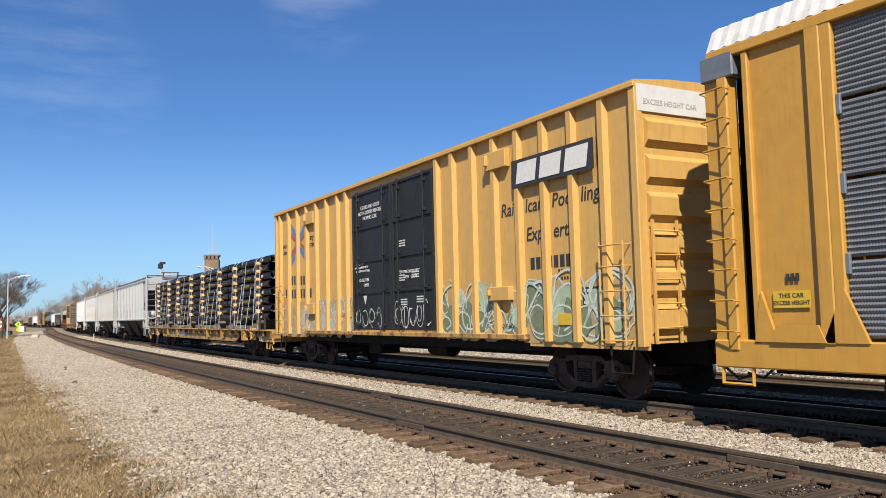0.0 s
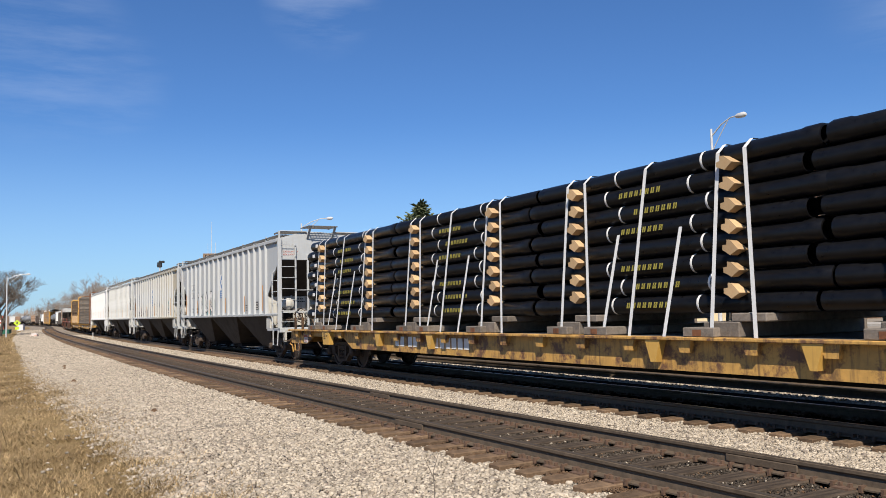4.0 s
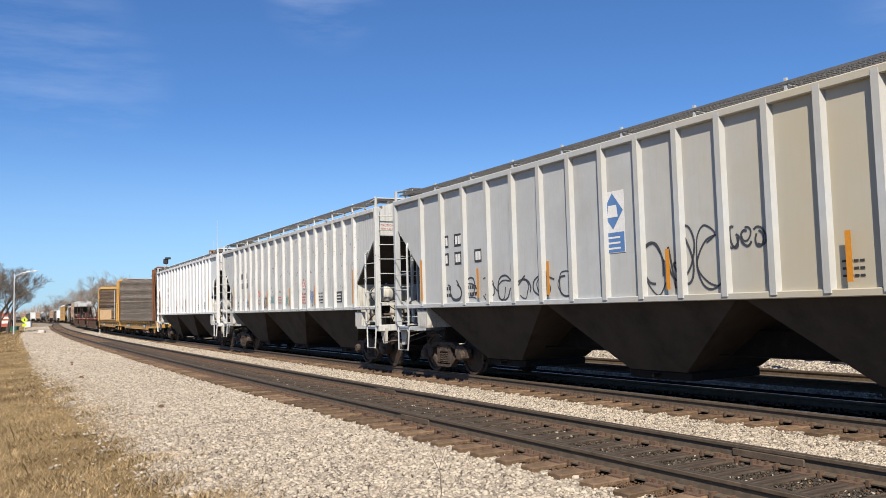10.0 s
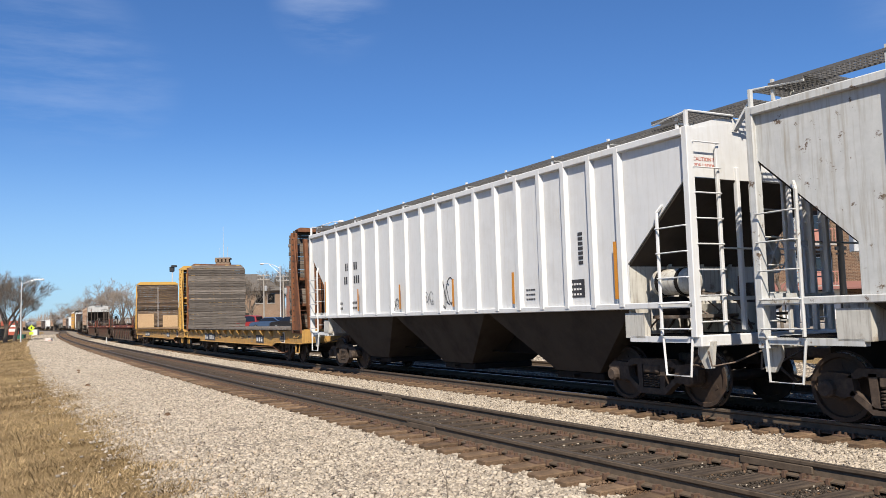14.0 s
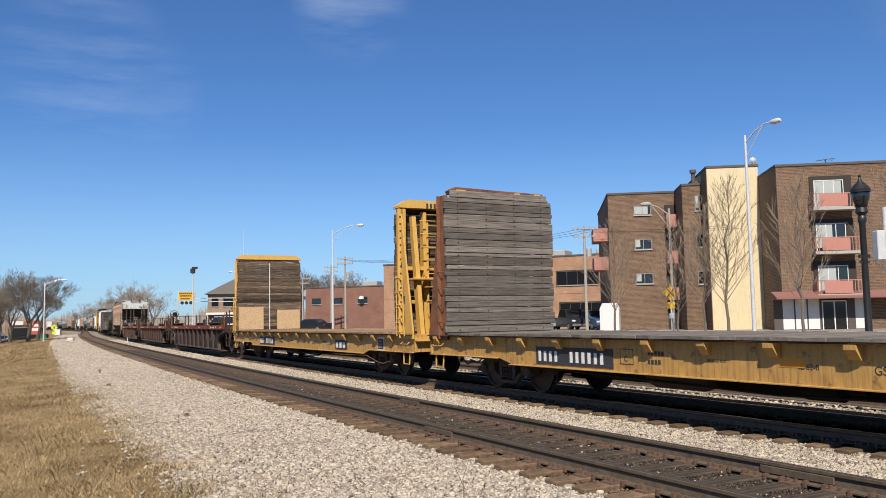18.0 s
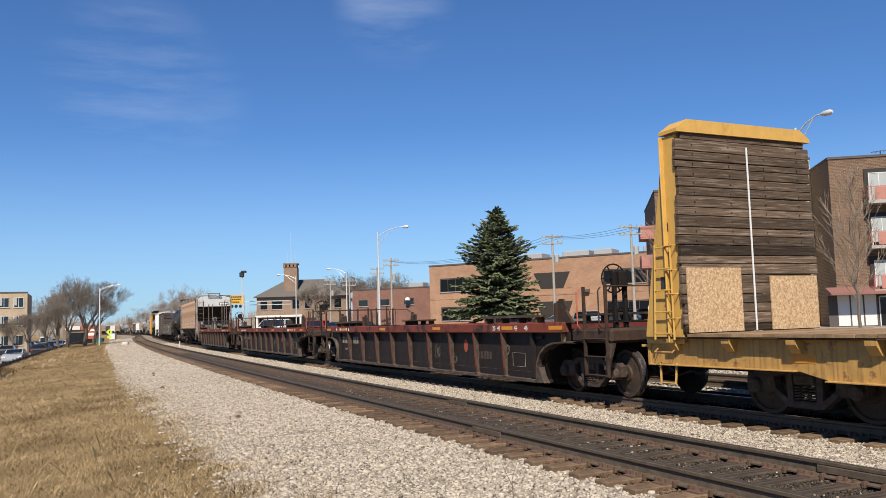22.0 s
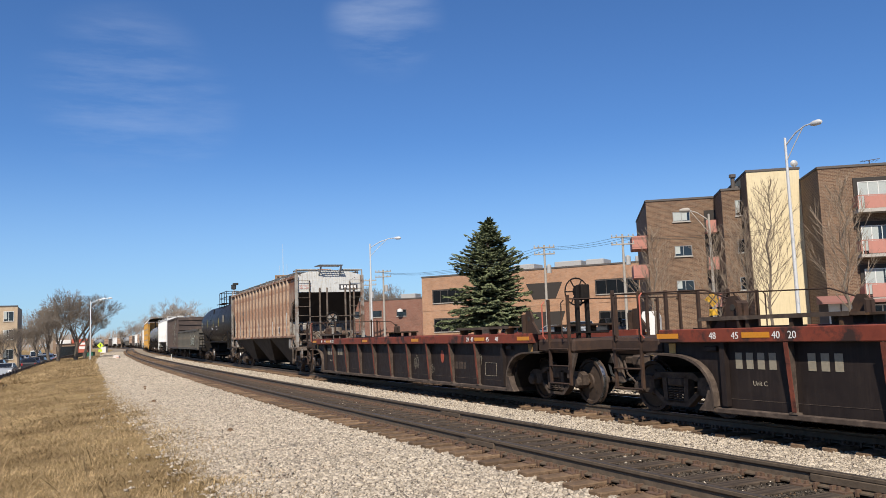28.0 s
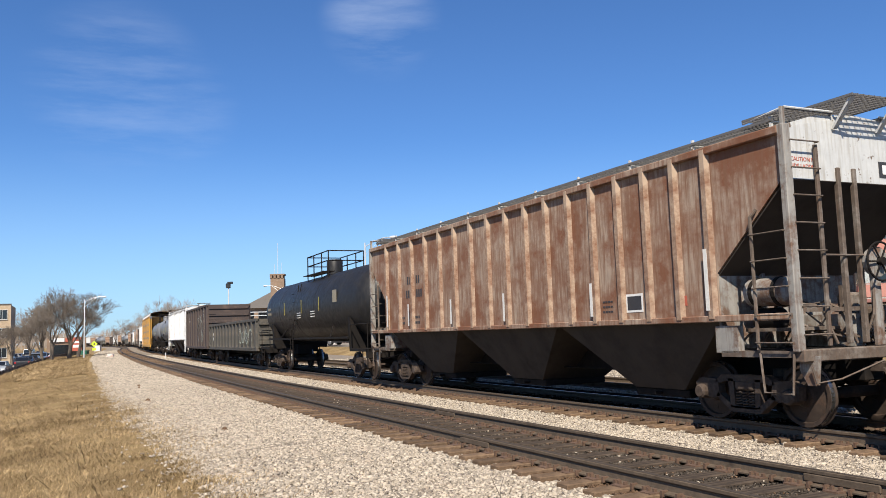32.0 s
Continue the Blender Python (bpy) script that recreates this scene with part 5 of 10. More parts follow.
        bars(car, "data_stencil", [(0, 0, 6), (0, 0.1, 5)], letter_dark, 0, 0.05, 0.045, 0.4).matrix_basis = Matrix.Translation((m * (HX + 0.004), m * -0.50, 2.05)) @ Matrix.Rotation(radians(90 * m), 4, "Z")
    # brake gear on the front platform
    tank_ = part("air_reservoir", Shape().lathe([(0, -0.42), (0.12, -0.42), (0.21, -0.36), (0.21, 0.36), (0.12, 0.42), (0, 0.42)], 16, "x", (7.48, -1.02, 1.98)), low, car, "stained cream air reservoir", smooth=True)
    for x in (7.25, 7.68):
        part("reservoir_strap", Shape().lathe([(0.212, -0.035), (0.222, -0.035), (0.222, 0.035), (0.212, 0.035)], 16, "x", (x, -1.02, 1.98)), frame_mat, tank_)
    part("brake_cylinder", Shape().lathe([(0, -0.26), (0.17, -0.24), (0.17, 0.16), (0.10, 0.22), (0, 0.22)], 14, "x", (7.40, -0.95, 1.58)), frame_mat, car, "dark brake cylinder", smooth=True)
    part("control_valve", Shape().box(7.45, 7.72, 0.35, 0.72, 1.55, 1.95, 0.04).lathe([(0, -0.2), (0.12, -0.18), (0.12, 0.18), (0, 0.2)], 12, "x", (7.6, 0.95, 1.62)), grime_mat, car, "rusty control valve")
    bg = Shape()
    bg.box(7.1, 7.9, -1.2, 1.2, 1.40, 1.45).box(7.30, 7.38, -0.80, -0.72, 1.14, 1.9).box(7.72, 7.78, 0.1, 0.16, 1.14, 2.05)
    for q in range(7):
        bg.tube([(7.0 + 0.13 * q, -1.25 + 0.32 * q, 1.2), (7.22 + 0.11 * q, -1.0 + 0.3 * q, 1.55 + 0.09 * (q % 3)), (7.75, -0.75 + 0.26 * q, 1.40), (8.2, -0.6 + 0.24 * q, 1.28)], 0.018, 5)
    for q in range(3):
        bg.tube([(6.95, -0.9 + 0.5 * q, 1.75), (7.5, -0.95 + 0.5 * q, 1.82), (8.1, -0.75 + 0.4 * q, 1.75 - 0.1 * q), (8.22, -0.6 + 0.4 * q, 1.2)], 0.022, 6)
    part("brake_rigging", bg, grime_mat, car, "rusty brake pipes and levers")
    part("brake_wheel", BRAKE_WHEEL if gear is end_paint else BRAKE_WHEEL_DARK, None, car, "spoked hand brake wheel", pose(TX + 0.20, 0.06, 2.35))
    part("brake_stand", Shape().box(TX + 0.04, TX + 0.12, -0.02, 0.14, 1.15, 2.2, 0.015).lathe([(0, -0.06), (0.20, -0.05), (0.22, 0.05), (0, 0.08)], 14, "x", (TX + 0.10, 0.06, 2.35)), low, car, "round brake housing on a stand")
    part("brake_chain", Shape().tube([(TX + 0.1, 0.02, 2.15), (TX + 0.1, -0.05, 1.6), (TX - 0.1, -0.1, 1.1)], 0.022, 5), grime_mat, car)
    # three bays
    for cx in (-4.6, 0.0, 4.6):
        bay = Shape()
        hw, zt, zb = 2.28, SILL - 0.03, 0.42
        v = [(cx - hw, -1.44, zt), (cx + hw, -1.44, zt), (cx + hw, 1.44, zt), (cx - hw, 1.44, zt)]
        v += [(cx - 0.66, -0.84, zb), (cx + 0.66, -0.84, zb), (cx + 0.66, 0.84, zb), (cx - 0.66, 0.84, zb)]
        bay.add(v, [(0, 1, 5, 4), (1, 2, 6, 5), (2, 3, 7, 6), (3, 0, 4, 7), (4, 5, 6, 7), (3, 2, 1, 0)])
        part("discharge_bay", bay, bay_mat, car, "sloping discharge bay painted as dark as its shade")
        part("outlet_gate", Shape().box(cx - 0.72, cx + 0.72, -0.8, 0.8, 0.28, 0.42, 0.02).tube([(cx, -0.95, 0.35), (cx, 0.95, 0.35)], 0.03, 6), frame_mat, car)
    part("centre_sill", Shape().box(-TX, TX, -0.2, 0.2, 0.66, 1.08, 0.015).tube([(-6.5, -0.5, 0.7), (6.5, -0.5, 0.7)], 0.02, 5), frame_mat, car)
    truck(car, -6.85), truck(car, 6.85)
    couplers(car, TX + 0.1)
    # marks
    y = -SY - 0.004
    for i, x in enumerate(orange):
        tall = 0.95 if i in (0, len(orange) - 1) else 0.62
        part("reflector", Shape().box(x - 0.04, x + 0.04, -SY - 0.09, -SY - 0.086, 1.74, 1.74 + tall), reflector_mat if marks != "pale" else pale_reflector, car)
    if n_posts == 17 and not marks and not even and paint is not off_white_mat:
        for x0, x1, z0 in ((-6.12, -5.72, 2.90), (-5.46, -5.02, 2.90), (-6.14, -5.72, 2.50), (-5.46, -5.14, 2.50), (-4.62, -4.34, 2.50)):
            part("number_patch", Shape().box(x0, x1, y - 0.002, y, z0, z0 + 0.28), letter_dark, car, "black number patch")
            bars(car, "number_stencil", [(x0 + 0.05, z0 + 0.05, 3 if x1 - x0 > 0.4 else 2)], letter_white, y - 0.003, 0.085, 0.18, 0.35)
    else:
        bars(car, "number_stencil", [(-5.42, 2.93, 2), (-4.78, 2.93, 2), (-5.52, 2.54, 3), (-4.78, 2.54, 3)], letter_dark, y, 0.095, 0.22, 0.55)
    if n_posts != 12:
        part("number_patch", Shape().box(TX, TX + 0.008, 0.45, 1.30, 3.62, 3.86), letter_dark, car, "black end number patch")
        tagged(part("number_stencil", Shape().box(TX + 0.008, TX + 0.011, 0.52, 0.62, 3.67, 3.81).box(TX + 0.008, TX + 0.011, 0.67, 0.77, 3.67, 3.81).box(TX + 0.008, TX + 0.011, 0.82, 0.92, 3.67, 3.81).box(TX + 0.008, TX + 0.011, 0.97, 1.07, 3.67, 3.81).box(TX + 0.008, TX + 0.011, 1.12, 1.22, 3.67, 3.81), letter_white, car), "small painted bars", kind="stuff")
    bars(car, "data_stencil", [(-5.95, 1.95, 3), (-4.95, 1.95, 4), (-5.95, 1.8, 3), (-4.95, 1.8, 4)], letter_dark, y, 0.07, 0.07, 0.4)
    if marks != "pale":
        part("data_plate", Shape().box(5.34, 5.76, y - 0.003, y, 1.80, 2.12), letter_dark, car, "black data stencil")
        bars(car, "data_stencil", [(5.38, 1.84 + 0.09 * r, 4) for r in range(3)], letter_white, y - 0.004, 0.05, 0.035, 0.6)
    bars(car, "data_stencil", [(3.95, 1.80 + 0.09 * r, 4) for r in range(3)], letter_dark, y, 0.06, 0.03, 0.3)
    CARS.append((car, u, 6.85))
    return car


def emblem_diamond(car, x0, x1, z0, z1, y):
    """A white panel with a blue diamond, and a blue panel under it."""
    xm, zm = (x0 + x1) / 2, (z0 + z1) / 2
    part("emblem_panel", Shape().box(x0, x1, y - 0.002, y, z0 - 0.36, z1), letter_white, car, "white emblem panel")
    d = Shape()
    d.add([(xm, y - 0.004, z0 + 0.03), (x1 - 0.03, y - 0.004, zm), (xm, y - 0.004, z1 - 0.03), (x0 + 0.03, y - 0.004, zm)], [(0, 1, 2, 3)])
    d.box(x0 + 0.02, x1 - 0.02, y - 0.004, y, z0 - 0.35, z0 - 0.02)
    part("emblem", d, letter_blue, car, "blue diamond emblem")
    inner = Shape()
    inner.add([(xm - 0.13, y - 0.006, zm - 0.1), (xm + 0.13, y - 0.006, zm - 0.1), (xm + 0.1, y - 0.006, zm + 0.1), (xm - 0.1, y - 0.006, zm + 0.1)], [(0, 1, 2, 3)])
    for r in range(3):
        inner.box(x0 + 0.12, x1 - 0.12, y - 0.006, y, z0 - 0.30 + 0.09 * r, z0 - 0.27 + 0.09 * r)
    part("emblem_line", inner, letter_white, car)


def hoppers():
    h = hopper("light grey covered hopper with a blue diamond emblem and graffiti", 65.1, grey_mat, grey_mat, grey_mat, 0.10, 17)
    emblem_diamond(h, -0.22, 0.36, 2.75, 3.42, -1.506)
    blob(h, -3.9, -1.3, 1.66, 2.3, graf_teal, -1.503, 33, 6)
    wildstyle(h, -4.1, -1.15, 1.66, 2.75, -1.508, 31, 6, (letter_white, graf_aqua, letter_white, graf_pale), graf_dark, 0.045)
    scrawl(h, -8.1, -6.95, 3.35, 3.95, letter_white, -1.506, 37, 4, 0.022)
    h = hopper("tan-stained grey covered hopper with dark graffiti scrawls", 83.0, tan_grey_mat, tan_grey_mat, grey_mat, 0.10, 17)
    emblem_diamond(h, -0.47, 0.10, 2.75, 3.42, -1.506)
    scrawl(h, 0.4, 2.2, 1.66, 2.75, graf_dark, -1.506, 41, 3, 0.035)
    scrawl(h, 2.2, 2.85, 2.25, 2.6, graf_dark, -1.506, 42, 3, 0.03)
    scrawl(h, 5.3, 5.95, 1.68, 2.6, graf_teal, -1.506, 43, 2, 0.05)
    scrawl(h, -5.8, -1.2, 1.66, 2.2, graf_dark, -1.506, 44, 7, 0.03)
    h = hopper("old grey covered hopper with wide posts and rust patches", 100.9, old_grey_mat, old_grey_mat, old_grey_mat, 0.13, 17, orange=(6.80, 3.63, 1.16, -1.49, -3.97, -6.34), even=True)
    for cx, cz, r in ((2.44, 2.44, 0.15), (-2.82, 2.28, 0.11)):
        circle = [(cx + r * math.cos(k * math.pi / 12), cz + r * math.sin(k * math.pi / 12)) for k in range(24)]
        sign = part("warning_sign", Shape().prism(circle, -1.505, -1.502), letter_white, h, "white round warning sign with a red ring")
        band = Shape().tube([(x, -1.506, z) for x, z in circle], 0.011, 4, closed=True)
        band.plate([(cx - r * 0.7, -1.507, cz + r * 0.62), (cx - r * 0.62, -1.507, cz + r * 0.7), (cx + r * 0.7, -1.507, cz - r * 0.62), (cx + r * 0.62, -1.507, cz - r * 0.7)], 0.003, (0, -1, 0))
        part("sign_ring", band, letter_red, sign, "red prohibition ring")
        mark = Shape().plate([(cx - r * 0.55, -1.508, cz - r * 0.40), (cx - r * 0.47, -1.508, cz - r * 0.50), (cx + r * 0.55, -1.508, cz + r * 0.28), (cx + r * 0.48, -1.508, cz + r * 0.40)], 0.003, (0, -1, 0))
        mark.plate([(cx + r * 0.28, -1.509, cz + r * 0.62), (cx + r * 0.20, -1.509, cz + r * 0.50), (cx + r * 0.62, -1.509, cz - r * 0.02), (cx + r * 0.70, -1.509, cz + r * 0.10)], 0.003, (0, -1, 0))
        part("sign_mark", mark, letter_dark, sign, "black hammer mark")
    for x, z, t in ((2.20, 2.10, "DO NOT"), (2.17, 2.00, "HAMMER"), (2.17, 1.90, "ON SIDE"), (2.23, 1.80, "OF CAR")):
        words(h, t, 0.092, x, z, letter_red, -1.504)
    for z, t in ((2.08, "EXW   10-7"), (1.98, "EW     10-5"), (1.88, "CU FT 4750")):
        words(h, t, 0.074, 3.80, z, letter_dark, -1.504)
    words(h, "WARNING", 0.07, -0.42, 2.06, letter_red, -1.504)
    bars(h, "data_stencil", [(-0.42, 2.01 - 0.055 * r, 6) for r in range(4)] + [(-2.98, 2.02 - 0.06 * r, 5) for r in range(4)], letter_red, -1.504, 0.05, 0.014, 0.35)
    bars(h, "data_stencil", [(-5.7, 1.95 - 0.08 * r, 5) for r in range(3)] + [(-4.9, 1.95 - 0.08 * r, 5) for r in range(3)], letter_blue, -1.504, 0.05, 0.03, 0.3)
    fr = Shape()
    for a, b in (((-4.05, 2.62), (-3.82, 2.62)), ((-3.82, 2.62), (-3.82, 2.92)), ((-3.82, 2.92), (-4.05, 2.92)), ((-4.05, 2.92), (-4.05, 2.62))):
        fr.tube([(a[0], -1.505, a[1]), (b[0], -1.505, b[1])], 0.007, 4)
    part("stencil_frame", fr, letter_dark, h)
    words(h, "C", 0.14, -3.99, 2.72, letter_dark, -1.504)
    scrawl(h, -2.25, -1.65, 1.68, 2.15, graf_dark, -1.507, 51, 5, 0.018)
    scrawl(h, -1.36, -0.82, 1.85, 2.2, graf_teal, -1.507, 52, 4, 0.018)
    scrawl(h, -4.58, -4.1, 1.75, 2.1, letter_blue, -1.507, 53, 4, 0.016)
    scrawl(h, 0.40, 0.98, 1.75, 2.12, graf_teal, -1.506, 54, 4, 0.018)
    scrawl(h, 3.0, 3.46, 1.75, 2.28, letter_blue, -1.506, 55, 4, 0.02)
    h = hopper("clean white covered hopper behind the grey ones", 118.75, off_white_mat, off_white_mat, off_white_mat, 0.10, 17, orange=(6.7, 3.62, 1.18, -1.58, -4.3, -6.9))
    scrawl(h, 0.35, 1.05, 1.7, 2.45, graf_dark, -1.506, 61, 2, 0.022)
    scrawl(h, -2.4, -1.8, 1.7, 2.05, graf_dark, -1.506, 62, 3, 0.02)
    scrawl(h, -0.35, 0.1, 1.8, 2.15, graf_dark, -1.506, 63, 2, 0.014)
    bars(h, "lettering_stencil", [(5.62, 2.38 + 0.085 * r, 1) for r in range(7)], letter_dark, -1.504, 0.13, 0.06)
    h = hopper("rusted grey covered hopper with white reflector stripes", 243.9, rust_mat, rust_post_mat, old_grey_mat, 0.10, 17, "pale", (6.75, 3.7, 0.35, -2.4, -5.2, -6.85), rusty_grey_mat)
    part("data_plate", Shape().box(4.64, 5.10, -1.506, -1.502, 1.78, 2.10), letter_white, h, "white bordered stencil")
    part("data_plate", Shape().box(4.68, 5.06, -1.509, -1.505, 1.82, 2.06), letter_dark, h, "black stencil")
    part("red_placard", Shape().box(6.0, 6.2, -1.508, -1.503, 1.84, 2.0), letter_red, h, "red placard")


# ---- flatcar with its pipes ----
def pipe_flat():
    UC, HL = 42.15, 13.35
    car = thing("flatcar", "long worn yellow flatcar that carries black pipes", "flatcar")
    for m in (-1, 1):
        sill = [(-HL, 1.08), (HL, 1.08), (HL, 0.66), (HL - 1.35, 0.66), (HL - 1.9, 0.90), (HL - 4.35, 0.90), (HL - 5.0, 0.60), (5.0 - HL, 0.60), (4.35 - HL, 0.90), (1.9 - HL, 0.90), (1.35 - HL, 0.66), (-HL, 0.66)]
        part("side_sill", Shape().prism(sill, m * 1.40, m * 1.46), worn_yellow_mat, car)
        part("sill_flange", Shape().box(-HL, HL, m * 1.38, m * 1.62, 1.06, 1.11, 0.01), worn_yellow_mat, car)
        for k in range(22):
            x = -HL + 0.7 + k * (2 * HL - 1.4) / 21
            pk = Shape().prism([(x - 0.09, 0.88), (x + 0.09, 0.88), (x + 0.14, 1.06), (x - 0.14, 1.06)], m * 1.46, m * 1.56)
            part("stake_pocket", pk, worn_yellow_mat, car)
        for x in (-10.0, 10.0):
            part("jacking_bracket", Shape().prism([(x - 0.28, 1.06), (x + 0.28, 1.06), (x + 0.22, 0.68), (x - 0.22, 0.68)], m * 1.45, m * 1.60), bright_yellow_mat, car)
        for x in (-HL + 0.4, HL - 0.4):
            st = Shape().tube([(x - 0.22, m * 1.42, 0.75), (x - 0.18, m * 1.44, 0.42), (x + 0.18, m * 1.44, 0.42), (x + 0.22, m * 1.42, 0.75)], 0.025, 6)
            part("step", st, worn_yellow_mat, car)
    part("deck", Shape().box(-HL, HL, -1.4, 1.4, 1.02, 1.10), deck_mat, car)
    for x in (-11.3, -10.25, -7.95, -5.08, -4.03, -1.73, 1.14, 2.19, 4.49, 7.36, 8.41, 10.71):
        pad = part("timber_pad", Shape().box(x - 0.30, x + 0.30, -1.55, 1.55, 1.112, 1.25, 0.012), deck_mat, car, "weathered timber pad across the deck")
        part("pad_bracket", Shape().box(x - 0.10, x + 0.06, -1.556, -1.551, 1.13, 1.22), rust_frame_mat, pad, "rusty red bracket")
    for x in (-10.0, 10.0):
        for z, t in ((0.98, "JACK"), (0.91, "AND LIFT"), (0.84, "HERE")):
            words(car, t, 0.07, x - 0.17, z, letter_dark, -1.603)
    part("centre_sill", Shape().box(-HL, HL, -0.3, 0.3, 0.6, 1.0).box(-7, 7, -0.3, 0.3, 0.42, 0.6), frame_mat, car)
    truck(car, -10.05), truck(car, 9.5)
    couplers(car, HL)
    bars(car, "number_stencil", [(-5.6, 0.74, 2), (-4.9, 0.74, 2), (-3.6, 0.74, 6)], letter_white, -1.464, 0.2, 0.24, 0.35)
    bars(car, "data_stencil", [(-12.0, 0.84, 5), (-12.0, 0.76, 5), (8.0, 0.8, 6)], letter_dark, -1.464, 0.06, 0.05, 0.5)
    gear = Shape()
    gear.lathe([(0, -1.47), (0.19, -1.47), (0.20, -1.53), (0.12, -1.56), (0.05, -1.60), (0, -1.60)], 14, "y", (11.15, 0, 0.95))
    for q in range(7):
        gear.tube([(11.15, -1.58, 0.95), (11.15 + 0.24 * math.cos(q * 0.898), -1.60, 0.95 + 0.24 * math.sin(q * 0.898))], 0.016, 5)
    gear.box(10.86, 11.42, -1.50, -1.44, 0.72, 1.16, 0.02)
    part("hand_brake", gear, bright_yellow_mat, car, "geared yellow hand brake on the sill")
    part("brake_chain", Shape().tube([(10.9, -1.52, 0.82), (10.5, -1.50, 0.62), (9.9, -1.46, 0.55), (9.3, -1.42, 0.58)], 0.022, 5), web_mat, car, "sooty chain")
    for m in (-1, 1):
        hoop = Shape().tube([(m * 12.15, -1.54, 0.86), (m * 12.15, -1.54, 1.62), (m * 12.82, -1.54, 1.66), (m * 12.82, -1.54, 0.86)], 0.024, 6)
        hoop.box(m * 12.10, m * 12.20, -1.56, -1.50, 1.0, 1.5, 0.01).box(m * 12.77, m * 12.87, -1.56, -1.50, 1.0, 1.5, 0.01)
        part("grab_hoop", hoop, web_mat, car, "sooty steel grab hoop")
        part("warning_plate", Shape().box(m * 11.86, m * 12.20, -1.470, -1.463, 0.70, 0.94), letter_white, car, "white and red warning placard")
        part("placard_band", Shape().box(m * 11.87, m * 12.19, -1.474, -1.4705, 0.86, 0.93).box(m * 11.90, m * 12.16, -1.474, -1.4705, 0.79, 0.82).box(m * 11.90, m * 12.16, -1.474, -1.4705, 0.73, 0.76), letter_red, car)
        part("coupling_lever", Shape().tube([(m * 13.2, -1.46, 0.78), (m * 13.5, -1.46, 0.80), (m * 13.62, -1.44, 0.62), (m * 13.40, -1.44, 0.58), (m * 13.42, -1.40, 0.36)], 0.024, 6).tube([(m * 13.5, -1.42, 0.80), (m * 13.55, -0.2, 0.86)], 0.018, 6), worn_yellow_mat, car)
        part("end_sill", Shape().box(m * HL, m * (HL + 0.10), -1.46, 1.46, 0.66, 1.08, 0.015), worn_yellow_mat, car)
        for x in (6.4, 3.6):
            part("stake_bracket", Shape().prism([(m * x - 0.16, 1.06), (m * x + 0.16, 1.06), (m * x + 0.05, 0.72), (m * x - 0.05, 0.72)], -1.60, -1.46), bright_yellow_mat, car)
    CARS.append((car, UC, 10.2))

    load = thing("pipe_load", "strapped stack of black iron pipes with white bands on timber blocks", "pipe stack")
    PIT, R0 = 0.306, 0.148
    s = Shape()
    prof = [(R0 - 0.018, -3.05), (R0 - 0.004, -3.05), (R0, -3.02), (R0, 2.72), (R0 + 0.016, 2.78), (R0 + 0.018, 3.02), (R0 + 0.006, 3.06), (R0 - 0.02, 3.06), (R0 - 0.02, 2.3)]
    s.lathe(prof, 14, "x")
    pipe_me = s.mesh("pipe", pipe_mat, True)
    spigot_lin = Shape().lathe([(R0 - 0.0175, -3.052), (R0 - 0.024, -3.045), (R0 - 0.024, -0.4)], 14, "x").mesh("pipe_lining", pipe_in_mat, True, fix=False)
    band = Shape().lathe([(R0 + 0.002, -0.022), (R0 + 0.004, -0.018), (R0 + 0.004, 0.018), (R0 + 0.002, 0.022)], 14, "x").mesh("pipe_band", letter_white, True)
    lab = Shape()
    for k in range(8):
        x = -0.50 + 0.125 * k
        lab.prism([(x, -0.045), (x + 0.03, -0.045), (x + 0.055, 0.045), (x + 0.025, 0.045)], -R0 - 0.003, -R0 - 0.001)
        lab.prism([(x + 0.045, -0.045), (x + 0.075, -0.045), (x + 0.10, 0.045), (x + 0.07, 0.045)], -R0 - 0.003, -R0 - 0.001)
        if k % 2:
            lab.box(x + 0.03, x + 0.075, -R0 - 0.003, -R0 - 0.001, -0.01, 0.012)
    lab = lab.mesh("pipe_marking", letter_yellow)
    tag = Shape().box(-0.1, 0.1, -R0 - 0.004, -R0 - 0.001, -0.05, 0.05).mesh("pipe_tag", letter_white)
    rnd = random.Random(7)
    for row in range(8):
        z = 1.40 + 0.05 + R0 + row * PIT
        for col in range(8):
            y = -1.30 + 0.02 + R0 + col * 0.325
            for st in range(4):
                inner = 0 < col < 7 and row < 7
                if inner and st in (1, 2):
                    continue
                x = 9.50 - st * 6.22 + rnd.uniform(-0.08, 0.08) + (0.12 if row % 2 else -0.1)
                flip = (row + st) % 2 == 1
                p = part("pipe", pipe_me, None, load, "", pose(x, y, z, rnd.uniform(0, 360) * 0, 0, 180 if flip else 0))
                if st == 0 and row % 2 and (row == 7 or col == 0):
                    part("pipe_lining", spigot_lin, None, p, "pale cement lining")
                if col == 0:
                    mx = -1 if flip else 1
                    for bx in (-0.95, 0.95):
                        part("pipe_band", band, None, p, "white painted band", pose(bx * mx + 0.1 * mx, 0, 0))
                    if row % 4 != 3:
                        part("pipe_marking", lab, None, p, "yellow stencil bars", pose(0, 0, 0, 0, 0, 180 if flip else 0))
                    if st in (0, 3):
                        part("pipe_tag", tag, None, p, "white tag", pose((-2.5 if st == 3 else 2.1) * mx, 0, 0, 0, 0, 180 if flip else 0))
    blk = Shape().prism([(-0.14, -0.02), (-0.14, 0.05), (-0.07, 0.06), (-0.07, 0.13), (0.0, 0.12), (0.14, 0.0), (0.0, -0.09), (-0.07, -0.05)], -0.06, 0.20, "y").mesh("timber_block", wood_mat)
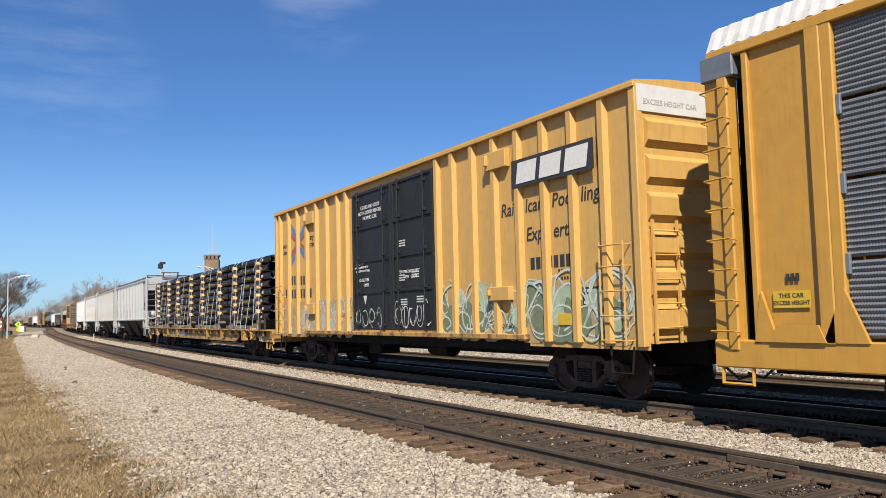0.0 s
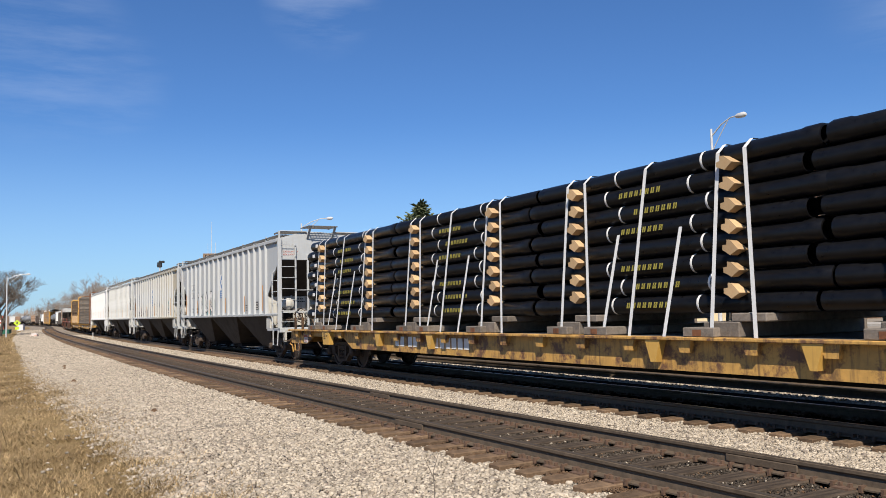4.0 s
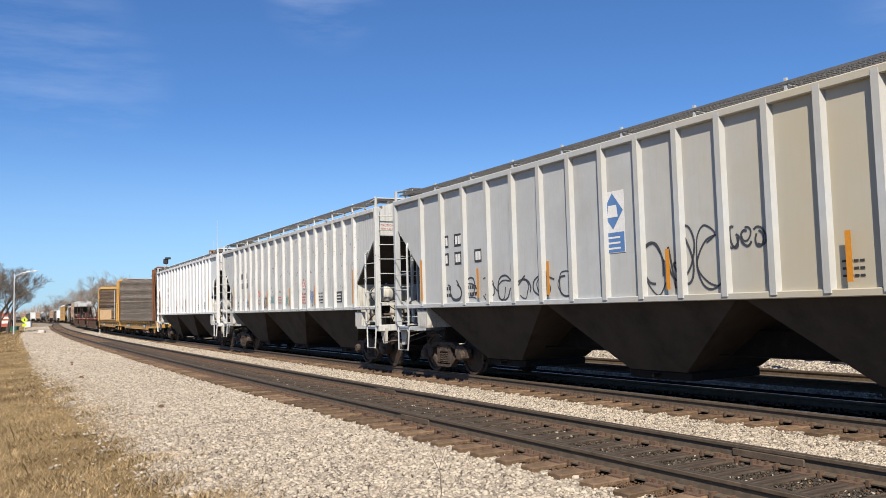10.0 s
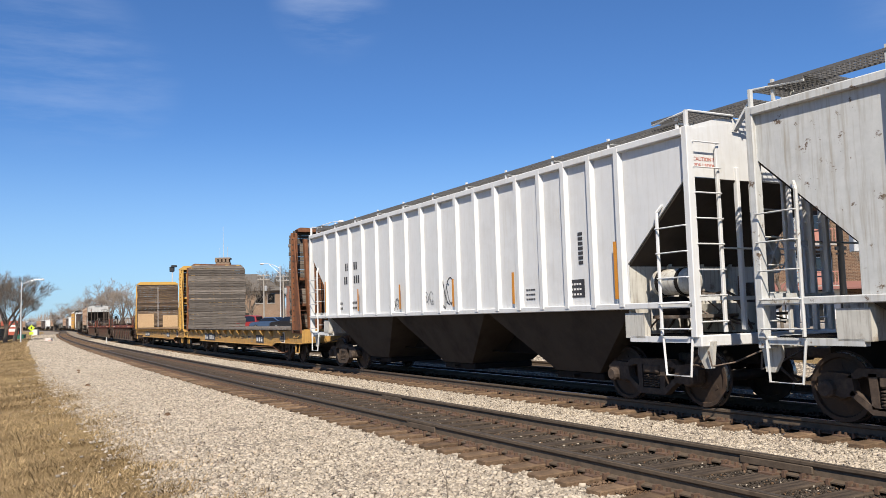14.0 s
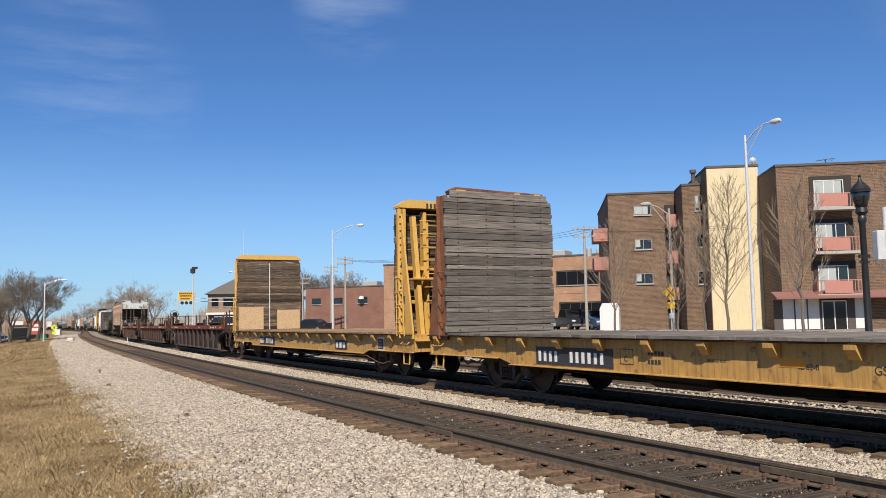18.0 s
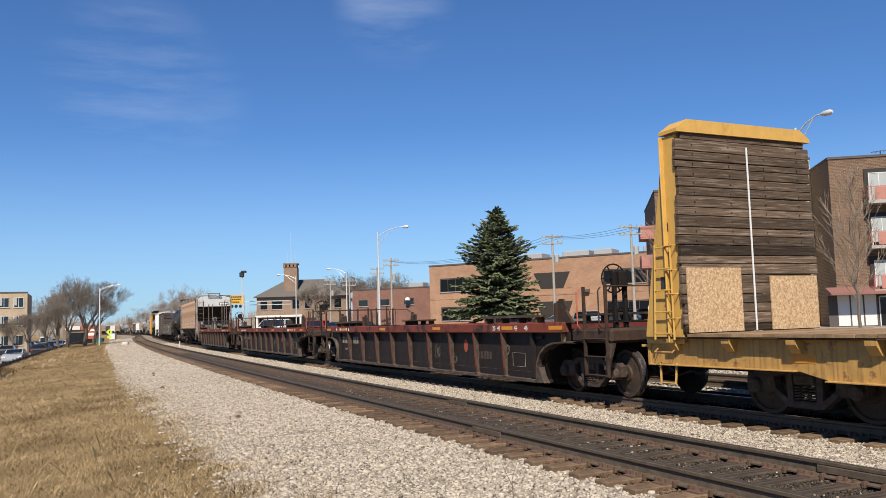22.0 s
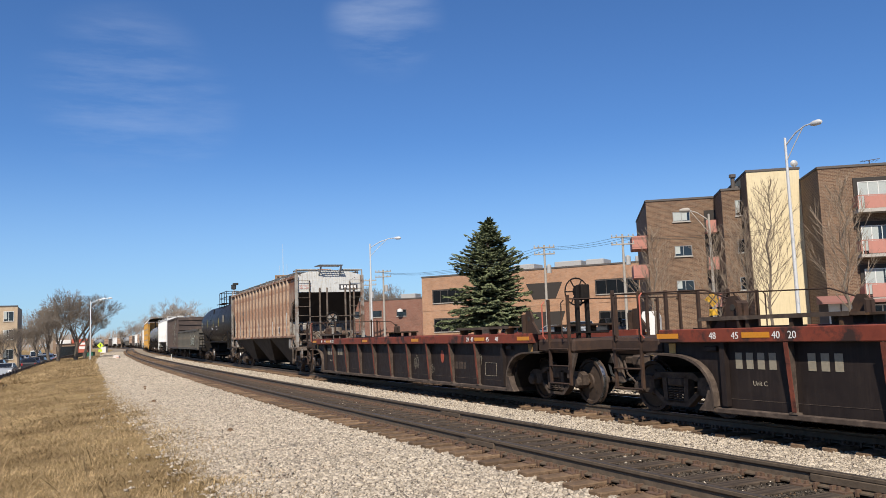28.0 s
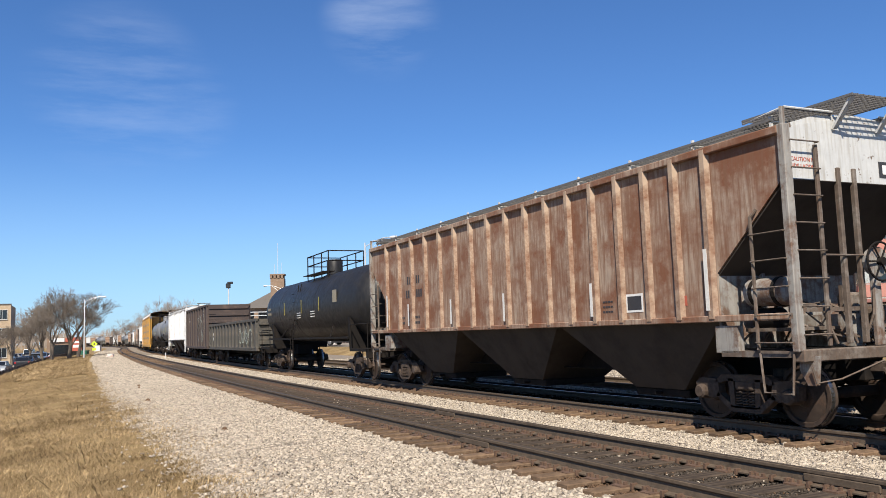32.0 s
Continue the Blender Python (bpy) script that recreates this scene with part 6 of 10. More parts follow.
    for st in range(4):
        for dx in (-1.75, 1.75):
            x = 9.50 - st * 6.22 + dx
            for row in range(7):
                z = 1.45 + (row + 1) * PIT
                part("timber_block", blk, None, load, "", pose(x + rnd.uniform(-0.03, 0.03), -1.36 + (row % 2) * 0.02, z - 0.01, 0, rnd.uniform(-6, 6), 0))
            part("bolster", Shape().box(x - 0.55, x + 0.10, -1.42, 1.42, 1.11, 1.33, 0.015).box(x - 0.05, x + 0.55, -1.40, 1.40, 1.33, 1.45, 0.015), deck_mat, load, "grey timber bolster")
            for q, (xa, xb) in enumerate(((-0.22, -0.36), (0.26, 0.42))):
                sw = 0.035
                zt = 1.45 + 8 * PIT + 0.02
                pts = [(x + xb, -1.47, 1.10), (x + xa, -1.315, zt - 0.14), (x + xa, -1.16, zt), (x + xa, 1.16, zt), (x + xa, 1.315, zt - 0.14), (x + xb, 1.47, 1.10)]
                ss = Shape()
                for a, b in zip(pts, pts[1:]):
                    ss.add([(a[0] - sw, a[1], a[2]), (a[0] + sw, a[1], a[2]), (b[0] + sw, b[1], b[2]), (b[0] - sw, b[1], b[2])], [(0, 1, 2, 3)])
                part("strap", ss, strap_mat, load, "white polyester strap")
        for dx, zt, lean in ((0.05, 1.45 + 8 * PIT + 0.01, -0.35), (0.75, 2.9, -0.28), (-0.65, 2.9, -0.30)):
            x = 9.50 - st * 6.22 + dx
            for sy in (-1, 1):
                ss = Shape()
                a, b = (x + lean, sy * 1.50, 1.08), (x, sy * 1.325, zt - 0.12)
                ss.add([(a[0] - 0.035, a[1], a[2]), (a[0] + 0.035, a[1], a[2]), (b[0] + 0.035, b[1], b[2]), (b[0] - 0.035, b[1], b[2])], [(0, 1, 2, 3)])
                if zt > 3.5:
                    ss.add([(x - 0.035, sy * 1.325, zt - 0.12), (x + 0.035, sy * 1.325, zt - 0.12), (x + 0.035, sy * 1.16, zt), (x - 0.035, sy * 1.16, zt)], [(0, 1, 2, 3)])
                    ss.add([(x - 0.035, sy * 1.16, zt), (x + 0.035, sy * 1.16, zt), (x + 0.035, 0, zt + 0.002 * sy), (x - 0.035, 0, zt + 0.002 * sy)], [(0, 1, 2, 3)])
                part("strap", ss, strap_mat, load, "white polyester strap")
    CARS.append((load, UC, 10.2))


dark_room_mat = surface("bolt_iron", (0.023, 0.02, 0.0172), 0.9, vary=0.2, bump=0.0)
cream_letter = surface("cream_lettering", (0.234, 0.203, 0.148), 0.7, scale=20, vary=0.15, bump=0.0)


# ---- bulkhead flatcars ----
def bulkhead(car, mx, HL, steel, planks, boards):
    """One bulkhead: planks towards the load, a braced steel frame towards the coupler. mx: which end."""
    face = mx * (HL - 1.03)              # inner face of the planks
    sgn = mx
    n = 21
    rnd = random.Random(int(HL * 100) + int(mx * 7))
    zb, zt = 1.25, 4.62
    hgt = (zt - zb) / n
    rusty = steel is rust_frame_mat
    if rusty:
        n, zt = 23, 4.66
        hgt = (zt - zb) / n
    cuts = [zb + k * hgt + (rnd.uniform(-0.03, 0.03) if 0 < k < n else 0) for k in range(n + 1)]
    for k in range(n):
        dy0, dy1 = rnd.uniform(-0.03, 0.03), rnd.uniform(-0.03, 0.03)
        half = 1.54 - (0.14 if k == n - 1 else 0)
        jog, tip = rnd.uniform(0, 0.025), rnd.uniform(-0.006, 0.006)
        z0, z1 = cuts[k] + 0.004, cuts[k + 1] - 0.004
        b = Shape().box(face + sgn * jog, face + sgn * 0.10, -half + dy0, half + dy1, z0, z1, 0.009)
        b.v = [(vx, vy, vz + tip * vy / half) for vx, vy, vz in b.v]
        part("plank", b, planks, car)
    st = Shape()
    x0, x1 = face + sgn * 0.10, face + sgn * 0.40
    for y in (-1.46, 1.46):
        st.box(x0, x1, y - 0.04, y + 0.04, 1.1, 4.55, 0.01)
        st.box(x1 - sgn * 0.03, x1, y - 0.12, y + 0.12, 1.1, 4.55, 0.01)
    for y in (-0.75, 0.0, 0.75):
        st.box(x0, x1 - sgn * 0.06, y - 0.05, y + 0.05, 1.1, 4.5, 0.01)
    for z in (2.05, 2.95):
        st.box(x0, x1 - sgn * 0.08, -1.42, 1.42, z - 0.05, z + 0.05, 0.01)
    part("bulkhead_frame", st, steel, car)
    for y in ((-1.47, 1.47) if not rusty else (-1.47, -0.60, 0.60, 1.47)):
        wide = 0.95 if abs(y) > 1 else 0.60
        part("side_web", Shape().prism([(x0, 1.08), (x0 + sgn * wide, 1.08), (x0 + sgn * wide, 1.25), (x0 + sgn * 0.30, 4.40), (x0, 4.50)], y - 0.025, y + 0.025), steel, car, "tapered steel web")
    holes = Shape()
    for q in range(16):
        z = 1.45 + 0.19 * q
        holes.box(x1 - sgn * 0.0, x1 + sgn * 0.003, -1.535, -1.485, z, z + 0.05)
    tagged(part("hole_row", holes, dark_room_mat, car), "row of dark punched holes", kind="stuff")
    for y in ((-1.12, 0.30, 1.12) if not rusty else (-1.05, -0.45, 0.45, 1.05)):
        br = Shape().prism([(x0 + sgn * 0.15, 4.35), (x0 + sgn * 0.32, 4.35), (mx * (HL - 0.12), 1.08), (mx * (HL - 0.36), 1.08)], y - 0.06, y + 0.06)
        part("brace", br, steel, car)
    bolt = Shape()
    for k in range(n):
        for y in (-1.2, -0.4, 0.4, 1.2):
            zz = zb + (k + 0.5) * hgt
            bolt.box(face - sgn * 0.004, face + sgn * 0.03, y - 0.008, y + 0.008, zz - 0.008, zz + 0.008)
    tagged(part("plank_bolts", bolt, dark_room_mat, car, "dark bolt heads"), kind="stuff")
    zc_ = 4.80
    if rusty:
        part("top_lip", Shape().prism([(-1.30, 4.60), (-1.33, 4.68), (-1.22, 4.75), (0.1, 4.72), (1.30, 4.70), (1.36, 4.62)], min(face + sgn * 0.06, face + sgn * 0.40), max(face + sgn * 0.06, face + sgn * 0.40), "x"), steel, car, "rusted lip along the top")
        for y0, y1 in ((-1.20, -0.95), (1.05, 1.24), (0.45, 0.62)):
            part("paint_patch", Shape().box(face + sgn * 0.052, face + sgn * 0.058, y0, y1, 4.64, 4.69), bright_yellow_mat, car, "leftover yellow paint")
    else:
        part("top_beam", Shape().prism([(-1.54, 4.58), (-1.54, zc_ - 0.16), (-1.30, zc_), (1.30, zc_), (1.54, zc_ - 0.16), (1.54, 4.58)], min(face - sgn * 0.02, face + sgn * 0.42), max(face - sgn * 0.02, face + sgn * 0.42), "x"), steel, car)
    if not rusty:
        part("brake_shelf", Shape().box(x1 - sgn * 0.05, x1 + sgn * 0.42, -1.30, 1.30, 2.62, 2.68, 0.01), steel, car, "steel brakeman's shelf")
        # The box's dark colour fills in the deep shade below the shelf.
        part("brake_box", Shape().box(x1, x1 + sgn * 0.26, -0.5, 0.45, 1.35, 2.2, 0.03), web_mat, car, "dark brake gear box under the shelf")
    lad = Shape()
    for k in range(9):
        z = 1.35 + 0.36 * k
        xk = x1 + sgn * max(0.02, 0.55 - 0.06 * k)
        grab(lad, (xk, -0.98, z), (xk, -0.52, z), (sgn * 0.05, 0, 0), 0.014)
    for y in (-0.75, -0.2):
        lad.tube([(x1 + sgn * 0.08, y, 1.1), (x1 + sgn * 0.08, y, 4.2)], 0.03, 6)
    for k in range(6):
        z = 2.9 + 0.3 * k
        grab(lad, (x1 + sgn * 0.05, -0.75, z), (x1 + sgn * 0.05, -0.2, z), (sgn * 0.05, 0, 0), 0.012)
    for z in (1.5, 1.9, 2.3, 2.7):
        grab(lad, (x0 + sgn * 0.06, -1.50, z), (x1 - sgn * 0.02, -1.50, z), (0, -0.09, 0), 0.013)
    part("ladder", lad, steel, car)
    if not rusty:
        for my in (-1, 1):
            wl_ = Shape().tube([(x0 + sgn * 0.14, my * 1.58, 1.15), (x0 + sgn * 0.14, my * 1.58, 2.75)], 0.018, 6).tube([(x0 + sgn * 0.62, my * 1.58, 1.15), (x0 + sgn * 0.52, my * 1.58, 2.75)], 0.018, 6)
            for k in range(5):
                wl_.tube([(x0 + sgn * 0.14, my * 1.58, 1.25 + 0.36 * k), (x0 + sgn * (0.615 - 0.0225 * k), my * 1.58, 1.25 + 0.36 * k)], 0.014, 5)
            part("side_ladder", wl_, steel, car)
            part("lightening_hole", Shape().box(x0 + sgn * 0.24, x0 + sgn * 0.33, my * 1.496, my * 1.501, 2.95, 3.10), dark_room_mat, car, "dark slot in the web")
            part("builder_plate", Shape().box(x0 + sgn * 0.36, x0 + sgn * 0.50, my * 1.497, my * 1.503, 2.0, 2.2), letter_dark, car, "small black stencil plate")
        part("foot_board", Shape().box(mx * (HL - 0.02), mx * (HL + 0.22), -1.45, -0.75, 1.02, 1.06), steel, car)
    if boards:
        inn = face - sgn * 0.002
        for y0, y1, z1 in ((-1.48, -0.30, 2.32), (0.36, 1.49, 2.18)):
            part("strand_board", Shape().box(inn, inn - sgn * 0.02, y0, y1, 1.26, z1), osb_mat, car, "pale strand board patch")
        part("strap", Shape().box(inn, inn - sgn * 0.012, -0.016, 0.016, 1.26, 4.4), strap_mat, car, "white strap down the planks")


def bulkhead_flat(label, u, HL, steel_f, steel_r, planks_f, planks_r, sill_mat, boards, half, top_yellow, RT, FT):
    car = thing("bulkhead_flatcar", label, "flatcar", "bulkhead flatcars in the train")
    for m in (-1, 1):
        web = [(-HL, 0.73), (-HL + 3.1, 0.73), (-HL + 3.6, 0.62), (HL - 3.6, 0.62), (HL - 3.1, 0.73), (HL, 0.73), (HL, 1.165), (-HL, 1.165)]
        part("side_sill", Shape().prism(web, min(m * 1.38, m * 1.42), max(m * 1.38, m * 1.42)), sill_mat, car, "worn yellow deep side sill")
        part("sill_lip", Shape().box(-HL + 3.6, HL - 3.6, m * 1.38, m * 1.50, 0.60, 0.622, 0.004).box(-HL, -HL + 3.1, m * 1.38, m * 1.50, 0.715, 0.735, 0.004).box(HL - 3.1, HL, m * 1.38, m * 1.50, 0.715, 0.735, 0.004), sill_mat, car)
        part("sill_flange", Shape().box(-HL, HL, m * 1.36, m * 1.56, 1.167, 1.195, 0.006), web_mat, car)
        pk = Shape().prism([(m * 1.42, 0.97), (m * 1.47, 0.97), (m * 1.57, 1.10), (m * 1.57, 1.165), (m * 1.42, 1.165)], -0.085, 0.085, "x").mesh("stake_pocket", sill_mat)
        for k in range(int(2 * (HL - 0.9) / 1.24) + 1):
            part("stake_pocket", pk, None, car, "", pose(0.25 + (k - 8) * 1.24, 0, 0))
        for x in (-HL + 0.45, HL - 0.45):
            st = Shape().tube([(x - 0.2, m * 1.44, 0.76), (x - 0.18, m * 1.46, 0.42), (x + 0.18, m * 1.46, 0.42), (x + 0.2, m * 1.44, 0.76)], 0.022, 6)
            grab(st, (x - 0.22, m * 1.46, 1.0), (x + 0.22, m * 1.46, 1.0), (0, m * 0.08, -0.06), 0.013)
            part("step", st, sill_mat, car)
        for x in (-HL + 3.0, HL - 1.9, 0.3):
            part("reflector", Shape().box(x, x + 0.42, m * 1.421, m * 1.425, 0.84, 0.96), reflector_mat, car)
        part("plate_border", Shape().box(HL - 2.54, HL - 2.06, m * 1.4205, m * 1.424, 0.72, 1.10), letter_white, car, "white painted border")
        part("data_plate", Shape().box(HL - 2.5, HL - 2.1, m * 1.421, m * 1.428, 0.76, 1.06), letter_dark, car, "black data plate with pale lines")
        bars(car, "data_stencil", [(HL - 2.46, 0.80 + 0.085 * r, 4) for r in range(3)], cream_letter, m * 1.429, 0.05, 0.035, 0.5)
        part("brake_rod", Shape().tube([(-6, m * 1.1, 0.56), (0, m * 1.1, 0.42), (6, m * 1.1, 0.56)], 0.02, 5), frame_mat, car)
    nb = 60
    for k in range(nb):
        x = -HL + 1.1 + k * (2 * HL - 2.2) / nb
        part("deck_board", Shape().box(x + 0.005, x + (2 * HL - 2.2) / nb - 0.008, -1.585 - 0.02 * math.sin(k * 7.3), 1.60, 1.198, 1.245 + 0.004 * math.sin(k * 4.1)), tan_deck_mat if boards else deck_mat, car)
    for m in (-1, 1):
        part("end_deck", Shape().box(m * HL, m * (HL - 1.1), -1.37, 1.37, 1.12, 1.198), sill_mat, car)
        part("end_sill", Shape().box(m * HL, m * (HL + 0.06), -1.45, 1.45, 0.74, 1.18), sill_mat, car)
    part("centre_sill", Shape().box(-HL, HL, -0.32, 0.32, 0.58, 1.12).box(-5, 5, -0.45, 0.45, 0.36, 0.60), frame_mat, car)
    part("brake_cylinder", Shape().lathe([(0, -0.3), (0.16, -0.3), (0.16, 0.25), (0.05, 0.3), (0.05, 0.6), (0, 0.6)], 12, "x", (0.6, -0.85, 0.52)), frame_mat, car, "near-black brake cylinder", smooth=True)
    part("air_tank", Shape().lathe([(0, -0.75), (0.15, -0.7), (0.2, -0.55), (0.2, 0.55), (0.15, 0.7), (0, 0.75)], 14, "x", (-2.1, -0.9, 0.55)), web_mat, car, "rusty air reservoir", smooth=True)
    part("hanging_chain", Shape().tube([(HL - 6.2, -1.46, 0.52), (HL - 3.3, -1.47, 0.56), (HL - 2.4, -1.47, 0.40), (HL - 2.05, -1.47, 0.37), (HL - 1.6, -1.46, 0.45)], 0.012, 5), rust_frame_mat, car, "slack rusty chain")
    bulkhead(car, 1, HL, steel_f, planks_f, False)
    bulkhead(car, -1, HL, steel_r, planks_r, boards)
    part("number_board", Shape().box(-5.53, -3.18, -1.430, -1.421, 0.66, 1.0), letter_dark, car, "black number board")
    bars(car, "number_stencil", [(-5.44, 0.72, 4), (-4.42, 0.72, 6)], letter_white, -1.432, 0.085, 0.20, 1.1)
    part("emblem_board", Shape().box(4.18, 5.26, -1.430, -1.421, 0.68, 0.98), letter_dark, car, "black emblem board")
    bars(car, "emblem_shape", [(4.26, 0.73, 3)], letter_white, -1.432, 0.2, 0.18, 0.6)
    for txt, hgt, x, z in (("IL 62-0", 0.11, 0.62, 0.82), ("GSH72A", 0.155, 1.70, 0.80), ("RELEASE ROD", 0.06, -1.0, 0.86), ("C", 0.14, -2.9, 0.80)):
        words(car, txt, hgt, x, z, letter_dark, -1.422)
    part("stencil_frame", Shape().box(-3.0, -2.66, -1.425, -1.421, 0.75, 0.762).box(-3.0, -2.66, -1.425, -1.421, 1.0, 1.012).box(-3.0, -2.988, -1.425, -1.421, 0.763, 0.999).box(-2.672, -2.66, -1.425, -1.421, 0.763, 0.999), letter_dark, car)
    bars(car, "data_stencil", [(-2.3, 0.92, 5), (-2.3, 0.78, 4), (2.9, 0.86, 6)], letter_dark, -1.424, 0.055, 0.07, 0.45)
    bars(car, "data_stencil", [(3.3, 0.70 + 0.06 * r, 3) for r in range(4)], cream_letter, -1.424, 0.11, 0.03, 0.1)
    if top_yellow:
        bars(car, "number_stencil", [(0, 0, 4), (1.05, 0, 6)], letter_dark, 0, 0.06, 0.11, 0.9).matrix_basis = Matrix.Translation((HL - 0.59, -0.75, 4.61)) @ Matrix.Rotation(radians(90), 4, "Z")
    truck(car, RT), truck(car, FT)
    couplers(car, HL)
    CARS.append((car, u, half))
    return car


rib_mat = surface("worn_red_edge", (0.165, 0.045, 0.027), 0.7, scale=8, vary=0.3, second=(0.023, 0.0156, 0.0133), second_at=(0.5, 0.64), second_scale=2, bump=0.1, spec=0.25)
oval_mat = surface("faded_red_oval", (0.281, 0.055, 0.027), 0.7, scale=20, vary=0.2, bump=0.0)


# ---- well cars ----
dusty_well_mat = surface("dusty_maroon", (0.058, 0.043, 0.034), 0.85, scale=8, vary=0.3, second=(0.133, 0.101, 0.078), second_at=(0.5, 0.7), second_scale=2, bump=0.15, spec=0.2)

def wheel_arch(WL, n=9):
    """Points (x, z) of the curve over a truck, from the foot of the side panel to the level part."""
    return [(WL - 0.02 + 0.95 * (1 - math.cos(t)) ** 1.15, 0.24 + 0.80 * math.sin(t) ** 0.85) for t in np.linspace(0.0, math.pi / 2, n)]


def well_car(u, label, digits):
    car = thing("well_car", label, "well car", "well cars in the train")
    WL = 7.5
    arc = wheel_arch(WL)
    side = [(-WL + 0.02, 0.24), (WL - 0.02, 0.24)] + arc[1:] + [(WL + 1.15, 1.04), (WL + 1.15, 1.27), (-WL - 1.15, 1.27), (-WL - 1.15, 1.04)] + [(-x, z) for x, z in arc[::-1]][:-1]
    for m in (-1, 1):
        part("side_panel", Shape().prism(side, min(m * 1.36, m * 1.41), max(m * 1.36, m * 1.41)), well_mat, car)
        part("top_chord", Shape().box(-WL - 1.1, WL + 1.1, m * 1.30, m * 1.56, 1.26, 1.47, 0.012), chord_mat, car, "worn red top chord")
        part("bottom_chord", Shape().box(-WL, WL, m * 1.28, m * 1.50, 0.18, 0.26, 0.012), dusty_well_mat, car, "dusty bottom chord")
        rib = Shape().prism([(-0.012, 0.28), (0.012, 0.28), (0.012, 1.26), (-0.012, 1.26)], min(m * 1.41, m * 1.555), max(m * 1.41, m * 1.555))
        rib.v = [(vx, vy - (m * 0.08 * (1.26 - vz) if abs(vy) > 1.5 else 0), vz) for vx, vy, vz in rib.v]
        rib = rib.box(-0.07, 0.07, m * 1.41, m * 1.51, 0.26, 0.285).mesh("side_rib", dusty_well_mat)
        edge = Shape().box(-0.036, 0.036, m * 1.556, m * 1.566, 0.29, 1.255)
        edge.v = [(vx, vy - m * 0.08 * (1.26 - vz), vz) for vx, vy, vz in edge.v]
        edge = edge.mesh("rib_edge", rib_mat)
        plain = Shape().prism([(-0.05, 0.29), (0.05, 0.29), (0.05, 1.255), (-0.05, 1.255)], min(m * 1.41, m * 1.50), max(m * 1.41, m * 1.50)).mesh("end_rib", well_mat)
        for x in (-7.25, 7.25):
            part("end_rib", plain, None, car, "", pose(x, 0, 0))
        for x in (-5.97, -4.48, -2.98, -1.49, 0.0, 1.49, 2.98, 4.48, 5.97):
            r = part("side_rib", rib, None, car, "", pose(x, 0, 0))
            part("rib_edge", edge, None, r, "red painted edge")
        for x in (-8.38, 8.38, -6.50, 6.28, -2.2, 2.2):
            part("reflector", Shape().box(x - 0.26, x + 0.26, m * 1.561, m * 1.566, 1.325, 1.405), reflector_mat, car)
        for mx in (-1, 1):
            part("inspection_plate", Shape().box(mx * (WL + 0.86), mx * (WL + 1.02), m * 1.415, m * 1.423, 1.06, 1.24), worn_yellow_mat, car, "worn yellow plate")
            part("panel_step", Shape().box(mx * 7.4, mx * 7.66, m * 1.41, m * 1.47, 1.12, 1.2, 0.01), well_mat, car)
        # a seam and a long worn scratch
        part("panel_seam", Shape().box(-WL + 0.1, WL - 0.1, m * 1.41, m * 1.414, 0.40, 0.408), dusty_well_mat, car)
    part("well_floor", Shape().box(-WL, -3.0, -1.3, 1.3, 0.18, 0.26).box(3.0, WL, -1.3, 1.3, 0.18, 0.26).box(-0.6, 0.6, -1.3, 1.3, 0.18, 0.26), well_mat, car)
    for m in (-1, 1):
        e = Shape()
        e.plate([(m * (WL - 0.05), -1.36, 0.24), (m * (WL - 0.05), 1.36, 0.24), (m * (WL + 0.45), 1.36, 1.30), (m * (WL + 0.45), -1.36, 1.30)], 0.04, (m, 0, 0))
        e.box(m * (WL + 0.30), m * (WL + 2.50), -0.45, 0.45, 0.80, 1.25, 0.02)
        e.box(m * (WL + 0.5), m * (WL + 1.2), -1.34, 1.34, 1.21, 1.28, 0.01)
        # Near-black colour puts the space under the arch in shade.
        part("end_platform", e, frame_mat, car, "end structure, painted dark for the shade under the arch")
        part("end_sill", Shape().box(m * (WL + 1.25), m * (WL + 2.62), -1.42, 1.42, 1.06, 1.34, 0.05), brown_mat, car, "brown rounded end sill")
        part("draft_pocket", Shape().box(m * (WL + 1.9), m * (WL + 2.5), -0.30, 0.30, 0.66, 1.02, 0.03), frame_mat, car)
        for my in (-1, 1):
            lip = Shape()
            pts = [(m * x, z) for x, z in arc] + [(m * (WL + 1.15), 1.05), (m * (WL + 1.5), 1.05)]
            k = len(pts)
            lip.add([(x, my * 1.53, z) for x, z in pts] + [(x - m * 0.035, my * 1.53, z + 0.035) for x, z in pts] + [(x, my * 1.28, z) for x, z in pts] + [(x - m * 0.035, my * 1.28, z + 0.035) for x, z in pts],
                    [q for i in range(k - 1) for q in ((i, i + 1, k + i + 1, k + i), (2 * k + i, 3 * k + i, 3 * k + i + 1, 2 * k + i + 1), (i, 2 * k + i, 2 * k + i + 1, i + 1), (k + i, k + i + 1, 3 * k + i + 1, 3 * k + i))])
            part("fender", lip, dusty_well_mat, car, "curved fender flange over the truck")
            part("fender_foot", Shape().prism([(m * (WL - 0.04), 0.20), (m * (WL + 0.30), 0.20), (m * (WL + 0.16), 0.34), (m * (WL + 0.08), 0.52), (m * WL, 0.52)], my * 1.38, my * 1.52), dusty_well_mat, car)
            gx = WL + 0.82 if m > 0 else WL - 0.62
            guide = Shape().prism([(m * (gx - 0.04), 1.46), (m * (gx + 0.30), 1.46), (m * (gx + 0.30), 1.80), (m * (gx + 0.20), 1.95), (m * (gx + 0.04), 1.95), (m * (gx - 0.04), 1.84)], my * 1.40, my * 1.44)
            guide.prism([(m * (gx - 0.04), 1.46), (m * gx, 1.46), (m * gx, 1.88), (m * (gx - 0.04), 1.84)], my * 1.30, my * 1.52)
